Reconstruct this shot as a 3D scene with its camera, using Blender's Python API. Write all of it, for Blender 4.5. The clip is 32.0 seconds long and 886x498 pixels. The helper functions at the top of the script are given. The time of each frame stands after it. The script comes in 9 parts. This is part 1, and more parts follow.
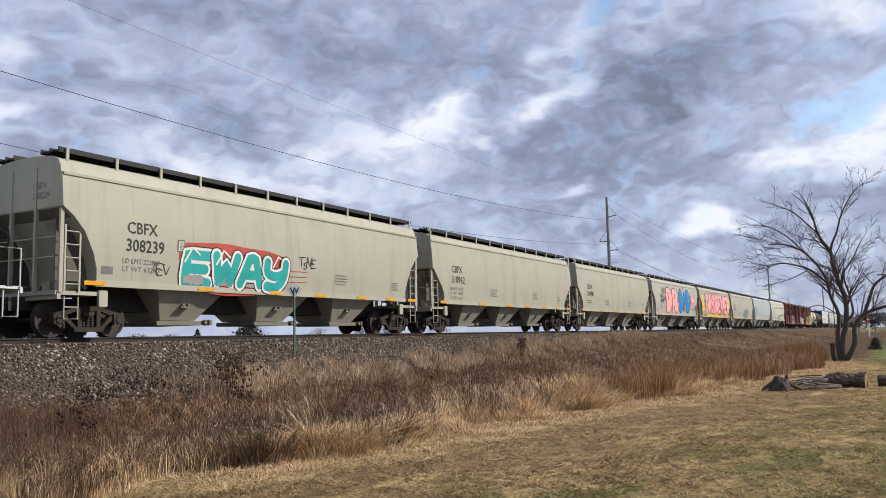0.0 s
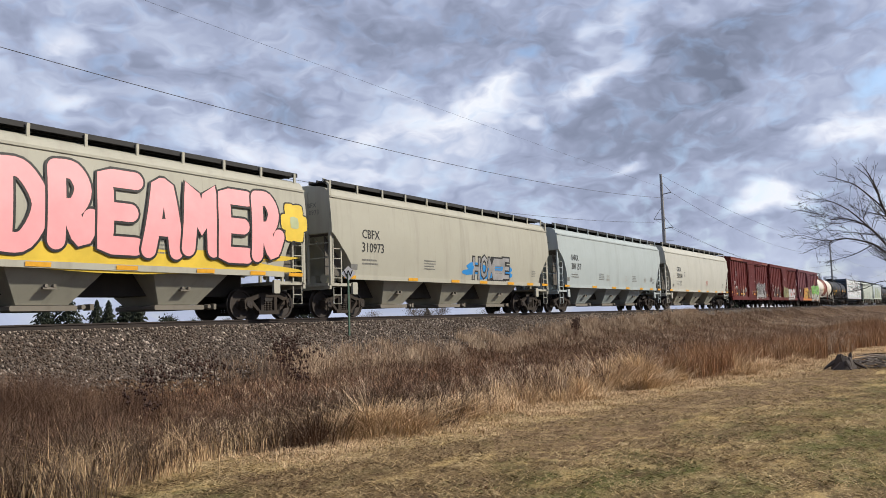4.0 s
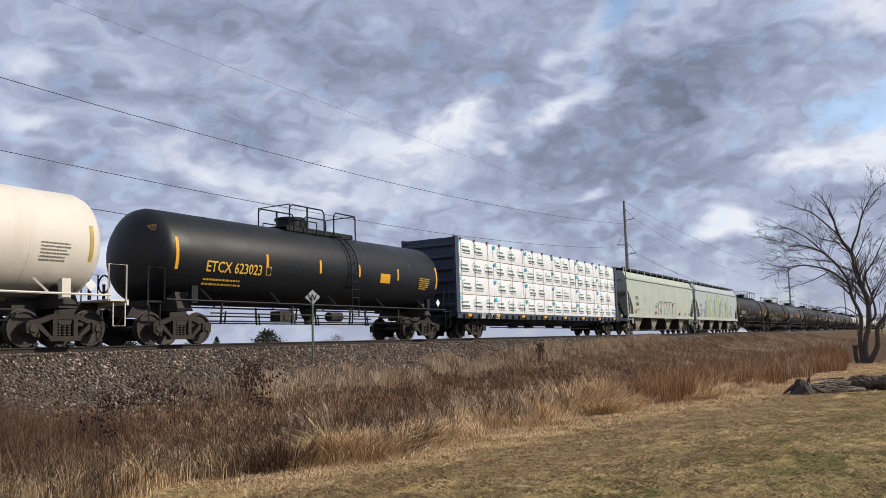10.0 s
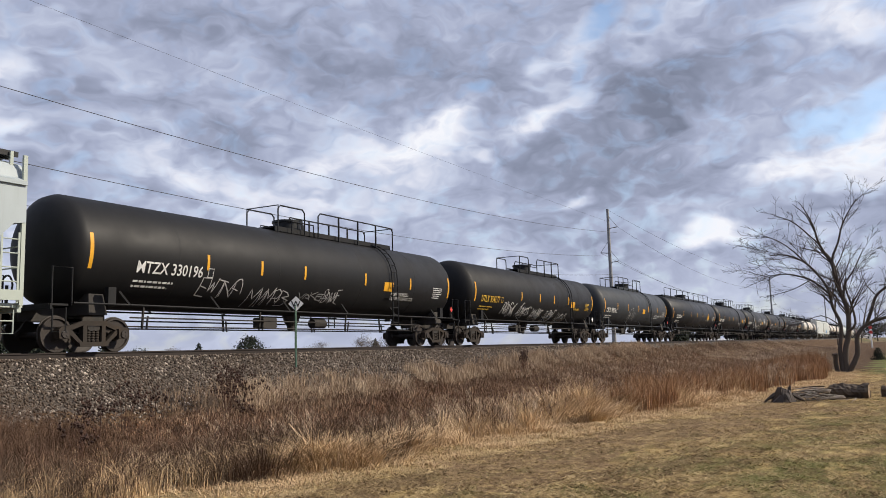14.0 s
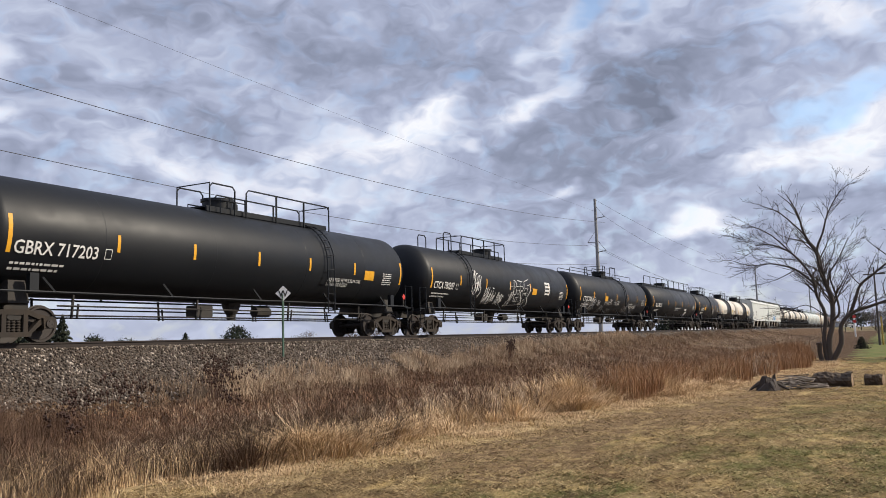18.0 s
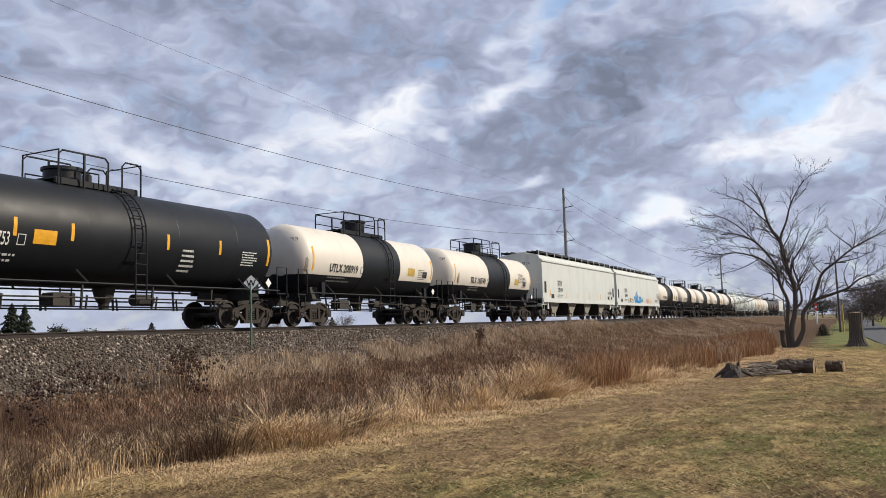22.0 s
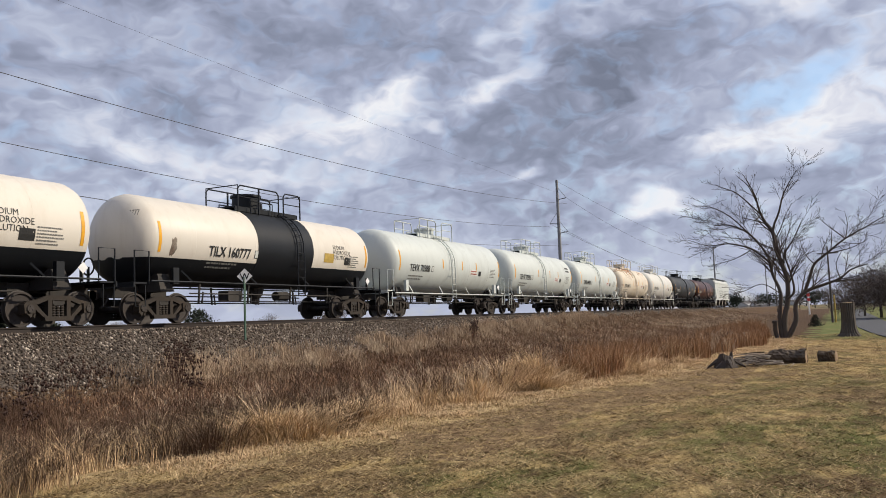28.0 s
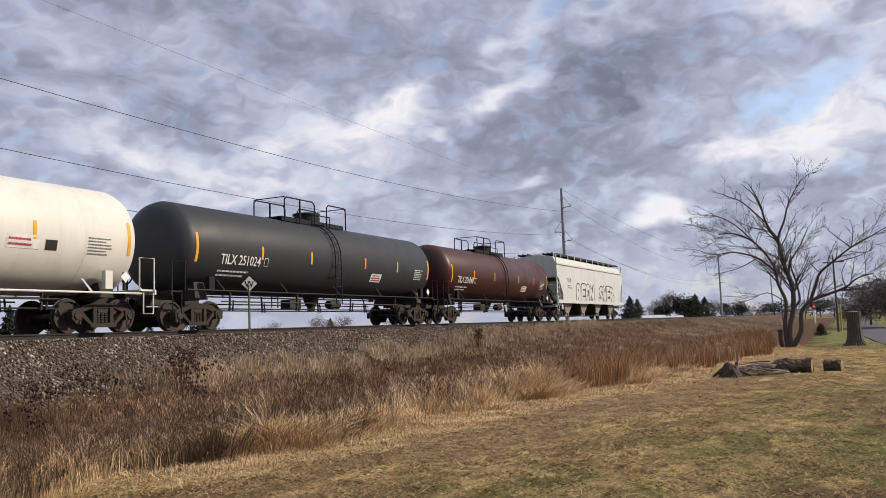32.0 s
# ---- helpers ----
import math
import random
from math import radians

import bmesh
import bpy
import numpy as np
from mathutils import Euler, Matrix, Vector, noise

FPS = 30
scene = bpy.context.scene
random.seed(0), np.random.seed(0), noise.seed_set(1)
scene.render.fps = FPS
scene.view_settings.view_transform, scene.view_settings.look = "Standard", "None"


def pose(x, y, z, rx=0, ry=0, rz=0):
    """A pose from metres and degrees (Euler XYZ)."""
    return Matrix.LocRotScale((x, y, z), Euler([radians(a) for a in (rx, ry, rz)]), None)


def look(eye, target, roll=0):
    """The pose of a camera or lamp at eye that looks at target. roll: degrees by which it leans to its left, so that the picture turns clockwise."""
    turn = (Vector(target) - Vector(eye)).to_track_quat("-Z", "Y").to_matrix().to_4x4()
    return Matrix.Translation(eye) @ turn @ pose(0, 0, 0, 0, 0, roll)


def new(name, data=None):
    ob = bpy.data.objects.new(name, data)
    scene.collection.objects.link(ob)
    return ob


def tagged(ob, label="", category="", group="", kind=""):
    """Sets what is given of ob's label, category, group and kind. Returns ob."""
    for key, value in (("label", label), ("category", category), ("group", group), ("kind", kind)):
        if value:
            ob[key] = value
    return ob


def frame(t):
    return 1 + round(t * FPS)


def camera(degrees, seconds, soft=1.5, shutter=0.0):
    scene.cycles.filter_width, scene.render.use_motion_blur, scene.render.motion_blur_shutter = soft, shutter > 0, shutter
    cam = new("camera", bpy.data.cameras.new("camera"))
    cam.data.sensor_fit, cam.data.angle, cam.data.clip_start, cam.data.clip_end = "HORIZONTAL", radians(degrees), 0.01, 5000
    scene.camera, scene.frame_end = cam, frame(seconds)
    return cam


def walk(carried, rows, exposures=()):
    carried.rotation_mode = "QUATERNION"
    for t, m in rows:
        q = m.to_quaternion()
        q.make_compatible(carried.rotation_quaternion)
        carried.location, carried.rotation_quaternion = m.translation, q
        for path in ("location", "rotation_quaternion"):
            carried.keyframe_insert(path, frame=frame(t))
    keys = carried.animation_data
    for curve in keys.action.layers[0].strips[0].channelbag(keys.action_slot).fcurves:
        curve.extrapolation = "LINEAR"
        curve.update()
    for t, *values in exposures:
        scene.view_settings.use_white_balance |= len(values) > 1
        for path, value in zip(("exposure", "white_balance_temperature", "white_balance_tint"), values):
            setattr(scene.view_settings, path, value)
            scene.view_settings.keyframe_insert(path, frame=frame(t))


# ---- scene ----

EYE = (0.0, 0.0, 1.6)


def aim(yaw, pitch, roll):
    """The camera's pose from its heading (degrees from the track's line), tilt and lean."""
    a, b = radians(yaw), radians(pitch)
    way = Vector((math.cos(a) * math.cos(b), math.sin(a) * math.cos(b), math.sin(b)))
    return look(EYE, Vector(EYE) + way, roll)


cam = camera(57.17, 32.0, soft=0.9)
walk(cam, [(t, aim(y, p, r)) for t, y, p, r in (
    (0, 29.05, 6.15, -1.26), (0.5, 30.09, 5.97, -1.15), (1, 31.05, 5.67, -1.31), (1.5, 31.83, 5.66, -1.69), (2, 32.48, 5.56, -1.73),
    (2.5, 32.85, 5.31, -1.86), (3, 32.99, 5.06, -1.92), (3.5, 32.95, 4.87, -1.85), (5.5, 31.35, 5.81, -1.69), (6, 30.80, 6.11, -1.52),
    (6.5, 30.44, 6.22, -1.33), (7, 30.52, 6.24, -1.42), (7.5, 30.49, 6.30, -1.59), (8, 30.46, 6.39, -1.68), (8.5, 30.43, 6.46, -1.81),
    (9, 30.36, 6.43, -1.84), (9.5, 30.30, 6.48, -1.91), (10, 30.25, 6.57, -1.75), (10.5, 30.12, 6.67, -1.63), (11, 29.89, 6.56, -1.55),
    (11.5, 29.64, 6.38, -1.61), (12, 29.41, 6.44, -1.90), (12.5, 29.32, 6.46, -1.94), (13, 29.28, 6.60, -1.75), (13.5, 29.22, 6.81, -1.60),
    (14, 29.11, 7.04, -1.57), (14.5, 28.95, 7.20, -1.62), (16.5, 28.42, 7.12, -1.65), (17, 28.38, 7.01, -1.54), (17.5, 28.44, 6.73, -1.55),
    (18, 28.25, 6.28, -1.63), (18.5, 27.90, 6.10, -1.78), (19, 27.41, 6.13, -1.99), (19.5, 27.07, 6.14, -2.06), (20, 26.81, 6.08, -2.00),
    (20.5, 26.62, 5.91, -1.97), (21, 26.41, 5.76, -2.07), (21.5, 26.22, 5.58, -2.01), (22, 26.10, 5.45, -1.85), (22.5, 26.04, 5.44, -1.90),
    (23, 25.94, 5.43, -1.94), (23.5, 25.85, 5.34, -1.97), (24, 25.82, 5.30, -1.93), (24.5, 25.72, 5.24, -1.94), (25, 25.56, 5.07, -2.06),
    (25.5, 25.51, 4.86, -2.07), (27.5, 25.67, 4.91, -2.14), (28, 25.67, 4.90, -2.17), (28.5, 25.71, 4.93, -2.24), (29, 25.71, 4.97, -2.14),
    (29.5, 25.61, 5.03, -2.13), (30, 25.55, 5.14, -2.16), (30.5, 25.50, 5.19, -2.02), (31, 25.48, 5.05, -1.91), (31.5, 25.68, 5.17, -1.92),
    (32, 25.97, 5.48, -2.03))],
    exposures=[(0, 0.0, 6060, 8.5), (7, -0.08, 6140, 8), (12.5, -0.18, 6180, 9), (14, -0.03, 6260, 9), (20, 0.02, 6260, 8.5), (23, -0.06, 6240, 8), (28, -0.12, 6320, 8.5), (32, -0.09, 6500, 11.5)])

# ---- world, sun ----
SUN_AT = Vector((0.40, -0.78, 0.62)).normalized()
world = bpy.data.worlds.new("world")
scene.world = world
world.use_nodes = True
wt = world.node_tree
wt.nodes.clear()


def wn(kind, **kw):
    n = wt.nodes.new(kind)
    for k, v in kw.items():
        n.inputs[k].default_value = v
    return n


def wmath(op, a, b=None, c=None, clamp=False):
    n = wt.nodes.new("ShaderNodeMath")
    n.operation, n.use_clamp = op, clamp
    for i, v in enumerate((a, b, c)):
        if v is None:
            continue
        if isinstance(v, (int, float)):
            n.inputs[i].default_value = v
        else:
            wt.links.new(v, n.inputs[i])
    return n.outputs[0]


def wmix(fac, a, b):
    n = wt.nodes.new("ShaderNodeMix")
    n.data_type = "RGBA"
    for i, v in ((0, fac), (6, a), (7, b)):
        if isinstance(v, (int, float)):
            n.inputs[i].default_value = v
        elif isinstance(v, tuple):
            n.inputs[i].default_value = (*v, 1)
        else:
            wt.links.new(v, n.inputs[i])
    return n.outputs[2]


sky = wt.nodes.new("ShaderNodeTexSky")
sky.sky_type, sky.sun_disc = "NISHITA", False
sky.sun_elevation = math.asin(SUN_AT.z)
sky.sun_rotation = math.atan2(SUN_AT.x, SUN_AT.y)
coord = wt.nodes.new("ShaderNodeTexCoord")
sep = wt.nodes.new("ShaderNodeSeparateXYZ")
wt.links.new(coord.outputs["Generated"], sep.inputs[0])
height = wmath("MAXIMUM", sep.outputs[2], 0.0)
# bearing and height over the horizon, in degrees
bearing = wmath("MULTIPLY", wmath("ARCTAN2", sep.outputs[1], sep.outputs[0]), 57.2958)
rise = wmath("MULTIPLY", wmath("ARCSINE", sep.outputs[2]), 57.2958)
plane = wt.nodes.new("ShaderNodeCombineXYZ")
wt.links.new(bearing, plane.inputs[0])
wt.links.new(rise, plane.inputs[1])


def vec(op, a, b=None, k=None):
    n = wt.nodes.new("ShaderNodeVectorMath")
    n.operation = op
    wt.links.new(a, n.inputs[0])
    if b is not None:
        if isinstance(b, tuple):
            n.inputs[1].default_value = b
        else:
            wt.links.new(b, n.inputs[1])
    if k is not None:
        n.inputs["Scale"].default_value = k
    return n.outputs["Value" if op == "LENGTH" else "Vector"]


def wnoise(size, detail, rough, shift, at=None, wide=1.7, lean=0.0, colour=False):
    """Cloud noise whose lumps are about size degrees high and drawn out sideways."""
    mp = wt.nodes.new("ShaderNodeMapping")
    mp.inputs["Location"].default_value = (shift, shift * 0.7, shift * 1.3)
    mp.inputs["Rotation"].default_value = (0, 0, radians(lean))
    mp.inputs["Scale"].default_value = (1 / (size * wide), 1 / size, 1)
    wt.links.new(at if at is not None else plane.outputs[0], mp.inputs[0])
    n = wn("ShaderNodeTexNoise", Scale=1.0, Detail=detail, Roughness=rough)
    wt.links.new(mp.outputs[0], n.inputs["Vector"])
    return n.outputs["Color" if colour else "Fac"]


def stir(at, amount, size, detail, shift):
    """Pushes the cloud forms about, so that their edges billow."""
    push = vec("SUBTRACT", wnoise(size, detail, 0.55, shift, colour=True), (0.5, 0.5, 0.5))
    return vec("ADD", at, vec("SCALE", push, k=amount))


billow = stir(stir(plane.outputs[0], 5.0, 6.0, 2, 3.0), 2.7, 2.0, 2, 11.0)


def banks(rows):
    """Sum of cloud banks: bearing, height, half width, half height, slope, weight."""
    total = None
    for az, el, w, h, slope, gain in rows:
        mp = wt.nodes.new("ShaderNodeMapping")
        mp.vector_type = "TEXTURE"
        mp.inputs["Location"].default_value = (az, el, 0)
        mp.inputs["Rotation"].default_value = (0, 0, radians(slope))
        mp.inputs["Scale"].default_value = (w * 1.7, h * 1.7, 1000)
        wt.links.new(billow, mp.inputs[0])
        r = wt.nodes.new("ShaderNodeMapRange")
        r.interpolation_type = "SMOOTHSTEP"
        for i, v in zip((1, 2, 3, 4), (0.0, 1.0, gain, 0.0)):
            r.inputs[i].default_value = v
        wt.links.new(vec("LENGTH", mp.outputs[0]), r.inputs[0])
        total = r.outputs[0] if total is None else wmath("ADD", total, r.outputs[0])
    return total


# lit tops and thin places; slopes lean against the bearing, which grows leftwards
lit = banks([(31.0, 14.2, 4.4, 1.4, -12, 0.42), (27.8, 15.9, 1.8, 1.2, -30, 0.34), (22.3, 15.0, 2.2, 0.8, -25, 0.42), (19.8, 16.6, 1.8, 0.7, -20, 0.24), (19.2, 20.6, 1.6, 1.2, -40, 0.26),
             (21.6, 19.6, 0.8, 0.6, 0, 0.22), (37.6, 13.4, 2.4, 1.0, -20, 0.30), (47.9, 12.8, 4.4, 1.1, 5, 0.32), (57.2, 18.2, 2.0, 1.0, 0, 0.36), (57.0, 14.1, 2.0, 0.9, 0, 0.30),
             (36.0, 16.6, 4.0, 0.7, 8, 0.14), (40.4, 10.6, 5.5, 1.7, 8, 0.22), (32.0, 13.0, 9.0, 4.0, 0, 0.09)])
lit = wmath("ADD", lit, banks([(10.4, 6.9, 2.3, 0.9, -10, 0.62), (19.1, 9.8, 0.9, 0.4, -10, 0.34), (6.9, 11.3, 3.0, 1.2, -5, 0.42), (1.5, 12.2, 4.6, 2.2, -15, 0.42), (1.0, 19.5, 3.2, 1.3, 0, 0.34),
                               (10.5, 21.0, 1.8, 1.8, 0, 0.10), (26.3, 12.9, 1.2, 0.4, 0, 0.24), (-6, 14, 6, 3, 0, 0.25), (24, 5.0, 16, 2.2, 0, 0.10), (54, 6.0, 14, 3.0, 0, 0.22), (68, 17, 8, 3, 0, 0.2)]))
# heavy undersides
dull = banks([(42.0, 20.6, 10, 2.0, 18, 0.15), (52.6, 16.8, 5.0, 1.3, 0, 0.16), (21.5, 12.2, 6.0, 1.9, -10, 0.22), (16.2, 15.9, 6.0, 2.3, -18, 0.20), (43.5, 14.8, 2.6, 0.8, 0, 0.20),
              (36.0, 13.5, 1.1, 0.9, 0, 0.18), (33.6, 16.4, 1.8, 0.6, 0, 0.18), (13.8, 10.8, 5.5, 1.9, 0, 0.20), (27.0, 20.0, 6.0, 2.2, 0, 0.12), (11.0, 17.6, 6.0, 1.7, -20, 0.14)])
rolls = wmath("SUBTRACT", wnoise(3.4, 3, 0.5, 21.0, billow, 2.0, 8), 0.5)
puffs = wmath("SUBTRACT", wnoise(1.5, 3, 0.48, 33.0, billow, 1.4, 0), 0.5)
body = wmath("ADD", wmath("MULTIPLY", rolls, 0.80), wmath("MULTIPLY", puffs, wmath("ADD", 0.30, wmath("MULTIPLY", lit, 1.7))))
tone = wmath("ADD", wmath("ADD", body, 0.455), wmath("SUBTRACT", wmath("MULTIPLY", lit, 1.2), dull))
ramp = wt.nodes.new("ShaderNodeValToRGB")
stops = ramp.color_ramp.elements
stops[0].position, stops[0].color = 0.08, (0.205, 0.225, 0.30, 1)
stops[1].position, stops[1].color = 1.0, (0.96, 0.945, 0.97, 1)
for at, col in ((0.28, (0.30, 0.325, 0.43, 1)), (0.45, (0.42, 0.45, 0.585, 1)), (0.62, (0.58, 0.615, 0.745, 1)), (0.80, (0.79, 0.79, 0.87, 1))):
    stops.new(at).color = col
wt.links.new(tone, ramp.inputs[0])
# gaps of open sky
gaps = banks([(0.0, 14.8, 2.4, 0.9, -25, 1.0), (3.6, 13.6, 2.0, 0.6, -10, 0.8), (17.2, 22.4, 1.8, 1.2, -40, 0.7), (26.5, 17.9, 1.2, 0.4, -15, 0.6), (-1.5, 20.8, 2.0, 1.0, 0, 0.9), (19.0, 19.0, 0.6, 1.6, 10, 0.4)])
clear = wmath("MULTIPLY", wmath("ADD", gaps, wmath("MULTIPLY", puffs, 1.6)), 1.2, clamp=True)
skyc = vec("SCALE", sky.outputs[0], k=0.19)
haze = wmath("MULTIPLY", wmath("SUBTRACT", 1.0, wmath("DIVIDE", height, 0.11), clamp=True), 0.6)
cloudy = wmix(haze, ramp.outputs[0], (0.60, 0.625, 0.76))
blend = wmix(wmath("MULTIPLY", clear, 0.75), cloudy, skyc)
bg = wt.nodes.new("ShaderNodeBackground")
bg.inputs["Strength"].default_value = 1.0
wt.links.new(blend, bg.inputs[0])
wo = wt.nodes.new("ShaderNodeOutputWorld")
wt.links.new(bg.outputs[0], wo.inputs[0])

sun = bpy.data.lights.new("sun", "SUN")
sun.energy, sun.angle, sun.color = 5.3, radians(1.2), (1.0, 0.87, 0.70)
sun_ob = new("sun", sun)
sun_ob.matrix_world = look(SUN_AT * 60, (0, 0, 0))

# ---- materials ----
def mat(name, rough=0.7, metal=0.0, spec=0.4):
    m = bpy.data.materials.new(name)
    m.use_nodes = True
    p = m.node_tree.nodes["Principled BSDF"]
    p.inputs["Roughness"].default_value, p.inputs["Metallic"].default_value = rough, metal
    p.inputs["Specular IOR Level"].default_value = spec
    return m, m.node_tree, p


def noise_of(nt, scale, detail=5, rough=0.6, stretch=(1, 1, 1), warp=0.0, src="Object"):
    tc, mp, n = (nt.nodes.new("ShaderNode" + k) for k in ("TexCoord", "Mapping", "TexNoise"))
    mp.inputs["Scale"].default_value = stretch
    for k, v in (("Scale", scale), ("Detail", detail), ("Roughness", rough), ("Distortion", warp)):
        n.inputs[k].default_value = v
    nt.links.new(tc.outputs[src], mp.inputs[0])
    nt.links.new(mp.outputs[0], n.inputs["Vector"])
    return n.outputs["Fac"]


def ramp_of(nt, fac, stops):
    r = nt.nodes.new("ShaderNodeValToRGB")
    el = r.color_ramp.elements
    el[0].position, el[0].color = stops[0][0], (*stops[0][1], 1)
    el[1].position, el[1].color = stops[-1][0], (*stops[-1][1], 1)
    for pos, col in stops[1:-1]:
        el.new(pos).color = (*col, 1)
    nt.links.new(fac, r.inputs[0])
    return r.outputs[0]


def span(nt, fac, a, b, c=0.0, d=1.0):
    n = nt.nodes.new("ShaderNodeMapRange")
    for i, v in zip((1, 2, 3, 4), (a, b, c, d)):
        n.inputs[i].default_value = v
    nt.links.new(fac, n.inputs[0])
    return n.outputs[0]


def mix_of(nt, fac, a, b):
    n = nt.nodes.new("ShaderNodeMix")
    n.data_type = "RGBA"
    for i, v in ((0, fac), (6, a), (7, b)):
        if isinstance(v, (int, float)):
            n.inputs[i].default_value = v
        elif isinstance(v, tuple):
            n.inputs[i].default_value = (*v, 1)
        else:
            nt.links.new(v, n.inputs[i])
    return n.outputs[2]


def bump_of(nt, p, fac, strength, dist):
    b = nt.nodes.new("ShaderNodeBump")
    b.inputs["Strength"].default_value, b.inputs["Distance"].default_value = strength, dist
    nt.links.new(fac, b.inputs["Height"])
    nt.links.new(b.outputs[0], p.inputs["Normal"])


def dim(c, k):
    return tuple(v * k for v in c)


def paint(name, rgb, rough=0.55, dirt=0.35, grime=(0.10, 0.085, 0.07), rust=0.0, metal=0.0, spec=0.35):
    """Weathered paint: blotches, vertical run-off streaks, road grime near the bottom edge, rust specks."""
    m, nt, p = mat(name, rough, metal, spec)
    blotch = noise_of(nt, 0.55, 5, 0.6)
    streak = noise_of(nt, 2.2, 5, 0.65, (1, 1, 0.09))
    speck = noise_of(nt, 14, 4, 0.7)
    base = mix_of(nt, span(nt, blotch, 0.3, 0.7, 0.0, 0.55), rgb, dim(rgb, 0.82))
    base = mix_of(nt, span(nt, streak, 0.50, 0.78, 0, dirt), base, grime)
    base = mix_of(nt, span(nt, speck, 0.62, 0.75, 0, dirt * 0.6), base, dim(grime, 1.1))
    if rust:
        patch = noise_of(nt, 0.8, 6, 0.65, (1, 1, 1), 0.4)
        base = mix_of(nt, span(nt, patch, 0.60 - 0.12 * rust, 0.70, 0, min(1, 0.5 + rust * 0.5)), base, (0.22, 0.075, 0.025))
    nt.links.new(base, p.inputs["Base Color"])
    nt.links.new(span(nt, blotch, 0.3, 0.7, rough - 0.08, rough + 0.12), p.inputs["Roughness"])
    bump_of(nt, p, noise_of(nt, 3.0, 3, 0.5), 0.12, 0.02)
    return m


def plain(name, rgb, rough=0.6, var=0.15, metal=0.0, scale=6.0):
    m, nt, p = mat(name, rough, metal)
    f = noise_of(nt, scale, 4, 0.6)
    nt.links.new(mix_of(nt, span(nt, f, 0.3, 0.7), rgb, dim(rgb, 1 - 2 * var)), p.inputs["Base Color"])
    return m


def thin(name, rgb, cover):
    """Thin or weathered spray that lets the paint below show through in clouds."""
    m, nt, p = mat(name, 0.6, 0.0, 0.3)
    n1 = noise_of(nt, 1.3, 4, 0.6)
    nt.links.new(mix_of(nt, span(nt, noise_of(nt, 3.0, 3, 0.6), 0.35, 0.65, 0.0, 0.4), rgb, dim(rgb, 0.7)), p.inputs["Base Color"])
    nt.links.new(span(nt, n1, 0.32, 0.60, cover * 0.35, cover), p.inputs["Alpha"])
    return m


def lawn_tone(nt, c):
    """Bare brown, faded straw and green patches of the lawn, drawn out along the mowing; greener away from the weeds."""
    track = noise_of(nt, 0.55, 5, 0.62, (0.38, 1, 1), 0.5)
    clod = noise_of(nt, 3.6, 6, 0.72, (0.7, 1, 1))
    litter = noise_of(nt, 2.2, 5, 0.68, (0.6, 1, 1))
    green = noise_of(nt, 0.5, 6, 0.66, (0.6, 1, 1), 0.3)
    mow = noise_of(nt, 1.3, 5, 0.65, (0.4, 1, 1), 0.4)
    pale = noise_of(nt, 1.9, 6, 0.7, (0.5, 1, 1), 0.5)
    tc, away = nt.nodes.new("ShaderNodeTexCoord"), nt.nodes.new("ShaderNodeVectorMath")
    away.operation = "DOT_PRODUCT"
    away.inputs[1].default_value = (-0.27, -1.0, 0.0)
    nt.links.new(tc.outputs["Object"], away.inputs[0])
    lush = nt.nodes.new("ShaderNodeMath")
    lush.operation = "ADD"
    nt.links.new(green, lush.inputs[0])
    nt.links.new(span(nt, away.outputs["Value"], -8.0, -2.0, -0.06, 0.085), lush.inputs[1])
    c = mix_of(nt, span(nt, mow, 0.43, 0.60, 0, 0.6), c, (0.21, 0.132, 0.056))
    c = mix_of(nt, span(nt, lush.outputs[0], 0.475, 0.62, 0, 0.8), c, (0.108, 0.134, 0.030))
    c = mix_of(nt, span(nt, track, 0.50, 0.62, 0, 0.7), c, (0.125, 0.076, 0.042))
    c = mix_of(nt, span(nt, clod, 0.49, 0.60, 0, 0.65), c, (0.102, 0.064, 0.030))
    along = nt.nodes.new("ShaderNodeVectorMath")
    along.operation = "DOT_PRODUCT"
    along.inputs[1].default_value = (1.0, 0.0, 0.0)
    nt.links.new(tc.outputs["Object"], along.inputs[0])
    dry = nt.nodes.new("ShaderNodeMath")
    dry.operation = "ADD"
    nt.links.new(pale, dry.inputs[0])
    nt.links.new(span(nt, along.outputs["Value"], 17.0, 26.0, 0.0, 0.09), dry.inputs[1])
    c = mix_of(nt, span(nt, dry.outputs[0], 0.54, 0.64, 0, 0.7), c, (0.57, 0.42, 0.185))
    return mix_of(nt, span(nt, litter, 0.50, 0.66, 0, 0.6), c, (0.112, 0.065, 0.033))


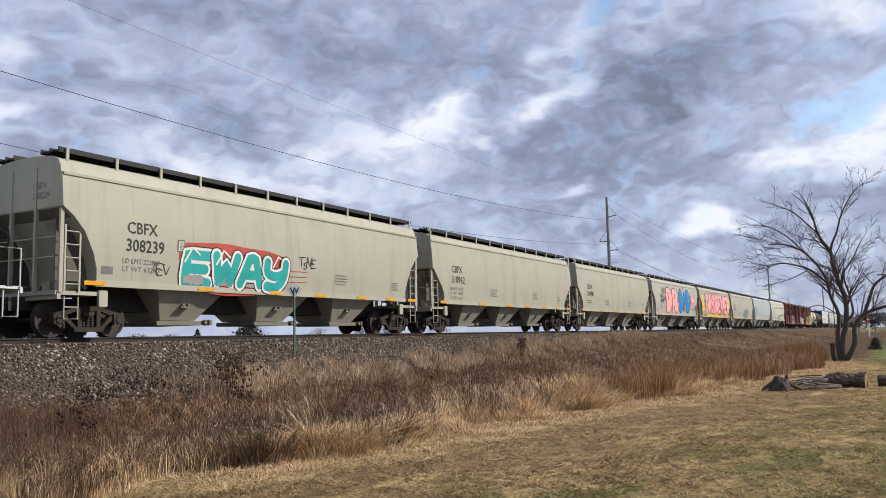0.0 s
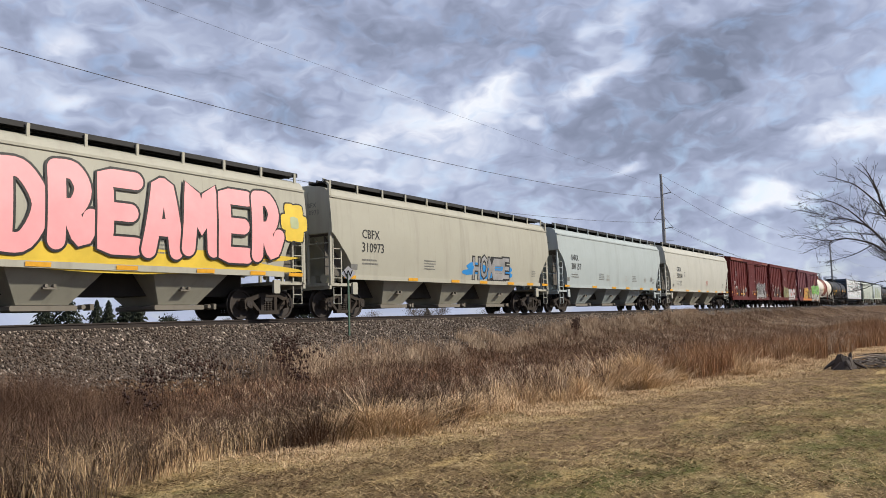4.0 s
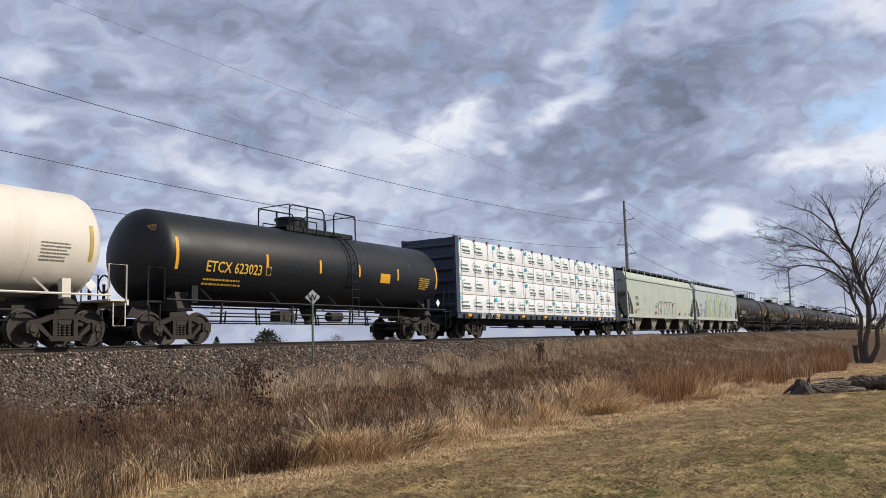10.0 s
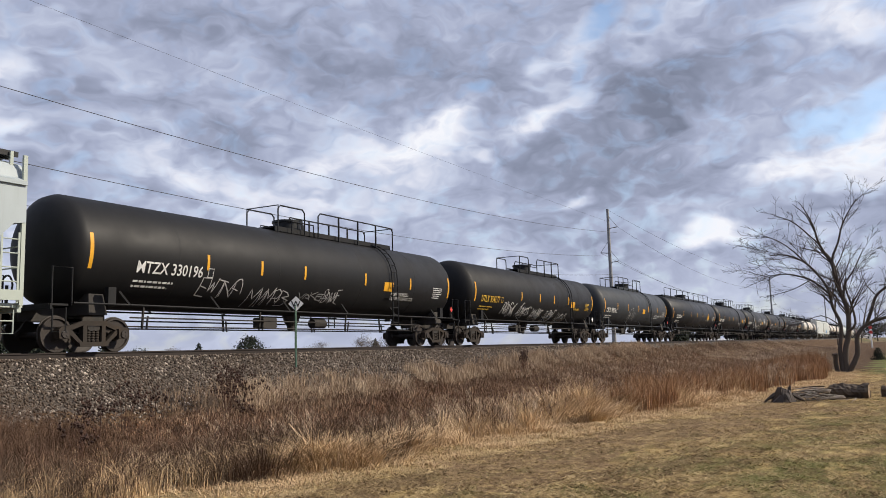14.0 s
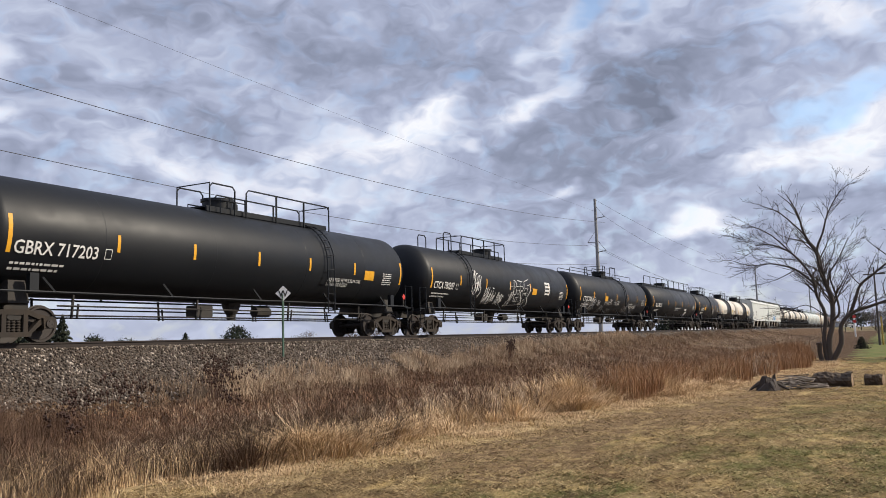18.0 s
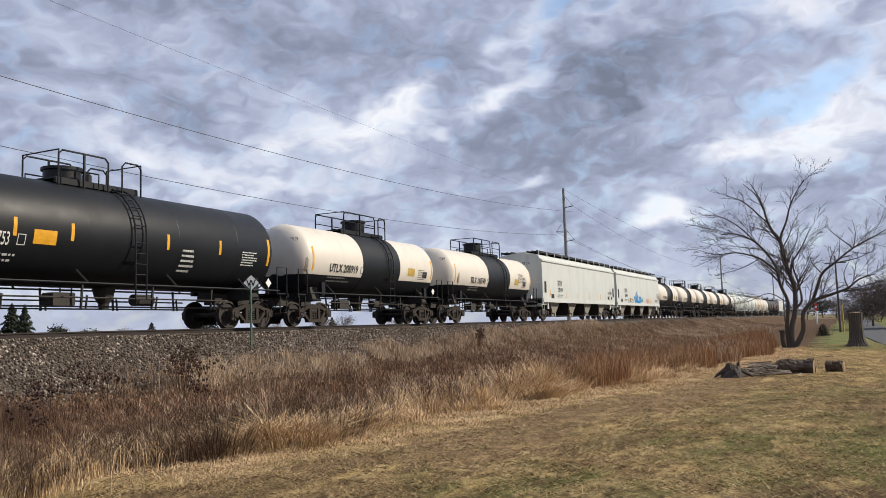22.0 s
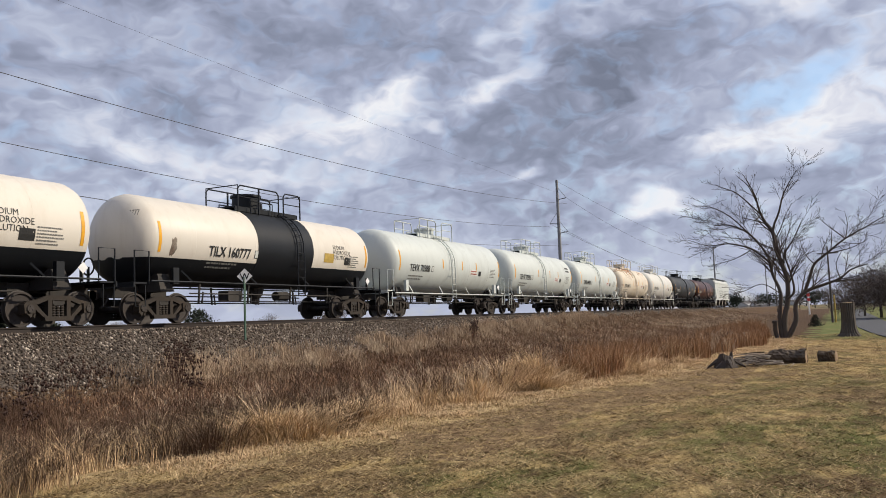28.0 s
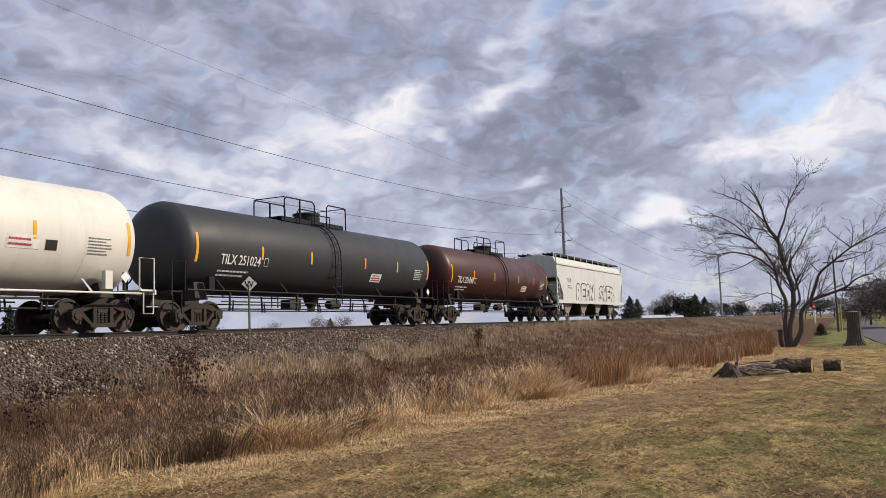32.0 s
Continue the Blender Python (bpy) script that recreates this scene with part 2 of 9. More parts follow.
def by_island(name, stops, rough=0.8, patch=None, tone=None, clump=None):
    """Blades and stems: a colour of its own for each piece, or, with clump = (lumps a metre, share), mostly for each tuft."""
    m, nt, p = mat(name, rough, 0, 0.2)
    g = nt.nodes.new("ShaderNodeNewGeometry")
    pick = g.outputs["Random Per Island"]
    if clump:
        f = span(nt, noise_of(nt, clump[0], 3, 0.55, (1, 1, 0.35)), 0.28, 0.72)
        mx = nt.nodes.new("ShaderNodeMix")
        mx.inputs[0].default_value = clump[1]
        nt.links.new(pick, mx.inputs[2])
        nt.links.new(f, mx.inputs[3])
        pick = mx.outputs[0]
    c = ramp_of(nt, pick, stops)
    if patch:
        c = mix_of(nt, span(nt, noise_of(nt, patch[0], 3, 0.5), 0.42, 0.62, 0, patch[2]), c, patch[1])
    if tone:
        c = tone(nt, c)
        c = mix_of(nt, span(nt, g.outputs["Random Per Island"], 0.0, 0.55, 0.62, 0.0), c, (0.055, 0.038, 0.018))
        c = mix_of(nt, span(nt, g.outputs["Random Per Island"], 0.7, 1.0, 0.0, 0.55), c, (0.62, 0.48, 0.24))
    nt.links.new(c, p.inputs["Base Color"])
    return m


BEIGE = paint("beige_paint", (0.36, 0.352, 0.292), dirt=0.30)
BEIGE2 = paint("cream_grey_paint", (0.43, 0.43, 0.383), dirt=0.22)
BEIGE3 = paint("greyed_cream_paint", (0.375, 0.37, 0.325), dirt=0.28)
PALE = paint("pale_green_paint", (0.352, 0.40, 0.404), dirt=0.22)
SAGE = paint("sage_paint", (0.40, 0.445, 0.395), dirt=0.22)
GREYB = paint("blue_grey_paint", (0.37, 0.42, 0.44), dirt=0.22)
WHITE = paint("white_paint", (0.53, 0.555, 0.535), dirt=0.20)
RED = paint("oxide_red_paint", (0.098, 0.0165, 0.0135), dirt=0.3, grime=(0.055, 0.016, 0.013), spec=0.16)
REDPATCH = paint("faded_red_patch", (0.18, 0.048, 0.027), dirt=0.3, grime=(0.1, 0.04, 0.03))
MAROON = paint("maroon_paint", (0.112, 0.032, 0.039), dirt=0.3, grime=(0.05, 0.02, 0.021), spec=0.18)
CREAM = paint("cream_paint", (0.64, 0.60, 0.53), 0.45, dirt=0.22, grime=(0.30, 0.21, 0.12))
CREAMRUST = paint("rusty_cream_paint", (0.64, 0.575, 0.47), 0.5, dirt=0.3, grime=(0.32, 0.18, 0.08), rust=0.25)
TEVX = paint("greenish_white_paint", (0.545, 0.582, 0.562), 0.45, dirt=0.2)
TEVXW = paint("warm_white_paint", (0.62, 0.61, 0.565), 0.45, dirt=0.2)
BLACK = paint("black_paint", (0.0075, 0.0092, 0.0122), 0.48, dirt=0.2, grime=(0.015, 0.0158, 0.0172), spec=0.30)
BLACKM = paint("faded_black_paint", (0.011, 0.0112, 0.0122), 0.55, dirt=0.3, grime=(0.021, 0.0195, 0.019), spec=0.24)
GREYT = paint("dark_grey_paint", (0.032, 0.036, 0.041), 0.5, dirt=0.25, grime=(0.05, 0.048, 0.045), spec=0.25)
BROWN = paint("brown_paint", (0.055, 0.019, 0.016), 0.4, dirt=0.25, grime=(0.06, 0.04, 0.03))
RUSTBAND = paint("rust_red_band", (0.20, 0.055, 0.035), 0.65, dirt=0.3, grime=(0.10, 0.05, 0.04))
BLUEST = paint("dark_blue_steel", (0.035, 0.055, 0.085), 0.5, dirt=0.3)
# grime plus the end recess's shade, about half the sheet's own tone
RECESS = paint("grimy_shaded_sheet", (0.105, 0.098, 0.086), 0.75, dirt=0.5, grime=(0.06, 0.052, 0.045))
# gate steel darkened to carry the shade beneath the bays
GATE = paint("dusty_shaded_gate_steel", (0.17, 0.155, 0.13), 0.75, dirt=0.5, grime=(0.09, 0.075, 0.06))
# also stands in for shade on some hoppers' bays and end recesses
UNDER = paint("grimy_underframe_and_shade", (0.035, 0.032, 0.03), 0.8, dirt=0.5, grime=(0.075, 0.06, 0.045))
BOGIE = paint("bogie_casting", (0.036, 0.030, 0.0255), 0.8, dirt=0.6, grime=(0.062, 0.044, 0.031), spec=0.2)
DUSTB = paint("dusty_bogie_casting", (0.058, 0.050, 0.044), 0.8, dirt=0.6, grime=(0.05, 0.035, 0.026), spec=0.2)
WHEEL = paint("wheel_steel", (0.036, 0.029, 0.026), 0.6, dirt=0.4, grime=(0.06, 0.04, 0.028))
MESHBLK = plain("black_grating", (0.02, 0.02, 0.021), 0.7)
CHUTE = paint("chute_paint", (0.27, 0.245, 0.205), dirt=0.45)
YELLOW = plain("yellow_reflector", (0.72, 0.36, 0.02), 0.5, 0.12)
YELLOWD = plain("dull_yellow_reflector", (0.50, 0.35, 0.08), 0.6, 0.15)
INKB = plain("black_lettering", (0.02, 0.02, 0.02), 0.6)
INKG = plain("grey_lettering", (0.18, 0.18, 0.17), 0.6)
INKW = plain("white_lettering", (0.72, 0.72, 0.70), 0.6)
INKY = plain("yellow_lettering", (0.68, 0.42, 0.04), 0.6)
INKLB = plain("faded_label", (0.42, 0.42, 0.40), 0.7)
PINK = plain("pink_spray", (0.83, 0.36, 0.38), 0.6, 0.06, scale=1.5)
PALEBLUE = plain("pale_blue_spray", (0.26, 0.42, 0.60), 0.6, 0.12, scale=1.5)
PALEPINK = plain("pale_pink_spray", (0.62, 0.47, 0.46), 0.6, 0.1, scale=1.5)
BLUE = plain("blue_spray", (0.02, 0.21, 0.53), 0.6, 0.08, scale=1.5)
TEAL = plain("teal_spray", (0.02, 0.33, 0.32), 0.6, 0.12, scale=1.5)
REDS = plain("red_spray", (0.40, 0.06, 0.04), 0.6, 0.15, scale=1.5)
WHITES = plain("white_spray", (0.64, 0.64, 0.63), 0.6, 0.08, scale=2)
GREENS = plain("green_spray", (0.17, 0.42, 0.07), 0.6, 0.12, scale=1.5)
YELS = plain("yellow_spray", (0.70, 0.50, 0.05), 0.6, 0.12, scale=1.5)
ORANGES = plain("orange_spray", (0.60, 0.20, 0.05), 0.6, 0.15, scale=1.5)
LIMES = plain("pale_lime_spray", (0.42, 0.47, 0.27), 0.6, 0.12, scale=1.5)
SLATES = plain("slate_blue_spray", (0.28, 0.35, 0.38), 0.6, 0.15, scale=1.5)
OLIVEL = plain("pale_olive_spray", (0.30, 0.285, 0.125), 0.6, 0.2, scale=1.5)
OLIVES = plain("olive_spray", (0.20, 0.185, 0.07), 0.6, 0.2, scale=1.5)
GREYS = plain("grey_spray", (0.30, 0.30, 0.30), 0.6, 0.2, scale=1.5)
LIMEF = thin("faded_lime_spray", (0.47, 0.535, 0.375), 0.8)
SLATEF = thin("faded_slate_spray", (0.25, 0.33, 0.36), 0.72)
MURK = thin("murky_brown_spray", (0.070, 0.055, 0.046), 0.85)
GHOST = thin("faded_white_spray", (0.46, 0.40, 0.34), 0.7)
ORANGEF = thin("faded_orange_spray", (0.62, 0.24, 0.085), 0.95)
YELF = thin("faded_yellow_spray", (0.52, 0.36, 0.05), 0.85)
YELD = plain("deep_yellow_spray", (0.47, 0.30, 0.04), 0.6, 0.2, scale=2)
LIMEW = plain("pale_lime_line", (0.62, 0.645, 0.50), 0.6, 0.12, scale=2)
RUSTSMEAR = thin("rust_smear", (0.11, 0.066, 0.04), 0.75)
TANSTAIN = thin("tan_stain", (0.50, 0.37, 0.22), 0.85)
PALESTAIN = thin("pale_stain", (0.58, 0.50, 0.38), 0.8)
RUSTRUN = thin("rust_run", (0.40, 0.165, 0.06), 1.0)
SMOKE = thin("smoky_grey_spray", (0.16, 0.16, 0.165), 0.55)
SILVERS = plain("silver_spray", (0.46, 0.455, 0.46), 0.55, 0.15, scale=2)
PURPLES = plain("dusty_spray", (0.20, 0.13, 0.11), 0.6, 0.2, scale=1.5)
WRAP = paint("white_wrap", (0.76, 0.775, 0.80), 0.4, dirt=0.05)
BRANDG = plain("green_print", (0.13, 0.30, 0.22), 0.6)
BRANDK = plain("dark_print", (0.10, 0.15, 0.15), 0.6)
CYAN = plain("blue_tag", (0.08, 0.45, 0.66), 0.5, 0.08)
WOODEND = plain("lumber", (0.45, 0.30, 0.15), 0.7)
RAILM = paint("rail_steel", (0.034, 0.027, 0.024), 0.7, dirt=0.5, grime=(0.03, 0.022, 0.019), spec=0.2)
TIEM = plain("creosote_wood", (0.06, 0.048, 0.04), 0.85, 0.25)
SIGNW = plain("white_sign", (0.74, 0.75, 0.74), 0.5, 0.06)
SIGNG = plain("green_post", (0.05, 0.10, 0.07), 0.6, 0.15)
POLEM = plain("weathered_pole", (0.27, 0.275, 0.29), 0.85, 0.15, scale=2)
POLEW = plain("wooden_pole", (0.10, 0.085, 0.075), 0.85, 0.2, scale=2)
WIREM = plain("wire", (0.10, 0.10, 0.11), 0.5)
BARK = paint("bark", (0.075, 0.062, 0.054), 0.9, dirt=0.5, grime=(0.03, 0.025, 0.022))
LOGBARK = paint("log_bark", (0.085, 0.063, 0.045), 0.9, dirt=0.6, grime=(0.05, 0.042, 0.03))
STUMPBARK = paint("grey_furrowed_bark", (0.095, 0.08, 0.068), 0.92, dirt=0.7, grime=(0.045, 0.038, 0.032))
MOSSBARK = paint("mossy_bark", (0.12, 0.095, 0.066), 0.92, dirt=0.8, grime=(0.045, 0.036, 0.024))
DEADWOOD = plain("dead_branches", (0.42, 0.36, 0.29), 0.9, 0.25)
TWIGM = plain("twig_bark", (0.095, 0.078, 0.07), 0.9, 0.2)
CUTWOOD = plain("cut_wood", (0.30, 0.21, 0.13), 0.9, 0.25)
FARTREE = by_island("far_foliage", [(0, (0.016, 0.022, 0.016)), (0.5, (0.03, 0.038, 0.027)), (1, (0.05, 0.055, 0.04))], 0.9)
FARBARE = by_island("far_twigs", [(0, (0.10, 0.085, 0.075)), (1, (0.17, 0.14, 0.12))], 0.9)
HOUSEW = plain("pale_siding", (0.55, 0.55, 0.54), 0.7, 0.08, scale=0.5)
ROOFP = plain("pale_roof", (0.52, 0.53, 0.55), 0.6, 0.08, scale=0.5)
ROOFD = plain("dark_roof", (0.09, 0.085, 0.085), 0.8, 0.1, scale=0.5)
GLASSD = plain("dark_window", (0.02, 0.025, 0.03), 0.15, 0.1)
PATHM = plain("asphalt_path", (0.075, 0.077, 0.085), 0.9, 0.12, scale=3)
REDL = plain("red_marker", (0.55, 0.05, 0.04), 0.5, 0.05)
WEEDM = by_island("weed_brown", [(0, (0.055, 0.032, 0.022)), (0.4, (0.12, 0.070, 0.044)), (0.75, (0.20, 0.128, 0.082)), (1, (0.36, 0.26, 0.175))], patch=(0.9, (0.085, 0.046, 0.03), 0.5), clump=(1.9, 0.62))
CORNERM = by_island("weed_grey_brown", [(0, (0.036, 0.024, 0.018)), (0.4, (0.078, 0.053, 0.036)), (0.8, (0.136, 0.096, 0.064)), (1, (0.320, 0.248, 0.164))], patch=(0.9, (0.088, 0.046, 0.027), 0.6), clump=(2.2, 0.6))
REEDM = by_island("reed_rust", [(0, (0.14, 0.07, 0.036)), (0.5, (0.29, 0.155, 0.078)), (1, (0.45, 0.28, 0.15))], patch=(0.7, (0.34, 0.21, 0.11), 0.5), clump=(1.2, 0.55))
STRAWM = by_island("straw", [(0, (0.26, 0.165, 0.088)), (0.45, (0.58, 0.415, 0.235)), (1, (0.86, 0.68, 0.45))], patch=(1.1, (0.36, 0.235, 0.13), 0.3), clump=(1.8, 0.5))
PALEG = by_island("pale_grass", [(0, (0.24, 0.165, 0.105)), (0.5, (0.44, 0.33, 0.225)), (1, (0.64, 0.53, 0.39))], clump=(1.5, 0.62))
FARWEED = by_island("weed_tan", [(0, (0.10, 0.068, 0.046)), (0.5, (0.24, 0.165, 0.11)), (1, (0.42, 0.32, 0.22))], clump=(0.7, 0.6))
BANKM = by_island("weed_russet_grey", [(0, (0.08, 0.052, 0.036)), (0.4, (0.18, 0.112, 0.072)), (0.75, (0.30, 0.19, 0.12)), (1, (0.44, 0.33, 0.23))], clump=(0.9, 0.65))
LEAFYM = by_island("leafy_brown", [(0, (0.08, 0.042, 0.026)), (0.5, (0.21, 0.112, 0.064)), (1, (0.40, 0.26, 0.155))], patch=(0.8, (0.32, 0.215, 0.125), 0.6), clump=(1.6, 0.62))
THICKET = by_island("thicket_twigs", [(0, (0.08, 0.064, 0.058)), (1, (0.155, 0.125, 0.112))], 0.9)
SEEDM = by_island("seed_heads", [(0, (0.035, 0.022, 0.018)), (1, (0.10, 0.06, 0.045))])
STEMM = by_island("dark_stems", [(0, (0.05, 0.028, 0.02)), (1, (0.12, 0.065, 0.045))])
LAWNM = by_island("lawn_blades", [(0, (0.10, 0.068, 0.03)), (0.3, (0.28, 0.20, 0.09)), (0.65, (0.50, 0.37, 0.18)), (1, (0.78, 0.62, 0.36))],
                  tone=lawn_tone)
TUFTM = by_island("tuft_blades", [(0, (0.24, 0.165, 0.08)), (0.5, (0.42, 0.305, 0.15)), (1, (0.64, 0.49, 0.27))], clump=(1.5, 0.4))
GREENT = by_island("green_blades", [(0, (0.075, 0.085, 0.024)), (0.5, (0.15, 0.165, 0.052)), (1, (0.33, 0.30, 0.12))], clump=(1.2, 0.5))
LEAFM = by_island("fallen_leaves", [(0, (0.11, 0.055, 0.03)), (0.6, (0.22, 0.12, 0.062)), (1, (0.36, 0.235, 0.135))])
STONEM = by_island("ballast_stone", [(0, (0.03, 0.024, 0.020)), (0.5, (0.088, 0.068, 0.054)), (0.82, (0.20, 0.163, 0.130)), (1, (0.50, 0.43, 0.36))], 0.9, patch=(0.5, (0.075, 0.052, 0.036), 0.55))

# ---- mesh helpers ----
class Geo:
    """Verts and faces gathered for one mesh."""

    def __init__(self):
        self.v, self.f = [], []

    def add(self, verts, faces):
        n = len(self.v)
        self.v += [tuple(p) for p in verts]
        self.f += [tuple(i + n for i in q) for q in faces]
        return self

    def box(self, c, s):
        x, y, z = (k / 2 for k in s)
        pts = [(c[0] + i * x, c[1] + j * y, c[2] + k * z) for i in (-1, 1) for j in (-1, 1) for k in (-1, 1)]
        return self.add(pts, [(0, 1, 3, 2), (4, 6, 7, 5), (0, 4, 5, 1), (2, 3, 7, 6), (0, 2, 6, 4), (1, 5, 7, 3)])

    def chamfer(self, c, s, b):
        """A box with its edges cut along the y direction's outline."""
        x, z = s[0] / 2, s[2] / 2
        out = [(-x + b, -z), (x - b, -z), (x, -z + b), (x, z - b), (x - b, z), (-x + b, z), (-x, z - b), (-x, -z + b)]
        return self.prism([(c[0] + p, c[2] + q) for p, q in out], c[1] - s[1] / 2, c[1] + s[1] / 2)

    def prism(self, poly, a, b):
        """An outline in x and z, from y = a to y = b."""
        n = len(poly)
        pts = [(p, a, q) for p, q in poly] + [(p, b, q) for p, q in poly]
        faces = [tuple(range(n)), tuple(range(2 * n - 1, n - 1, -1))] + [(i, i + n, (i + 1) % n + n, (i + 1) % n) for i in range(n)]
        return self.add(pts, faces)

    def bar(self, p, q, w, d=None):
        """A square bar from p to q."""
        p, q = Vector(p), Vector(q)
        ax = (q - p).normalized()
        side = ax.cross(Vector((0, 0, 1)) if abs(ax.z) < 0.9 else Vector((0, 1, 0))).normalized() * (w / 2)
        up = ax.cross(side).normalized() * ((d or w) / 2)
        pts = [e + i * side + j * up for e in (p, q) for i, j in ((-1, -1), (1, -1), (1, 1), (-1, 1))]
        return self.add(pts, [(3, 2, 1, 0), (4, 5, 6, 7)] + [(i, (i + 1) % 4, (i + 1) % 4 + 4, i + 4) for i in range(4)])

    def tube(self, path, r, n=6, ends=True, r2=None):
        """A round tube along points, tapering to r2."""
        path = [Vector(p) for p in path]
        rows, m = [], len(path)
        base = len(self.v)
        side = None
        for i, p in enumerate(path):
            ax = (path[min(i + 1, m - 1)] - path[max(i - 1, 0)]).normalized()
            if side is None:
                side = ax.cross(Vector((0, 0, 1)) if abs(ax.z) < 0.9 else Vector((0, 1, 0))).normalized()
            else:
                side = (side - ax * side.dot(ax)).normalized()
            up = ax.cross(side)
            rad = r if r2 is None else r + (r2 - r) * i / max(1, m - 1)
            self.v += [tuple(p + (side * math.cos(a) + up * math.sin(a)) * rad) for a in (2 * math.pi * k / n for k in range(n))]
        for i in range(m - 1):
            o = base + i * n
            self.f += [(o + k, o + (k + 1) % n, o + n + (k + 1) % n, o + n + k) for k in range(n)]
        if ends:
            self.f += [tuple(base + n - 1 - k for k in range(n)), tuple(base + (m - 1) * n + k for k in range(n))]
        return self

    def lathe_x(self, prof, zc, n=32, a0=0.0, a1=2 * math.pi, yc=0.0):
        """Profile of (x, radius) turned round the x direction at height zc."""
        whole = abs(a1 - a0 - 2 * math.pi) < 1e-6
        k = n if whole else n + 1
        base = len(self.v)
        for x, r in prof:
            self.v += [(x, yc + r * math.cos(a0 + (a1 - a0) * i / n), zc + r * math.sin(a0 + (a1 - a0) * i / n)) for i in range(k)]
        for j in range(len(prof) - 1):
            o = base + j * k
            self.f += [(o + i, o + (i + 1) % k, o + k + (i + 1) % k, o + k + i) for i in range(n)]
        return self

    def lathe_y(self, prof, n=24, c=(0, 0, 0)):
        base = len(self.v)
        for y, r in prof:
            self.v += [(c[0] + r * math.cos(2 * math.pi * i / n), c[1] + y, c[2] + r * math.sin(2 * math.pi * i / n)) for i in range(n)]
        for j in range(len(prof) - 1):
            o = base + j * n
            self.f += [(o + i, o + n + i, o + n + (i + 1) % n, o + (i + 1) % n) for i in range(n)]
        return self

    def lathe_z(self, prof, n=24, c=(0, 0, 0)):
        base = len(self.v)
        for z, r in prof:
            self.v += [(c[0] + r * math.cos(2 * math.pi * i / n), c[1] + r * math.sin(2 * math.pi * i / n), c[2] + z) for i in range(n)]
        for j in range(len(prof) - 1):
            o = base + j * n
            self.f += [(o + i, o + (i + 1) % n, o + n + (i + 1) % n, o + n + i) for i in range(n)]
        return self

    def frustum(self, z0, a, z1, b):
        """From the rectangle a = (x0, x1, y0, y1) at z0 to b at z1."""
        pts = [(r[i], r[j], z) for r, z in ((a, z0), (b, z1)) for i, j in ((0, 2), (1, 2), (1, 3), (0, 3))]
        return self.add(pts, [(0, 1, 2, 3), (7, 6, 5, 4)] + [(i, i + 4, (i + 1) % 4 + 4, (i + 1) % 4) for i in range(4)])

    def mesh(self, name, material, smooth=0):
        me = bpy.data.meshes.new(name)
        me.from_pydata(self.v, [], self.f)
        me.materials.append(material)
        if smooth:
            me.polygons.foreach_set("use_smooth", [True] * len(me.polygons))
            me.set_sharp_from_angle(angle=radians(smooth))
        return me


MESHES = {}


def shared(key, make, material, smooth=0):
    """One mesh for all the alike pieces."""
    full = (key, material.name)
    if full not in MESHES:
        MESHES[full] = make().mesh(key if isinstance(key, str) else key[0], material, smooth)
    return MESHES[full]


def piece(name, mesh, parent, m=None, label=""):
    ob = new(name, mesh)
    ob.parent = parent
    if m is not None:
        ob.matrix_basis = m
    return tagged(ob, label)


def part(name, geo, material, parent, label="", smooth=0):
    return piece(name, geo.mesh(name, material, smooth), parent, None, label)


def thing(name, label, category, group="", m=None, mesh=None, kind=""):
    ob = new(name, mesh)
    if m is not None:
        ob.matrix_basis = m
    return tagged(ob, label, category, group, kind)


def raw_mesh(name, verts, tris, material):
    """A large mesh of triangles from numpy arrays."""
    me = bpy.data.meshes.new(name)
    n, k = len(verts), len(tris)
    me.vertices.add(n)
    me.vertices.foreach_set("co", np.ascontiguousarray(verts, np.float32).ravel())
    me.loops.add(3 * k)
    me.loops.foreach_set("vertex_index", np.ascontiguousarray(tris, np.int32).ravel())
    me.polygons.add(k)
    me.polygons.foreach_set("loop_start", np.arange(0, 3 * k, 3, dtype=np.int32))
    me.update(calc_edges=True)
    me.materials.append(material)
    return me


TEXTS = {}


def letters(body, bold=0.0, shear=0.0):
    """Flat letters of height about 1, as vertices (x, height) and faces, and their width."""
    key = (body, bold, shear)
    if key not in TEXTS:
        cu = bpy.data.curves.new("letters", "FONT")
        cu.body, cu.size, cu.offset, cu.resolution_u, cu.shear = body, 1.37, bold, 2, shear
        ob = bpy.data.objects.new("letters", cu)
        me = bpy.data.meshes.new_from_object(ob)
        v = [tuple(p.co[:2]) for p in me.vertices]
        f = [tuple(p.vertices) for p in me.polygons]
        bpy.data.objects.remove(ob)
        bpy.data.curves.remove(cu)
        bpy.data.meshes.remove(me)
        TEXTS[key] = (v, f, max((p[0] for p in v), default=1.0))
    return TEXTS[key]


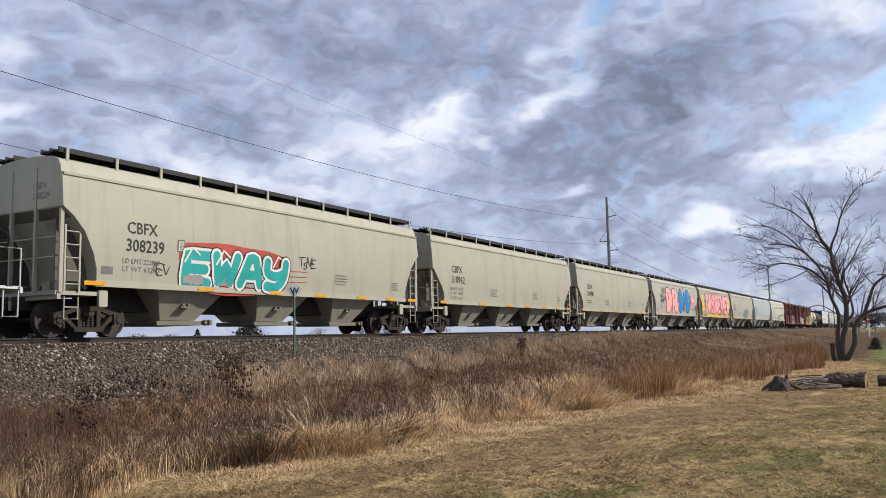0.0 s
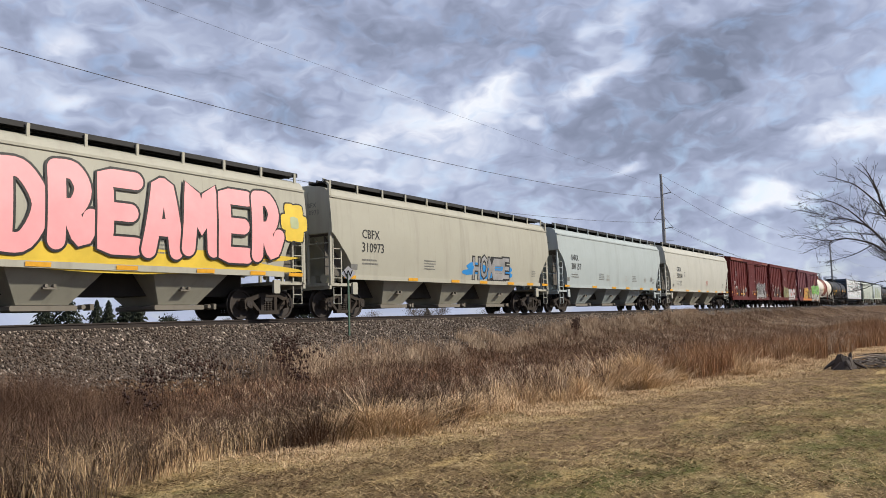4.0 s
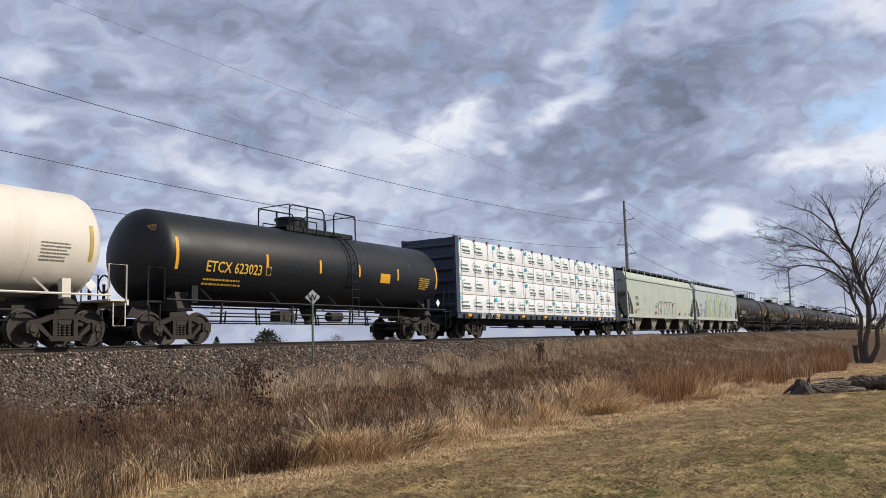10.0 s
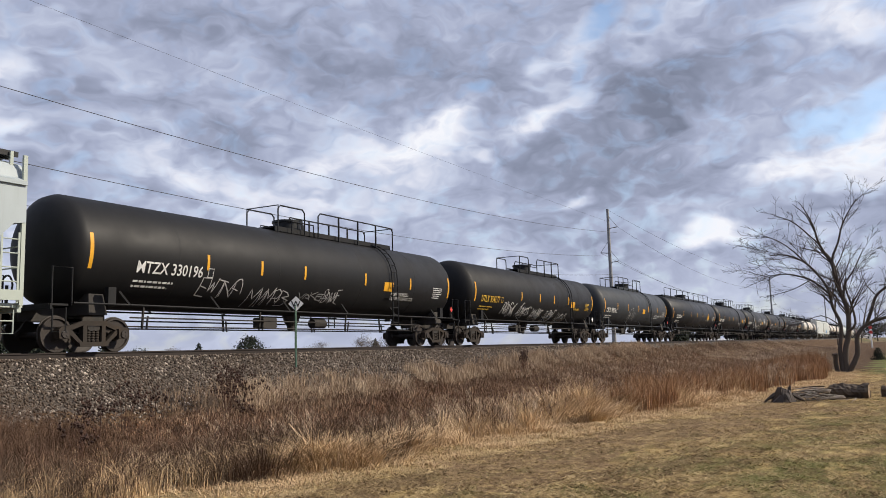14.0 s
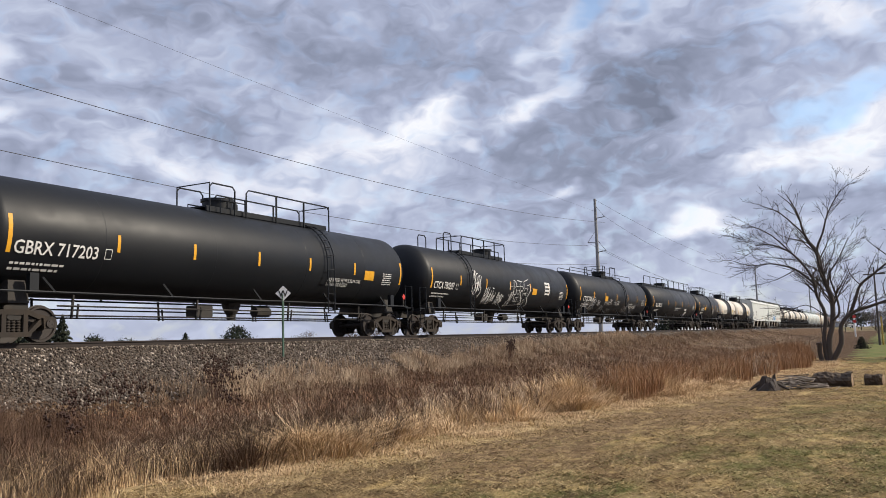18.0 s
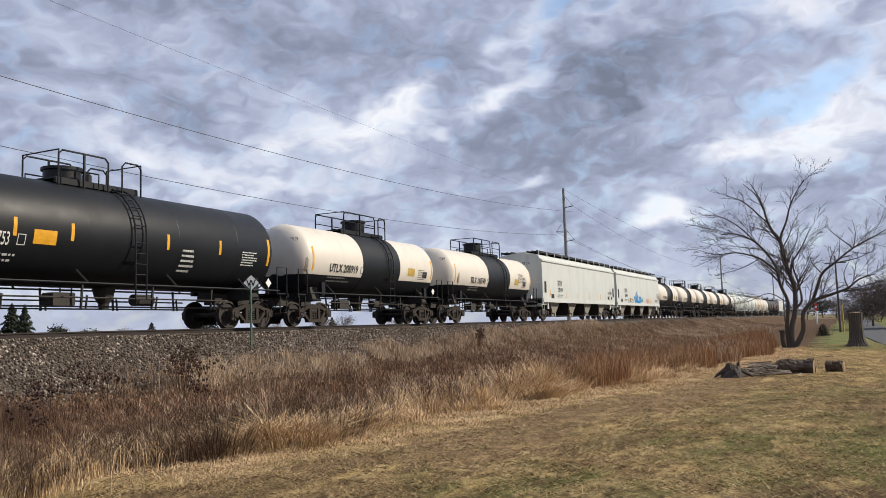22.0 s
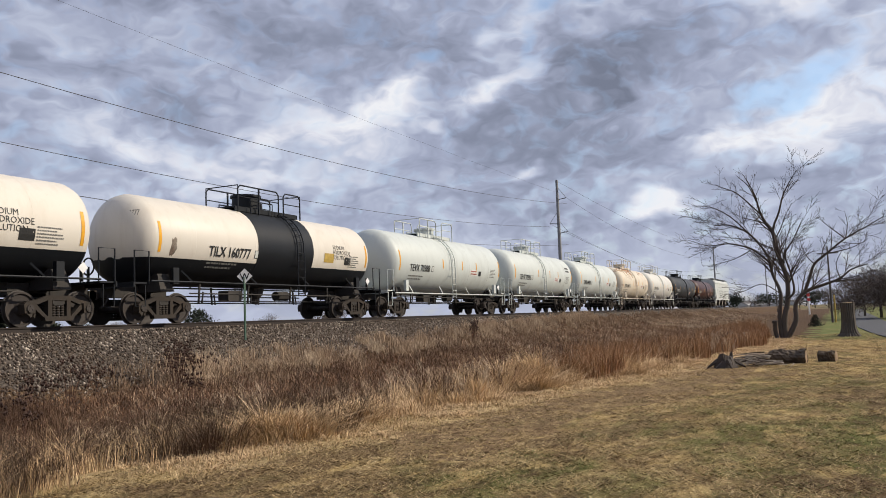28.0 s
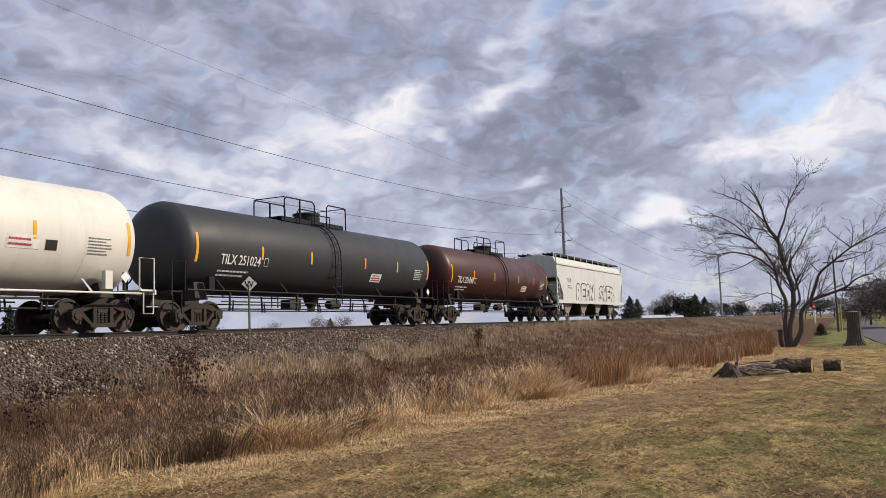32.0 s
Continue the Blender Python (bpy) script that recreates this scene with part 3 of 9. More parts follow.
def blades(name, n, place, height, width, lean, material, label, seed, bend=0.5, flat=False):
    """Thin blades of grass or stems: place(rng, n) gives base points."""
    rng = np.random.default_rng(seed)
    base = place(rng, n)
    n = len(base)
    h = height(rng, base)
    a, b = rng.uniform(0, 2 * np.pi, n), rng.uniform(0, 2 * np.pi, n)
    tip = np.stack([np.cos(a), np.sin(a)], 1) * (rng.uniform(0.45 * lean if flat else 0, lean, n) * h)[:, None]
    side = np.stack([np.cos(b), np.sin(b), 0 * b], 1) * (rng.uniform(0.6, 1.2, n) * width / 2)[:, None]
    mid = base + np.concatenate([tip * (1 - bend) * 0.5, (h * 0.55)[:, None]], 1)
    end = base + np.concatenate([tip, (h * rng.uniform(0.85, 1.0, n))[:, None]], 1)
    low = base - [0, 0, 0.03]
    if flat:
        v = np.stack([base + [0, 0, 0.004] - side, base + [0, 0, 0.004] + side, end], 1).reshape(-1, 3)
        t = np.arange(3 * n).reshape(-1, 3)
    else:
        v = np.stack([low - side, low + side, mid + side * 0.8, mid - side * 0.8, end], 1).reshape(-1, 3)
        o = np.arange(n)[:, None] * 5
        t = np.concatenate([o + [0, 1, 2], o + [0, 2, 3], o + [3, 2, 4]], 1).reshape(-1, 3)
    return tagged(new(name, raw_mesh(name, v, t, material)), label, "grass", kind="stuff")


def tussocks(name, ncl, per, area, girth, height, width, reach, droop, material, label, seed):
    """Clumps of arching blades that lean outward from the middle of their tuft; area = (x0, x1, lo, hi, skew)."""
    rng = np.random.default_rng(seed)
    x0, x1, lo, hi, skew = area
    cx = x0 + (x1 - x0) * rng.random(ncl) ** skew
    cy = lo(cx) + (hi(cx) - lo(cx)) * rng.random(ncl)
    big = rng.uniform(0.55, 1.25, ncl) * (0.9 + 0.3 * rough(cx, cy, 0.9))
    k = rng.choice(ncl, ncl * per, p=big**2 / (big**2).sum())
    n = len(k)
    a = rng.uniform(0, 2 * np.pi, n)
    d = np.abs(rng.normal(0, girth, n)) * big[k]
    x, y = cx[k] + np.cos(a) * d, cy[k] + np.sin(a) * d
    h = height(rng, np.stack([x, y, 0 * x], 1)) * big[k] * rng.uniform(0.6, 1.1, n)
    blow = rng.normal(0, 0.25, (ncl, 2))[k]
    out = np.stack([np.cos(a), np.sin(a)], 1) * (0.25 + d / (2.2 * girth))[:, None] + blow + rng.normal(0, 0.22, (n, 2))
    out *= (reach * h)[:, None]
    b = rng.uniform(0, 2 * np.pi, n)
    side = np.stack([np.cos(b), np.sin(b), 0 * b], 1) * (rng.uniform(0.6, 1.3, n) * width / 2)[:, None]
    base = np.stack([x, y, ground_z(x, y) - 0.03], 1)
    rows = []
    for q, wide in ((0.0, 0.9), (0.45, 1.0), (0.8, 0.7)):
        up = h * (q - droop * q**3)
        p = base + np.concatenate([out * (q**1.7), up[:, None]], 1)
        rows += [p - side * wide, p + side * wide]
    rows.append(base + np.concatenate([out, (h * (1 - droop * rng.uniform(0.7, 1.3, n)))[:, None]], 1))
    v = np.stack(rows, 1).reshape(-1, 3)
    o = np.arange(n)[:, None] * 7
    t = np.concatenate([o + [0, 1, 3], o + [0, 3, 2], o + [2, 3, 5], o + [2, 5, 4], o + [4, 5, 6]], 1).reshape(-1, 3)
    return tagged(new(name, raw_mesh(name, v, t, material)), label, "grass", kind="stuff")


# ---- ground, track bed ----
RAIL_Z, TRACK_Y = 1.784, 19.36


def mown_edge(x):
    """Where the mown grass ends and the weeds begin."""
    return np.interp(x, [-60, 2, 6, 10, 17.5, 22, 30, 38, 46, 80, 140, 400], [8.6, 8.0, 7.5, 7.2, 5.7, 4.8, 3.7, 2.8, 3.6, 6.5, 9, 10]) + 0.22 * np.sin(x * 1.13) + 0.13 * np.sin(x * 2.9 + 1)


def rough(x, y, s):
    """A smooth unevenness of the ground, between -1 and 1."""
    return (np.sin(x * s * 1.7 + 1.3 * np.sin(y * s * 1.1)) + np.sin(y * s * 2.1 + 0.7 + np.sin(x * s * 0.9)) + np.sin((x + y) * s * 0.8 + 2.0)) / 3


def ground_z(x, y):
    x, y = np.asarray(x, float), np.asarray(y, float)
    e = mown_edge(x)
    toe = 14.0
    lawn = 0.03 * rough(x, y, 0.5) * np.clip((np.hypot(x, y) - 3) / 8, 0, 1)
    k = np.clip((y - e) / np.maximum(toe - e, 0.5), 0, 1)
    ditch = -0.28 * np.sin(np.pi * np.clip(k * 1.25, 0, 1)) + 0.30 * k**2 + 0.05 * rough(x, y, 1.1) * np.sin(np.pi * k)
    bank = 0.30 + (1.595 - 0.30) * np.clip((y - toe) / (17.35 - toe), 0, 1) + 0.02 * rough(x, y, 2.3) * np.clip((17.3 - y) / 1, 0, 1)
    far = 1.595 - 0.82 * np.clip((y - 21.6) / 2.6, 0, 1)
    z = np.where(y < e, lawn, np.where(y < toe, ditch, np.where(y < 21.6, bank, far)))
    return z


def steps(parts):
    out = []
    for a, b, s in parts:
        out += list(np.arange(a, b, s))
    return np.array(out + [parts[-1][1]])


gx = steps([(-4000, -400, 900), (-400, -60, 60), (-60, -12, 4), (-12, 70, 0.4), (70, 160, 2), (160, 500, 20), (500, 4400, 650)])
gy = steps([(-4000, -400, 900), (-400, -40, 45), (-40, -8, 3), (-8, 2, 0.5), (2, 24.5, 0.25), (24.5, 60, 4), (60, 400, 40), (400, 4400, 800)])
GX, GY = np.meshgrid(gx, gy, indexing="ij")
GZ = ground_z(GX, GY)
m, n = GX.shape
idx = np.arange(m * n).reshape(m, n)
quads = np.stack([idx[:-1, :-1], idx[1:, :-1], idx[1:, 1:], idx[:-1, 1:]], -1).reshape(-1, 4)
tris = np.concatenate([quads[:, [0, 1, 2]], quads[:, [0, 2, 3]]])


def soil(name, stops, scale, more, bump, tone=None):
    g, nt, p = mat(name, 0.95, 0, 0.15)
    a = noise_of(nt, scale, 7, 0.65)
    c = ramp_of(nt, a, stops)
    for col, sc, lo, hi, amt in more:
        c = mix_of(nt, span(nt, noise_of(nt, sc, 5, 0.6), lo, hi, 0, amt), c, col)
    if tone:
        c = tone(nt, c)
    nt.links.new(c, p.inputs["Base Color"])
    bump_of(nt, p, noise_of(nt, bump[0], 5, 0.7), bump[1], bump[2])
    return g


LAWN = soil("lawn_thatch", [(0.28, (0.18, 0.125, 0.06)), (0.45, (0.36, 0.26, 0.12)), (0.6, (0.47, 0.35, 0.175)), (0.75, (0.60, 0.46, 0.25))], 5.0,
            [((0.05, 0.035, 0.02), 22, 0.55, 0.75, 0.7)], (40, 1.0, 0.03), lawn_tone)
LITTER = soil("dead_litter", [(0.3, (0.035, 0.022, 0.014)), (0.5, (0.085, 0.05, 0.028)), (0.7, (0.17, 0.11, 0.06))], 3.0,
              [((0.25, 0.17, 0.09), 9, 0.55, 0.7, 0.6), ((0.03, 0.02, 0.013), 30, 0.5, 0.7, 0.6)], (18, 1.0, 0.06))
BALLAST = soil("ballast_bed", [(0.32, (0.022, 0.018, 0.015)), (0.46, (0.085, 0.068, 0.055)), (0.56, (0.17, 0.14, 0.113)), (0.70, (0.38, 0.325, 0.275))], 17.0,
               [((0.06, 0.045, 0.035), 0.7, 0.5, 0.7, 0.5), ((0.03, 0.027, 0.025), 34, 0.5, 0.6, 0.7)], (30, 1.0, 0.05))
FIELD = soil("far_field", [(0.3, (0.10, 0.075, 0.045)), (0.7, (0.21, 0.16, 0.09))], 0.05, [((0.08, 0.09, 0.035), 0.02, 0.45, 0.6, 0.7)], (3, 0.3, 0.05))
ground_mesh = raw_mesh("ground", np.stack([GX, GY, GZ], -1).reshape(-1, 3), tris, LAWN)
GREENLAWN = soil("green_lawn", [(0.3, (0.085, 0.095, 0.03)), (0.55, (0.13, 0.145, 0.045)), (0.75, (0.21, 0.20, 0.08))], 1.2, [((0.22, 0.17, 0.08), 0.4, 0.5, 0.65, 0.5)], (20, 0.6, 0.03))
STRAWBED = soil("straw_bed", [(0.3, (0.24, 0.165, 0.08)), (0.5, (0.46, 0.34, 0.17)), (0.7, (0.66, 0.52, 0.30))], 7.0, [((0.15, 0.09, 0.045), 1.3, 0.54, 0.66, 0.7), ((0.06, 0.04, 0.022), 26, 0.56, 0.72, 0.7)], (40, 1.0, 0.03))
WORN = soil("worn_lawn", [(0.3, (0.10, 0.062, 0.034)), (0.5, (0.22, 0.145, 0.078)), (0.68, (0.42, 0.30, 0.16))], 6.0, [((0.36, 0.26, 0.13), 1.1, 0.54, 0.64, 0.7), ((0.05, 0.032, 0.02), 24, 0.54, 0.7, 0.7)], (40, 1.0, 0.03))
for extra in (LITTER, BALLAST, FIELD, GREENLAWN, STRAWBED, WORN):
    ground_mesh.materials.append(extra)
ctr = np.stack([GX, GY], -1).reshape(-1, 2)[tris].mean(1)
cx, cy = ctr[:, 0], ctr[:, 1]
wob = rough(cx, cy, 1.9)
slot = np.zeros(len(tris), np.int32)
slot[cy > mown_edge(cx) + 0.45 + 0.35 * wob] = 1
slot[(cy > np.interp(cx, [5, 16, 40, 90], [13.9, 14.9, 16.2, 16.9]) + 0.4 * wob) & (cy < 22.6)] = 2
slot[(cy > mown_edge(cx) - 1.25 + 0.5 * wob) & (slot == 0) & (cx > 6)] = 5
slot[(cy > mown_edge(cx) - 3.3 + 0.7 * wob) & (slot == 0) & (cx > 6) & (cx < 34) & (rough(cx, cy, 0.6) < 0.35)] = 6
slot[(cx > 44) & (cy > 1.4 + 0.6 * wob) & ((slot == 0) | (slot == 5))] = 1
slot[(cx > 40.8 + wob) & (cy < 1.5 + 0.6 * wob) & (cy > -40)] = 4
slot[cy > 23.0] = 3
slot[(cx < -60) | (cx > 330)] = 3
ground_mesh.polygons.foreach_set("material_index", slot)
ground_mesh.polygons.foreach_set("use_smooth", np.ones(len(tris), bool))
tagged(new("ground", ground_mesh), "mown dormant lawn, weedy ditch and grey ballast bank", "ground", kind="structure")

# rails
prof = [(-0.075, 0), (0.075, 0), (0.075, 0.012), (0.012, 0.03), (0.01, 0.125), (0.036, 0.135), (0.036, 0.165), (0.03, 0.172), (-0.03, 0.172), (-0.036, 0.165), (-0.036, 0.135), (-0.01, 0.125), (-0.012, 0.03), (-0.075, 0.012)]
for side in (-1, 1):
    g = Geo()
    y0 = TRACK_Y + side * 0.753
    xs = [-300, 900]
    k = len(prof)
    g.add([(x, y0 + p, RAIL_Z - 0.172 + q) for x in xs for p, q in prof], [(i, (i + 1) % k, (i + 1) % k + k, i + k) for i in range(k)])
    rail = thing("rail", "rust-brown steel rail with a worn bright head", "rail", "rails of the track", mesh=g.mesh("rail", RAILM), kind="structure")
track = thing("track_ties", "dark creosoted wooden crossties sunk in the ballast", "crossties", kind="structure", m=pose(0, TRACK_Y, 0))
tie = shared("tie", lambda: Geo().chamfer((0, 0, 0), (0.22, 2.55, 0.17), 0.01), TIEM)
for i in range(260):
    piece("tie", tie, track, pose(-25 + i * 0.53, random.uniform(-0.03, 0.03), RAIL_Z - 0.172 - 0.086, 0, 0, random.uniform(-0.8, 0.8)))

# ballast stones
rng = np.random.default_rng(4)
ns = 46000
sx = 4 + 46 * rng.random(ns) ** 1.25
sy = rng.uniform(13.6, 18.55, ns)
keep = sy > np.interp(sx, [5, 16, 40, 60], [13.7, 14.4, 15.8, 16.6]) + rng.normal(0, 0.35, ns)
sx, sy = sx[keep], sy[keep]
sr = rng.uniform(0.018, 0.046, len(sx))
octa = np.array([(1, 0, 0), (-1, 0, 0), (0, 1, 0), (0, -1, 0), (0, 0, 1), (0, 0, -1)], float)
faces = np.array([(0, 2, 4), (2, 1, 4), (1, 3, 4), (3, 0, 4), (2, 0, 5), (1, 2, 5), (3, 1, 5), (0, 3, 5)])
pts = octa[None] * (sr[:, None, None] * rng.uniform(0.55, 1.25, (len(sx), 6, 1)))
ang = rng.uniform(0, np.pi, len(sx))
c, s = np.cos(ang)[:, None], np.sin(ang)[:, None]
tilt = pts[..., 2] + 0.5 * pts[..., 0]
pts = np.stack([pts[..., 0] * c - pts[..., 1] * s, pts[..., 0] * s + pts[..., 1] * c, tilt], -1)
pts += np.stack([sx, sy, ground_z(sx, sy) + sr * 0.35], 1)[:, None]
st = (np.arange(len(sx))[:, None, None] * 6 + faces[None]).reshape(-1, 3)
tagged(new("ballast_stones", raw_mesh("ballast_stones", pts.reshape(-1, 3), st, STONEM)), "crushed grey stone ballast on the bank", "gravel", kind="stuff")


# grass and weeds
def spread(x0, x1, lo, hi, clump=0.0, skew=1.0, ncl=200):
    """Base points with x in a stretch and y between lo(x) and hi(x), gathered in clumps."""
    def place(rng, n):
        x = x0 + (x1 - x0) * rng.random(n) ** skew
        u = rng.random(n)
        if clump:
            k = rng.integers(0, ncl, n)
            cxs, cus = x0 + (x1 - x0) * rng.random(ncl) ** skew, rng.random(ncl)
            x = cxs[k] + rng.normal(0, clump, n)
            u = np.clip(cus[k] + rng.normal(0, clump / 4, n), 0, 1)
        y = lo(x) + (hi(x) - lo(x)) * u
        return np.stack([x, y, ground_z(x, y)], 1)
    return place


def dip(x, y):
    """Weeds grow low where the stones have slid down the bank."""
    return 1 - 0.62 * np.exp(-(((x - 0.80 * y) / 1.5) ** 2)) * np.clip((y - 8.6) / 1.2, 0, 1)


def tall(a, b):
    return lambda rng, base: rng.uniform(a, b, len(base)) * dip(base[:, 0], base[:, 1]) * (0.78 + 0.2 * rough(base[:, 0], base[:, 1], 1.3) + 0.4 * rough(base[:, 0] + 7, base[:, 1], 4.7)) * np.interp(base[:, 1] - mown_edge(base[:, 0]), [0, 2.2, 4, 6.5], [1, 0.95, 0.5, 0.3])


EDGE = mown_edge
TOE = lambda x: np.interp(x, [5, 16, 40, 60, 90], [13.0, 14.2, 15.2, 16.4, 16.9])
def clumpy(x0, x1, lo, hi, spread_m, ncl, skew=1.0):
    """Base points gathered in tussocks of uneven size."""
    def place(rng, n):
        cxs = x0 + (x1 - x0) * rng.random(ncl) ** skew
        cys = lo(cxs) + (hi(cxs) - lo(cxs)) * rng.random(ncl)
        wgt = rng.random(ncl) ** 2 + 0.1
        k = rng.choice(ncl, n, p=wgt / wgt.sum())
        x, y = cxs[k] + rng.normal(0, spread_m, n), cys[k] + rng.normal(0, spread_m, n)
        return np.stack([x, y, ground_z(x, y)], 1)
    return place


WLO = lambda x: EDGE(x) + np.interp(x, [9, 12], [1.2, 0.7])
WHI = lambda x: TOE(x) - 0.2



def sprigs(x0, x1, lo, hi, spread_m, ncl, top, per=60, skew=1.0):
    """Side shoots and seed fuzz: bases sit up along the stems of each clump."""
    def place(rng, n):
        cxs = x0 + (x1 - x0) * rng.random(ncl) ** skew
        cys = lo(cxs) + (hi(cxs) - lo(cxs)) * rng.random(ncl)
        ch = top * dip(cxs, cys) * (0.6 + 0.5 * rng.random(ncl)) * (0.85 + 0.25 * rough(cxs, cys, 1.3)) * np.interp(cys - mown_edge(cxs), [0, 2.2, 4, 6.5], [1, 0.95, 0.5, 0.35])
        ns = ncl * 9
        k = np.arange(ns) % ncl
        sx, sy = cxs[k] + rng.normal(0, spread_m, ns), cys[k] + rng.normal(0, spread_m, ns)
        lx, ly, sh = rng.normal(0, 0.16, ns), rng.normal(0, 0.16, ns), ch[k] * rng.uniform(0.6, 1.1, ns)
        j = rng.integers(0, ns, n)
        u = 1 - rng.random(n) ** 1.6 * 0.75
        x, y = sx[j] + lx[j] * u + rng.normal(0, 0.03, n), sy[j] + ly[j] * u + rng.normal(0, 0.03, n)
        return np.stack([x, y, ground_z(x, y) + sh[j] * u], 1)
    return place


# the edge of the weeds keeps clear of the camera's own corner of lawn
tussocks("brown_weeds", 170, 230, (3, 36, WLO, WHI, 1.0), 0.20, tall(0.55, 1.0), 0.0075, 0.6, 0.2, WEEDM, "clumps of dry reddish-brown weeds on the ditch bank", 11)

blades("weed_sprigs", 62000, sprigs(3, 34, WLO, WHI, 0.2, 200, 1.0), tall(0.05, 0.16), 0.009, 2.6, WEEDM, "brittle side shoots and seed fuzz of dead weeds", 23, 0.4)
blades("pale_fuzz", 40000, sprigs(7, 40, lambda x: EDGE(x) + 0.6, lambda x: EDGE(x) + 5.0, 0.24, 140, 0.9), tall(0.05, 0.14), 0.010, 2.6, PALEG, "pale seed fuzz on dead weeds", 24, 0.4)
tussocks("corner_weeds", 110, 170, (3, 10.5, lambda x: EDGE(x) - 0.3 + 0.6 * rough(x, x * 0 + 5, 1.2), lambda x: EDGE(x) + 3.5, 1.0), 0.2, tall(0.45, 0.95), 0.0055, 0.5, 0.15, CORNERM, "dense dark brown weeds at the lawn's corner", 31)
blades("corner_fuzz", 44000, sprigs(3, 10.8, lambda x: EDGE(x) - 0.3 + 0.6 * rough(x, x * 0 + 5, 1.2), lambda x: EDGE(x) + 3.5, 0.26, 90, 0.9), tall(0.04, 0.13), 0.005, 2.6, CORNERM, "fine side shoots of the dark weeds", 32, 0.4)
blades("bank_stalks", 9000, clumpy(4.5, 10, lambda x: EDGE(x) + 3.0, lambda x: EDGE(x) + 6.0, 0.3, 60), lambda rng, base: rng.uniform(0.35, 1.0, len(base)) * dip(base[:, 0], base[:, 1]), 0.006, 1.0, WEEDM, "thin brown weeds climbing the ballast", 34, 0.6)
blades("bank_fuzz", 16000, lambda rng, n: clumpy(4.5, 10, lambda x: EDGE(x) + 3.0, lambda x: EDGE(x) + 6.0, 0.3, 60)(rng, n), lambda rng, base: rng.uniform(0.2, 0.8, len(base)) * dip(base[:, 0], base[:, 1]), 0.007, 2.6, WEEDM, "fine brown shoots of the weeds on the ballast", 36, 0.9)
blades("bank_sprigs", 48000, sprigs(9, 60, lambda x: EDGE(x) + 2.0, lambda x: TOE(x) + 0.2, 0.3, 420, 1.1), tall(0.06, 0.2), 0.013, 2.4, BANKM, "russet sprigs on the weedy bank", 33, 0.4)
blades("dark_stalks", 6000, clumpy(3, 36, WLO, WHI, 0.25, 160), tall(0.7, 1.3), 0.007, 0.8, STEMM, "thin dark weed stalks standing above the grass", 21)
blades("rust_reeds", 46000, spread(19.5, 62, lambda x: EDGE(x) + 0.25 + 0.5 * rough(x, x * 0 + 3, 0.9), lambda x: EDGE(x) + np.interp(x, [18, 24, 62], [1.0, 2.6, 3.6])), lambda rng, b: tall(0.6, 1.15)(rng, b) * np.interp(rough(b[:, 0], b[:, 1], 0.55), [-0.6, 0.5], [0.7, 1.1]), 0.013, 0.5, REEDM, "dense rust-coloured dead reeds beside the mown grass", 13)
tussocks("straw_grass", 160, 260, (8.2, 27, lambda x: EDGE(x) - 0.1, lambda x: EDGE(x) + np.interp(x, [9, 13], [0.6, 1.7]), 1.0), 0.21, tall(0.38, 0.70), 0.009, 0.95, 0.42, STRAWM, "bent straw-coloured grass along the mown edge", 14)
blades("edge_straw", 38000, clumpy(7, 44, lambda x: EDGE(x) - 1.3, lambda x: EDGE(x) + 0.3, 0.22, 500, 1.2), tall(0.02, 0.10), 0.012, 5.0, STRAWM, "flattened straw along the edge of the mowing", 25, 0.6)
blades("corner_straw", 3600, clumpy(4, 9.5, lambda x: EDGE(x) - 0.3, lambda x: EDGE(x) + 1.4, 0.22, 30), tall(0.35, 0.75), 0.007, 2.2, STRAWM, "wisps of straw among dark weeds", 26, 0.7)
tussocks("straw_stems", 190, 190, (10.8, 27, lambda x: EDGE(x) + 0.5, lambda x: EDGE(x) + np.interp(x, [11, 14, 27], [2.2, 2.9, 1.8]), 1.0), 0.19, tall(0.65, 1.05), 0.0095, 0.6, 0.25, STRAWM, "tall pale straw tussocks among the weeds", 15)
blades("bank_grass", 17000, clumpy(13, 100, lambda x: TOE(x) - 1.8, lambda x: np.interp(x, [13, 30, 60, 100], [14.9, 15.9, 16.7, 17.2]), 0.24, 420, 1.4), tall(0.8, 1.7), 0.012, 0.9, FARWEED, "pale dry grass growing up the ballast bank", 16)
blades("far_weeds", 26000, clumpy(30, 160, lambda x: EDGE(x) + 1, lambda x: np.interp(x, [30, 60, 150], [15.3, 16.4, 17.2]), 0.5, 700, 1.5), tall(0.35, 0.9), 0.024, 0.9, FARWEED, "brown weeds running along the railway bank", 17)
blades("far_straw", 20000, clumpy(30, 160, lambda x: EDGE(x) + 1, lambda x: np.interp(x, [30, 60, 150], [15.5, 16.6, 17.2]), 0.5, 260, 1.5), tall(0.45, 1.0), 0.024, 0.8, PALEG, "straw-coloured grass on the railway bank", 22)
def lawn_place(rng, n):
    """Lawn blades, thin on the worn strip."""
    b = spread(5, 48, lambda x: np.interp(x, [5, 10, 48], [-2.5, -4, -9]), lambda x: EDGE(x) - 0.2, skew=2.0)(rng, n)
    d = b[:, 1] - EDGE(b[:, 0])
    worn = (d > -3.3) & (d < -1.0) & (rough(b[:, 0], b[:, 1], 0.6) < 0.35)
    return b[(~worn) | (rng.random(len(b)) < 0.75)]


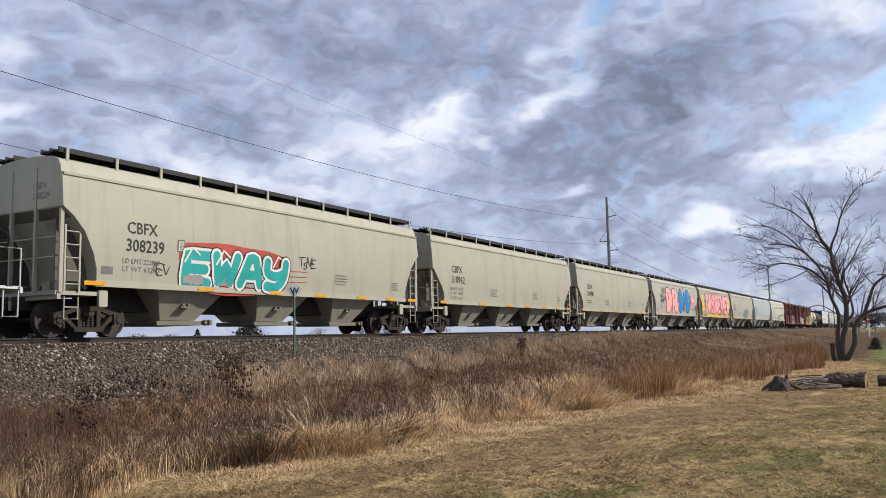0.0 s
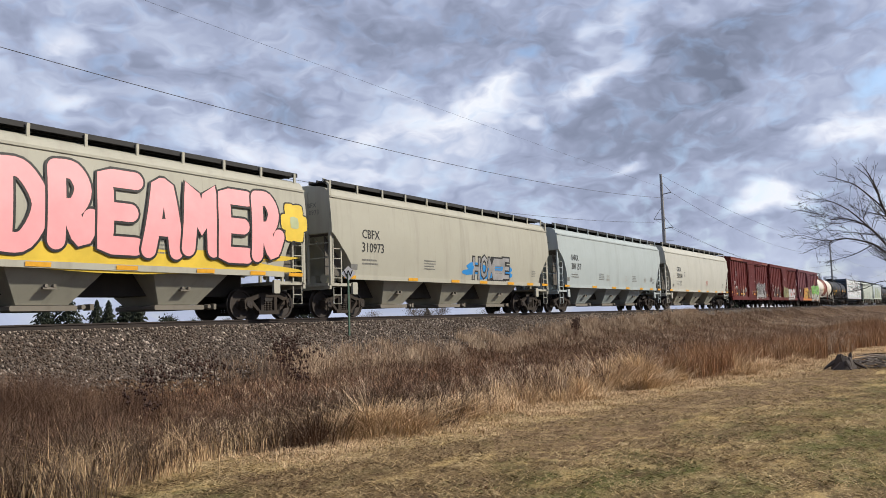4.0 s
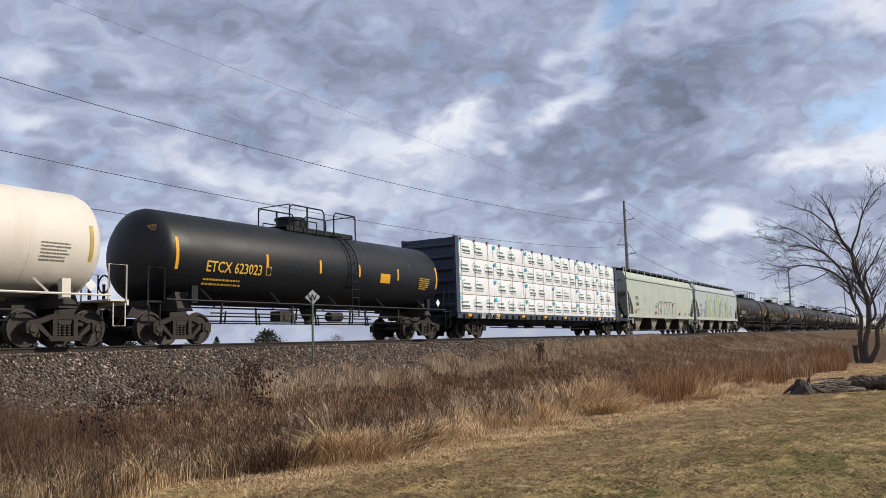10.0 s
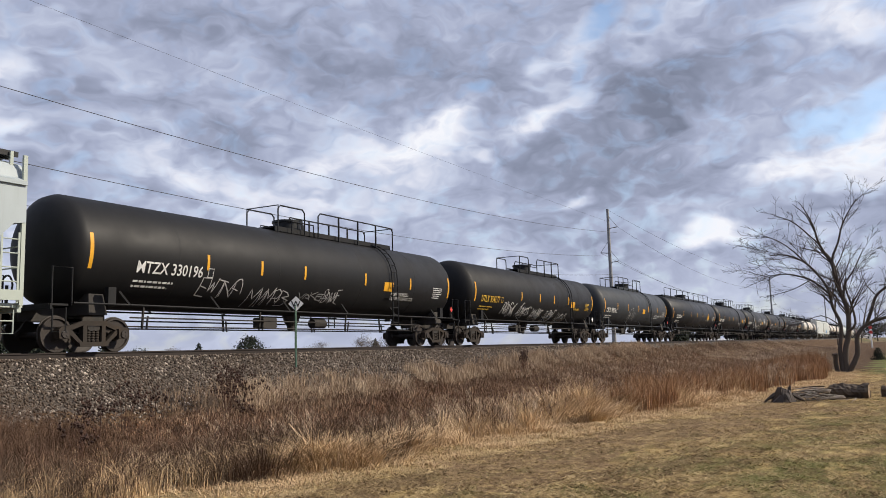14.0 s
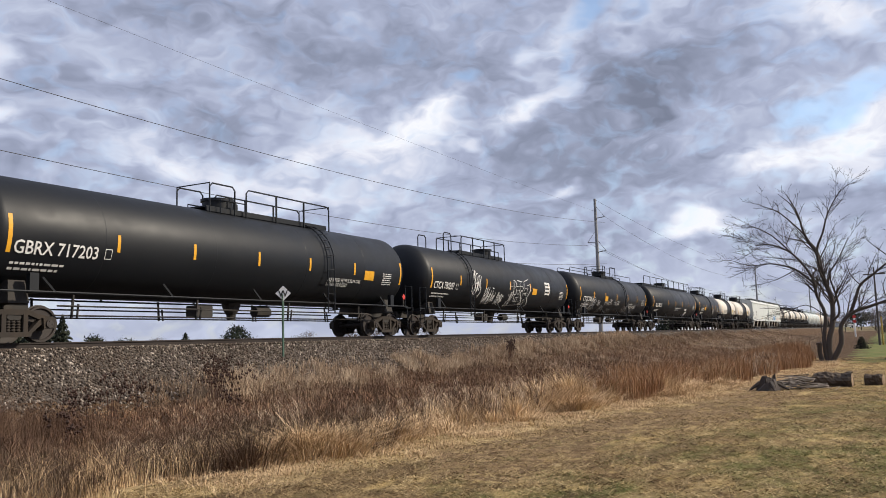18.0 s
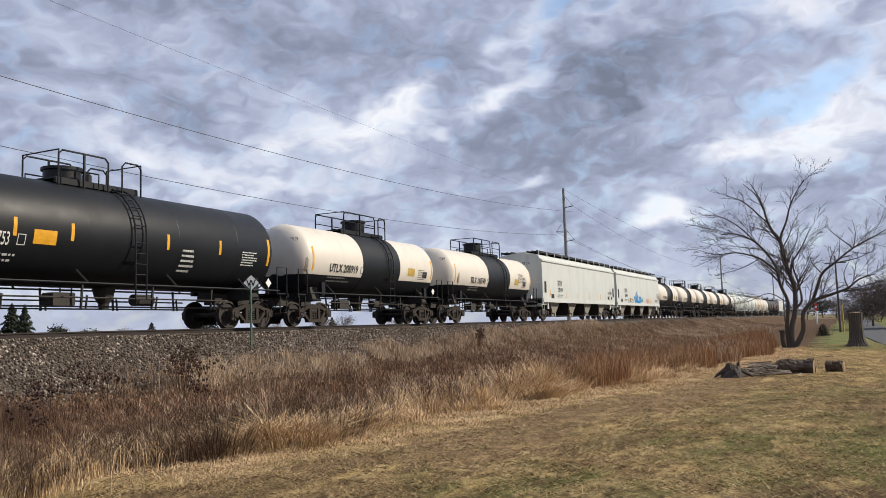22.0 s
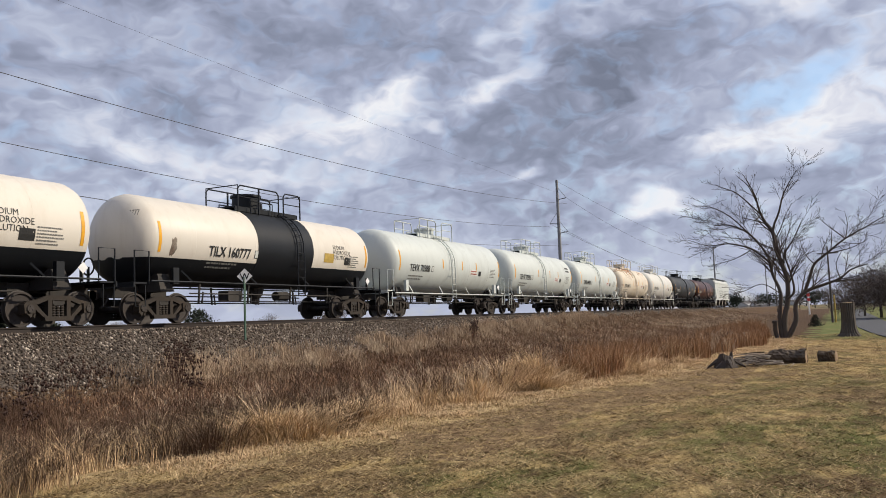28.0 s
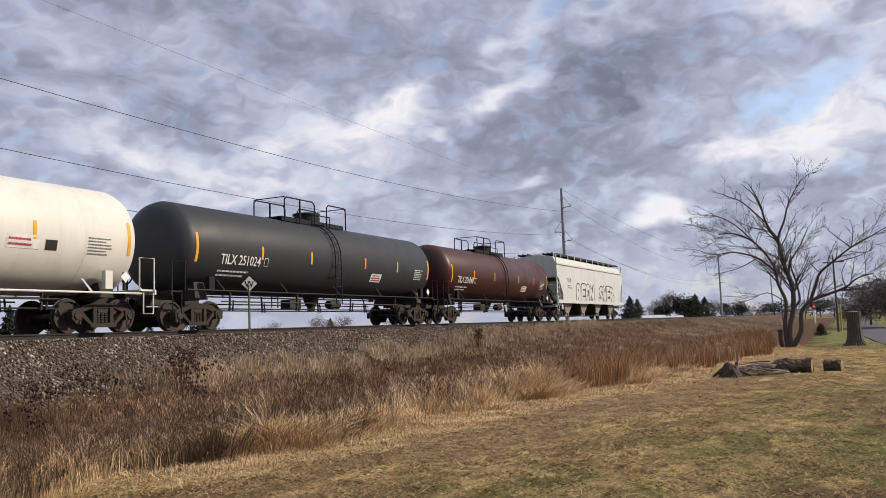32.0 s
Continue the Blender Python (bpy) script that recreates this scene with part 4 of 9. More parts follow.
blades("leafy_cover", 45000, spread(8, 70, lambda x: EDGE(x) + 2.3, lambda x: TOE(x) + 0.1 + 0.7 * rough(x, x * 0, 1.4), skew=1.3), tall(0.3, 0.75), 0.022, 1.8, LEAFYM, "low russet leafy weeds on the bank", 27, 0.5)
blades("bank_tufts", 26000, clumpy(14, 60, lambda x: TOE(x) - 0.6, lambda x: TOE(x) + 0.8, 0.16, 170, 1.2), tall(1.0, 2.0), 0.012, 0.8, PALEG, "pale grass tufts at the foot of the ballast", 28, 0.6)
blades("short_lawn_grass", 330000, lawn_place, tall(0.012, 0.042), 0.017, 3.8, LAWNM, "short dormant lawn grass, tan with green patches", 18, flat=True)
blades("lawn_tufts", 60000, clumpy(5, 36, lambda x: np.interp(x, [5, 30], [-2, -6]), lambda x: EDGE(x) + 0.3, 0.11, 1300, 1.3), tall(0.015, 0.06), 0.010, 3.4, TUFTM, "straw tufts lying in the lawn", 19, flat=True)
blades("green_tufts", 40000, clumpy(6, 40, lambda x: np.interp(x, [6, 40], [-3, -8]), lambda x: EDGE(x) - 3.6, 0.17, 800, 1.3), tall(0.015, 0.045), 0.010, 3.0, GREENT, "green tufts of living grass in the lawn", 29, flat=True)
blades("fallen_leaves", 900, spread(5, 34, lambda x: np.interp(x, [5, 34], [-1, -4]), lambda x: EDGE(x) + 0.3, skew=1.3), tall(0.008, 0.02), 0.03, 4.0, LEAFM, "scattered brown fallen leaves", 20)

# ---- things beside the track ----
def sign():
    root = thing("whistle_sign", "white diamond whistle sign with a black W on a green post", "sign", m=pose(19.8, 16.3, 0))
    z0 = float(ground_z(19.8, 16.3))
    g = Geo()
    for dx in (-0.03, 0.03):
        g.box((dx, 0.012, (z0 - 0.3 + 3.1) / 2), (0.012, 0.03, 3.1 - z0 + 0.3))
    g.box((0, 0.0, (z0 - 0.3 + 3.1) / 2), (0.06, 0.008, 3.1 - z0 + 0.3))
    part("post", g, SIGNG, root)
    z, r = 3.13, 0.235
    # the plate faces the approaching train
    face = Matrix.Rotation(radians(-52), 4, "Z")
    plate = part("plate", Geo().prism([(-r, z), (0, z - r), (r, z), (0, z + r)], -0.008, 0.0), SIGNW, root)
    plate.matrix_basis = face
    v, f, w = letters("W", 0.02)
    s = 0.20
    g = Geo().add([(p * s - w * s / 2, -0.012, z - 0.10 + q * s) for p, q in v], f)
    mark = part("letter", g, INKB, root)
    mark.matrix_basis = face
    return root


sign()


def limb(g, path, r0, r1, rng, twigs, depth=0, n=6):
    """A bent tapering limb with side shoots; thin ends go to twigs."""
    path = [Vector(p) for p in path]
    (g if r0 > 0.018 else twigs).tube(path, r0, n if r0 > 0.03 else 4 if r0 > 0.012 else 3, r2=r1)
    if depth > 3:
        return
    length = sum((b - a).length for a, b in zip(path, path[1:]))
    count = max(3, int(length / (0.34, 0.20, 0.15, 0.13)[depth]))
    for k in range(count):
        t = rng.uniform(0.15, 1.0) if depth else rng.uniform(0.38, 1.0)
        i = min(int(t * (len(path) - 1)), len(path) - 2)
        p = path[i].lerp(path[i + 1], t * (len(path) - 1) - i)
        ax = (path[i + 1] - path[i]).normalized()
        turn = Vector((rng.uniform(-1, 1), rng.uniform(-1.2, 1.2), rng.uniform(-0.5, 0.6)))
        way = (ax * rng.uniform(0.7, 1.1) + turn.normalized() * rng.uniform(0.5, 0.95)).normalized()
        ln = min((2.0, 1.15, 0.65, 0.35)[depth], length * rng.uniform(0.22, 0.5) * (1.25 - 0.5 * t))
        rr = max(0.0065, (r0 + (r1 - r0) * t) * rng.uniform(0.3, 0.5))
        if ln < 0.16 or (depth >= 2 and rng.random() < 0.2):
            continue
        pts = [p]
        for j in range(3):
            way = (way + Vector((rng.uniform(-0.17, 0.17), rng.uniform(-0.17, 0.17), rng.uniform(-0.12, 0.2)))).normalized()
            pts.append(pts[-1] + way * ln / 3)
        limb(g, pts, rr, 0.005, rng, twigs, depth + 1, 5)


def bare_tree(at, limbs, label, seed):
    """Limbs as (how far towards the path, height) points with the girth at both ends."""
    rng = random.Random(seed)
    root = thing("bare_tree", label, "tree", m=pose(*at))
    stems, twigs = Geo(), Geo()
    for pts, r0, r1 in limbs:
        r0 *= 0.8
        dep = rng.uniform(-0.3, 0.3)
        path = smooth_path([(dep * i * 0.5, -0.9 * r, 0.88 * (z if z < 6 else 6 + 0.9 * (z - 6))) for i, (r, z) in enumerate(pts)])
        limb(stems, path, r0, r1, rng, twigs, 0, 9)
    part("trunk", stems, BARK, root, smooth=50)
    tagged(part("crown", twigs, TWIGM, root, "fine leafless twigs"), kind="stuff")
    return root


def smooth_path(pts, n=3):
    """A flowing curve through points in space."""
    out = []
    for i in range(len(pts) - 1):
        p0, p1, p2, p3 = (Vector(pts[max(0, min(len(pts) - 1, i + d))]) for d in (-1, 0, 1, 2))
        for j in range(n):
            t = j / n
            out.append(0.5 * (2 * p1 + (p2 - p0) * t + (2 * p0 - 5 * p1 + 4 * p2 - p3) * t * t + (3 * p1 - p0 - 3 * p2 + p3) * t**3))
    return out + [Vector(pts[-1])]


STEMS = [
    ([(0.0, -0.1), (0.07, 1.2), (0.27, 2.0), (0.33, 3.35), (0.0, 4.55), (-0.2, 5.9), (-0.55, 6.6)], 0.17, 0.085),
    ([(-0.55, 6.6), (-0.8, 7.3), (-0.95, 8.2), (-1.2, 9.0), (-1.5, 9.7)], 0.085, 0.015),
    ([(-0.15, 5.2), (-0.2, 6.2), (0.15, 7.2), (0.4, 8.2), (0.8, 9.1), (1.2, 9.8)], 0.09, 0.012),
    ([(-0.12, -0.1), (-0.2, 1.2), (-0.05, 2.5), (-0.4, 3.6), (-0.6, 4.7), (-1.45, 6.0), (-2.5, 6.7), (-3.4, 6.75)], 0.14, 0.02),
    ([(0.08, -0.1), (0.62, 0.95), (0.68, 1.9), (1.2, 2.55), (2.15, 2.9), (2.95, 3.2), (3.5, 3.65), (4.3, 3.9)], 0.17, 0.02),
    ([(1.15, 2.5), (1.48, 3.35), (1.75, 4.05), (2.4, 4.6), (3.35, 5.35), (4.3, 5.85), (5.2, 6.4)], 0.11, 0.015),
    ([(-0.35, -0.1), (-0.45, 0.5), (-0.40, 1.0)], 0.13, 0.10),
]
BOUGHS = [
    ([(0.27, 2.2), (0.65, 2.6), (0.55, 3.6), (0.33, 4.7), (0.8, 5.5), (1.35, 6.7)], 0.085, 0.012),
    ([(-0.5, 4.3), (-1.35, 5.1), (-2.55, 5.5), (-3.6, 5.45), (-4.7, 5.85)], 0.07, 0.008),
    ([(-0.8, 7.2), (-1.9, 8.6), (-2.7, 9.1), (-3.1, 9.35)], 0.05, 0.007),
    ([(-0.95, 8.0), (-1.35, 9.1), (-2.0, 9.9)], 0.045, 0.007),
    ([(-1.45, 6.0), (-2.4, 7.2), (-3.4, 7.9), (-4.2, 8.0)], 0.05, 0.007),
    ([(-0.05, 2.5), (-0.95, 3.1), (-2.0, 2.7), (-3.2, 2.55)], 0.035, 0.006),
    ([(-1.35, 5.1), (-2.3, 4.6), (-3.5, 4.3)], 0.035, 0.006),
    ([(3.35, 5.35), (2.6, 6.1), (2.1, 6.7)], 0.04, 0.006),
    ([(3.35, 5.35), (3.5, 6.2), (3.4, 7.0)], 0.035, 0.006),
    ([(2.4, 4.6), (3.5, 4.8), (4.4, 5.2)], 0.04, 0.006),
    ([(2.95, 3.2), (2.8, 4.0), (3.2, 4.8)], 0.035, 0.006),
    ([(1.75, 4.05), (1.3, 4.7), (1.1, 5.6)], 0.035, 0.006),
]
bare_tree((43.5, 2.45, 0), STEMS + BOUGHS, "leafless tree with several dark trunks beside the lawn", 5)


def log_at(at, yaw, length, r, label, seed, name="log"):
    rng = random.Random(seed)
    root = thing(name, label, "log", m=pose(at[0], at[1], at[2] + r * 0.86, 0, 0, yaw))
    g, n, k = Geo(), 18, 15
    for j in range(k):
        x = -length / 2 + length * j / (k - 1)
        for i in range(n):
            a = 2 * math.pi * i / n
            rr = r * (1 + 0.10 * math.sin(3 * a + seed) + 0.07 * math.sin(7 * a + 0.5 * j) + rng.uniform(-0.10, 0.10)) * (1 + 0.12 * math.sin(j * 0.6 + seed))
            g.v.append((x + rng.uniform(-0.02, 0.02), rr * math.cos(a), rr * math.sin(a)))
    for j in range(k - 1):
        g.f += [(j * n + i, j * n + (i + 1) % n, (j + 1) * n + (i + 1) % n, (j + 1) * n + i) for i in range(n)]
    part("bark", g, MOSSBARK if r > 0.2 else LOGBARK, root)
    for s in (-1, 1):
        ring = [(s * (length / 2 + 0.012), 0.001), (s * (length / 2 + 0.014), r * 0.55), (s * length / 2, r * 0.97)]
        part("cut_end", Geo().lathe_x(ring, 0, n), CUTWOOD, root, "pale sawn end")
    return root


def stump():
    rng = random.Random(8)
    root = thing("uprooted_stump", "dark weathered tree stump with broken roots on the lawn", "stump", m=pose(23.0, 2.8, 0, 0, 0, 30))
    g = Geo().lathe_z([(-0.05, 0.34), (0.08, 0.26), (0.2, 0.2), (0.3, 0.16), (0.32, 0.04)], 14)
    g.v = [(x * (1 + rng.uniform(-0.2, 0.2)), y * (1 + rng.uniform(-0.2, 0.2)), max(-0.05, z * (1.0 - 1.6 * (x * 0.5 - y * 0.86)) + rng.uniform(-0.05, 0.06))) for x, y, z in g.v]
    part("bole", g, BARK, root)
    for i in range(5):
        a = rng.uniform(0, 6.28)
        part("splinter", Geo().tube([(0.17 * math.cos(a), 0.17 * math.sin(a), 0.12), (0.2 * math.cos(a), 0.2 * math.sin(a), 0.3), (0.21 * math.cos(a), 0.21 * math.sin(a), rng.uniform(0.36, 0.44))], 0.05, 5, r2=0.012), BARK, root)
    for i in range(4):
        a = i * 1.5 + rng.uniform(-0.2, 0.2)
        d = Vector((math.cos(a), math.sin(a), 0))
        part("root", Geo().tube([d * 0.2 + Vector((0, 0, 0.2)), d * 0.34 + Vector((0, 0, 0.12)), d * rng.uniform(0.42, 0.52) + Vector((0, 0, 0.02))], 0.075, 6, r2=0.02), BARK, root)
    return root


def brush_pile():
    rng = random.Random(3)
    root = thing("brush_pile", "heap of grey dead branches on the lawn", "branches", m=pose(23.6, 2.2, 0))
    for i in range(90):
        a = rng.gauss(1.57, 0.7)
        c = Vector((rng.gauss(0, 0.22), rng.gauss(0, 0.28), 0))
        h = max(0.03, 0.42 - c.length * 0.6) * rng.uniform(0.25, 1.0)
        d = Vector((math.cos(a), math.sin(a), rng.uniform(-0.25, 0.2))) * rng.uniform(0.15, 0.42)
        p, q = c + Vector((0, 0, h)) - d, c + Vector((0, 0, h)) + d
        p.z, q.z = max(p.z, 0.015), max(q.z, 0.015)
        mid = (p + q) / 2 + Vector((rng.uniform(-0.05, 0.05), rng.uniform(-0.05, 0.05), rng.uniform(0, 0.05)))
        part("branch", Geo().tube([p, mid, q], rng.uniform(0.008, 0.024), 5, r2=0.006), DEADWOOD if i % 3 else LOGBARK, root)


stump()
brush_pile()
log_at((24.7, 1.35, 0), 84, 0.95, 0.20, "thick mossy grey log lying on the lawn", 2)
log_at((25.1, 1.6, 0), 100, 0.55, 0.15, "short split log beside the thick one", 4)
log_at((25.4, 0.36, 0), 75, 0.46, 0.16, "short sawn log round with a pale cut end", 6)


def snag():
    rng = random.Random(12)
    root = thing("tree_stump", "tall sawn-off grey tree trunk standing at the path", "stump", m=pose(44.3, -0.42, 0))
    n, rows = 44, [(-0.1, 0.64), (0.05, 0.50), (0.18, 0.40), (0.4, 0.335), (0.7, 0.305), (1.0, 0.295), (1.25, 0.30), (1.5, 0.315), (1.64, 0.305)]
    furrow = [(-0.035 if i % 2 else 0.02) + rng.uniform(-0.02, 0.02) for i in range(n)]
    g = Geo()
    for j, (z, r) in enumerate(rows):
        for i in range(n):
            a = 2 * math.pi * i / n + 0.05 * math.sin(j * 1.7)
            rr = r * (1 + furrow[i] * 1.6 + 0.10 * max(0, 0.45 - z) * math.sin(5 * a + 1)) + rng.uniform(-0.012, 0.012)
            g.v.append((rr * math.cos(a) + 0.03 * z, rr * math.sin(a), z + rng.uniform(-0.02, 0.02)))
    for j in range(len(rows) - 1):
        g.f += [(j * n + i, j * n + (i + 1) % n, (j + 1) * n + (i + 1) % n, (j + 1) * n + i) for i in range(n)]
    part("bark", g, STUMPBARK, root)
    part("cut_top", Geo().lathe_z([(1.62, 0.29), (1.67, 0.18), (1.66, 0.001)], 18), CUTWOOD, root, "sawn top")


snag()


# power line behind the track
def power_pole(at, top, label):
    root = thing("power_pole", label, "power pole", "poles of the power line", m=pose(*at))
    h = top - at[2]
    part("shaft", Geo().tube([(0, 0, -0.5), (0, 0, h * 0.5), (0, 0, h)], 0.34, 10, r2=0.19), POLEM, root, smooth=40)
    for k, (dz, s) in enumerate(((0.137, 1), (0.32, -1), (0.39, 1))):
        z = top - at[2] - dz * 20.5
        tip = (0, -1.4 * s, z)
        part("insulator_arm", Geo().tube([(0, -0.15 * s, z - 0.15), tip], 0.07, 6).tube([(0, -0.1 * s, z + 1.7), tip], 0.035, 5), POLEM, root)
    part("cap", Geo().lathe_z([(h, 0.20), (h + 0.06, 0.19), (h + 0.09, 0.001)], 10), POLEM, root)
    return root


P0, P1, P2, P3 = (-21.5, 41.9, 0.7), (119.2, 37.5, 0.7), (259.9, 33.1, 0.7), (400.6, 28.7, 0.7)
for p, top in ((P0, 24.2), (P1, 22.1), (P2, 20.2), (P3, 22.5)):
    power_pole(p, top, "tall grey power pole with three insulator arms")


def wire(pts, thick=0.021, label="thin dark overhead wire"):
    thing("power_line", label, "wire", "wires of the power line", mesh=Geo().tube(pts, thick, 4).mesh("wire", WIREM))


# the near span hangs in a shallow curve to the pole behind the camera's left
for dy, bend, low, z in ((0, 0.000101, 134.0, 20.18), (-1.4, 0.000614, 47.5, 15.23), (1.4, 0.0006, 50.0, 12.2), (-1.4, 0.0006, 50.0, 9.24)):
    wire([(x, P0[1] + dy + (P1[1] - P0[1]) * (x - P0[0]) / (P1[0] - P0[0]), z + bend * (x - low) ** 2) for x in np.linspace(P0[0], P1[0], 41)], 0.009 if dy == 0 else 0.021)
for a, b, ta, tb in ((P1, P2, 22.1, 20.2), (P2, P3, 20.2, 22.5)):
    for dy, dz, sag in ((0, 0.05, 1.9), (-1.4, 2.8, 3.4), (1.4, 6.6, 3.2), (-1.4, 8.0, 3.2)):
        pts = []
        for i in range(33):
            q = i / 32
            pts.append((a[0] + (b[0] - a[0]) * q, a[1] + dy + (b[1] - a[1]) * q, (ta - dz) * (1 - q) + (tb - dz) * q - 4 * sag * q * (1 - q)))
        wire(pts)


# distance
def polar(az, d, z=0.0):
    return (d * math.cos(radians(az)), d * math.sin(radians(az)), z)


def conifer(at, h, w, seed, label="dark green spruce far behind the track"):
    rng = np.random.default_rng(seed)
    root = thing("spruce", label, "tree", "far spruces", m=pose(*at))
    part("trunk", Geo().tube([(0, 0, -0.3), (0, 0, h * 0.9)], 0.02 * h + 0.05, 6, r2=0.03), BARK, root)
    n = 800
    t = rng.random(n) ** 0.75
    a0 = rng.uniform(0, 6.28, 5)
    tier = 1.0 + 0.28 * np.sin(t * rng.uniform(34, 46) + a0[0])
    r = (1 - t) ** 0.8 * w / 2 * rng.uniform(0.2, 1.12, n) * tier + 0.08
    a = rng.uniform(0, 2 * np.pi, n)
    r = r * (1.0 + 0.22 * np.sin(2 * a + a0[1]) * np.sin(9 * t + a0[2]))
    c = np.stack([r * np.cos(a), r * np.sin(a), h * (0.06 + 0.94 * t) - 0.22 * r], 1)
    out = np.stack([np.cos(a), np.sin(a), -0.45 + 0 * a], 1) * (0.10 * h * (1.1 - t))[:, None]
    side = np.stack([-np.sin(a), np.cos(a), 0 * a], 1) * (0.05 * h * (1.1 - t))[:, None]
    v = np.stack([c - side, c + side, c + out, c + [0, 0, 0.05 * h]], 1).reshape(-1, 3)
    o = np.arange(n)[:, None] * 4
    f = np.concatenate([o + [0, 1, 2], o + [0, 2, 3], o + [1, 3, 2]], 1).reshape(-1, 3)
    piece("crown", raw_mesh("crown", v, f, FARTREE), root)


def leafy(at, h, w, seed, material, label, name="round_tree", n=1500, base=0.12):
    rng = np.random.default_rng(seed)
    root = thing(name, label, "tree", "far trees", m=pose(*at))
    g = Geo().tube([(0, 0, -0.3), (0, 0, h * 0.5)], 0.03 * h, 6, r2=0.02 * h)
    for i in range(7):
        a, u = rng.uniform(0, 6.28), rng.uniform(0.2, 0.45)
        g.tube([(0, 0, h * u), (math.cos(a) * w * 0.15, math.sin(a) * w * 0.15, h * (u + 0.18)), (math.cos(a) * w * 0.33, math.sin(a) * w * 0.33, h * (u + 0.40))], 0.014 * h, 4, r2=0.004 * h)
    part("trunk", g, BARK, root)
    k = 14
    ck = rng.normal(0, 1, (k, 3))
    ck = ck / np.linalg.norm(ck, axis=1)[:, None] * rng.uniform(0.3, 0.8, (k, 1))
    j = rng.integers(0, k, n)
    p = ck[j] + rng.normal(0, 0.20, (n, 3))
    c = p * [w / 2, w / 2, h * (1 - base) / 2] + [0, 0, h * (base + (1 - base) / 2)]
    c[:, 2] = np.clip(c[:, 2], 0.1, None)
    d1, d2 = rng.normal(0, 1, (n, 3)), rng.normal(0, 1, (n, 3))
    s = h * (0.045 if material is FARTREE else 0.09)
    e = 1.0 if material is FARTREE else 0.07
    v = np.stack([c - d1 * s * 0.5, c + d1 * s * 0.5, c + d2 * s * e], 1).reshape(-1, 3)
    f = np.arange(3 * n).reshape(-1, 3)
    piece("crown", raw_mesh("crown", v, f, material), root)


for i, (az, d, h, w) in enumerate(((58.9, 150, 6.2, 5.0), (57.6, 150, 7.0, 6.4), (55.9, 165, 6.4, 4.4), (55.2, 150, 5.8, 3.0), (54.1, 155, 6.9, 4.2), (53.4, 150, 6.5, 3.0), (45.9, 230, 4.4, 4.0), (13.2, 300, 9.4, 8.5), (12.7, 310, 8.6, 8), (8.9, 300, 9.2, 9), (8.3, 310, 8.4, 9), (34.0, 240, 4.6, 3))):
    conifer(polar(az, d, 0.7), h, w, 30 + i)
for i, (az, d, h, w, mt) in enumerate(((51.5, 150, 3.6, 4.2, FARTREE), (49.6, 200, 3.2, 6, FARTREE), (42.6, 170, 5.2, 6.0, FARTREE), (47.5, 210, 3.6, 5, FARBARE), (38.0, 220, 4.2, 7, FARBARE), (34.6, 190, 5.4, 7, FARBARE), (33.2, 190, 5.0, 6, FARBARE), (44.6, 260, 3.6, 8, FARBARE), (29.5, 260, 5, 9, FARBARE),
                                       (11.6, 320, 9.5, 9, FARBARE), (10.6, 320, 12.5, 9, FARBARE), (9.9, 300, 9.5, 8, FARTREE), (9.3, 290, 8.5, 8, FARTREE), (7.7, 310, 8.5, 9, FARBARE), (11.0, 310, 7.5, 8, FARTREE), (7.0, 330, 7, 9, FARTREE),
                                       (6.0, 420, 9, 10, FARTREE), (4.9, 430, 8.5, 14, FARBARE), (4.0, 400, 7.5, 16, FARTREE), (3.0, 420, 8, 16, FARBARE), (2.2, 380, 8, 18, FARBARE), (1.3, 360, 8, 14, FARTREE), (0.5, 300, 8, 12, FARBARE))):
    leafy(polar(az, d, 0.5), h, w, 60 + i, mt, "bare brown tree in the distance" if mt is FARBARE else "dark rounded tree in the distance", "far_tree", 1300)
for i, (az, d, h, w) in enumerate(((-0.6, 130, 4.6, 8), (-1.5, 110, 5.2, 8), (-2.4, 96, 5.8, 8), (-3.4, 92, 6.2, 9), (-4.8, 90, 6.5, 10))):
    leafy(polar(az, d, 0), h, w, 90 + i, THICKET, "dense brown thicket of bare trees at the park path", "thicket_tree", 3200, 0.02)
conifer(polar(1.35, 66, 0), 0.9, 0.9, 71, "small dark shrub on the lawn by the path")


def house(at, yaw, w, d, h, rh, roofm, label):
    root = thing("house", label, "house", "far houses", m=pose(*at, 0, 0, yaw))
    g = Geo().box((0, 0, h / 2), (w, d, h))
    g.prism([(-w / 2, h), (w / 2, h), (0, h + rh)], -d / 2, d / 2)
    part("wall", g, HOUSEW, root)
    for s in (-1, 1):
        part("roof", Geo().add([(s * (w / 2 + 0.3), -d / 2 - 0.3, h - 0.15), (s * (w / 2 + 0.3), d / 2 + 0.3, h - 0.15), (0, d / 2 + 0.3, h + rh + 0.12), (0, -d / 2 - 0.3, h + rh + 0.12),
                                (s * (w / 2 + 0.3), -d / 2 - 0.3, h - 0.35), (s * (w / 2 + 0.3), d / 2 + 0.3, h - 0.35), (0, d / 2 + 0.3, h + rh - 0.08), (0, -d / 2 - 0.3, h + rh - 0.08)],
                               [(0, 1, 2, 3), (7, 6, 5, 4), (0, 4, 5, 1), (1, 5, 6, 2), (2, 6, 7, 3), (3, 7, 4, 0)]), roofm, root)
    for k in (-1, 1):
        part("window", Geo().box((-w / 2 - 0.02, k * d / 4, h * 0.55), (0.06, 1.1, 1.2)), GLASSD, root)
        part("window", Geo().box((k * w / 4, -d / 2 - 0.02, h * 0.55), (1.1, 0.06, 1.2)), GLASSD, root)


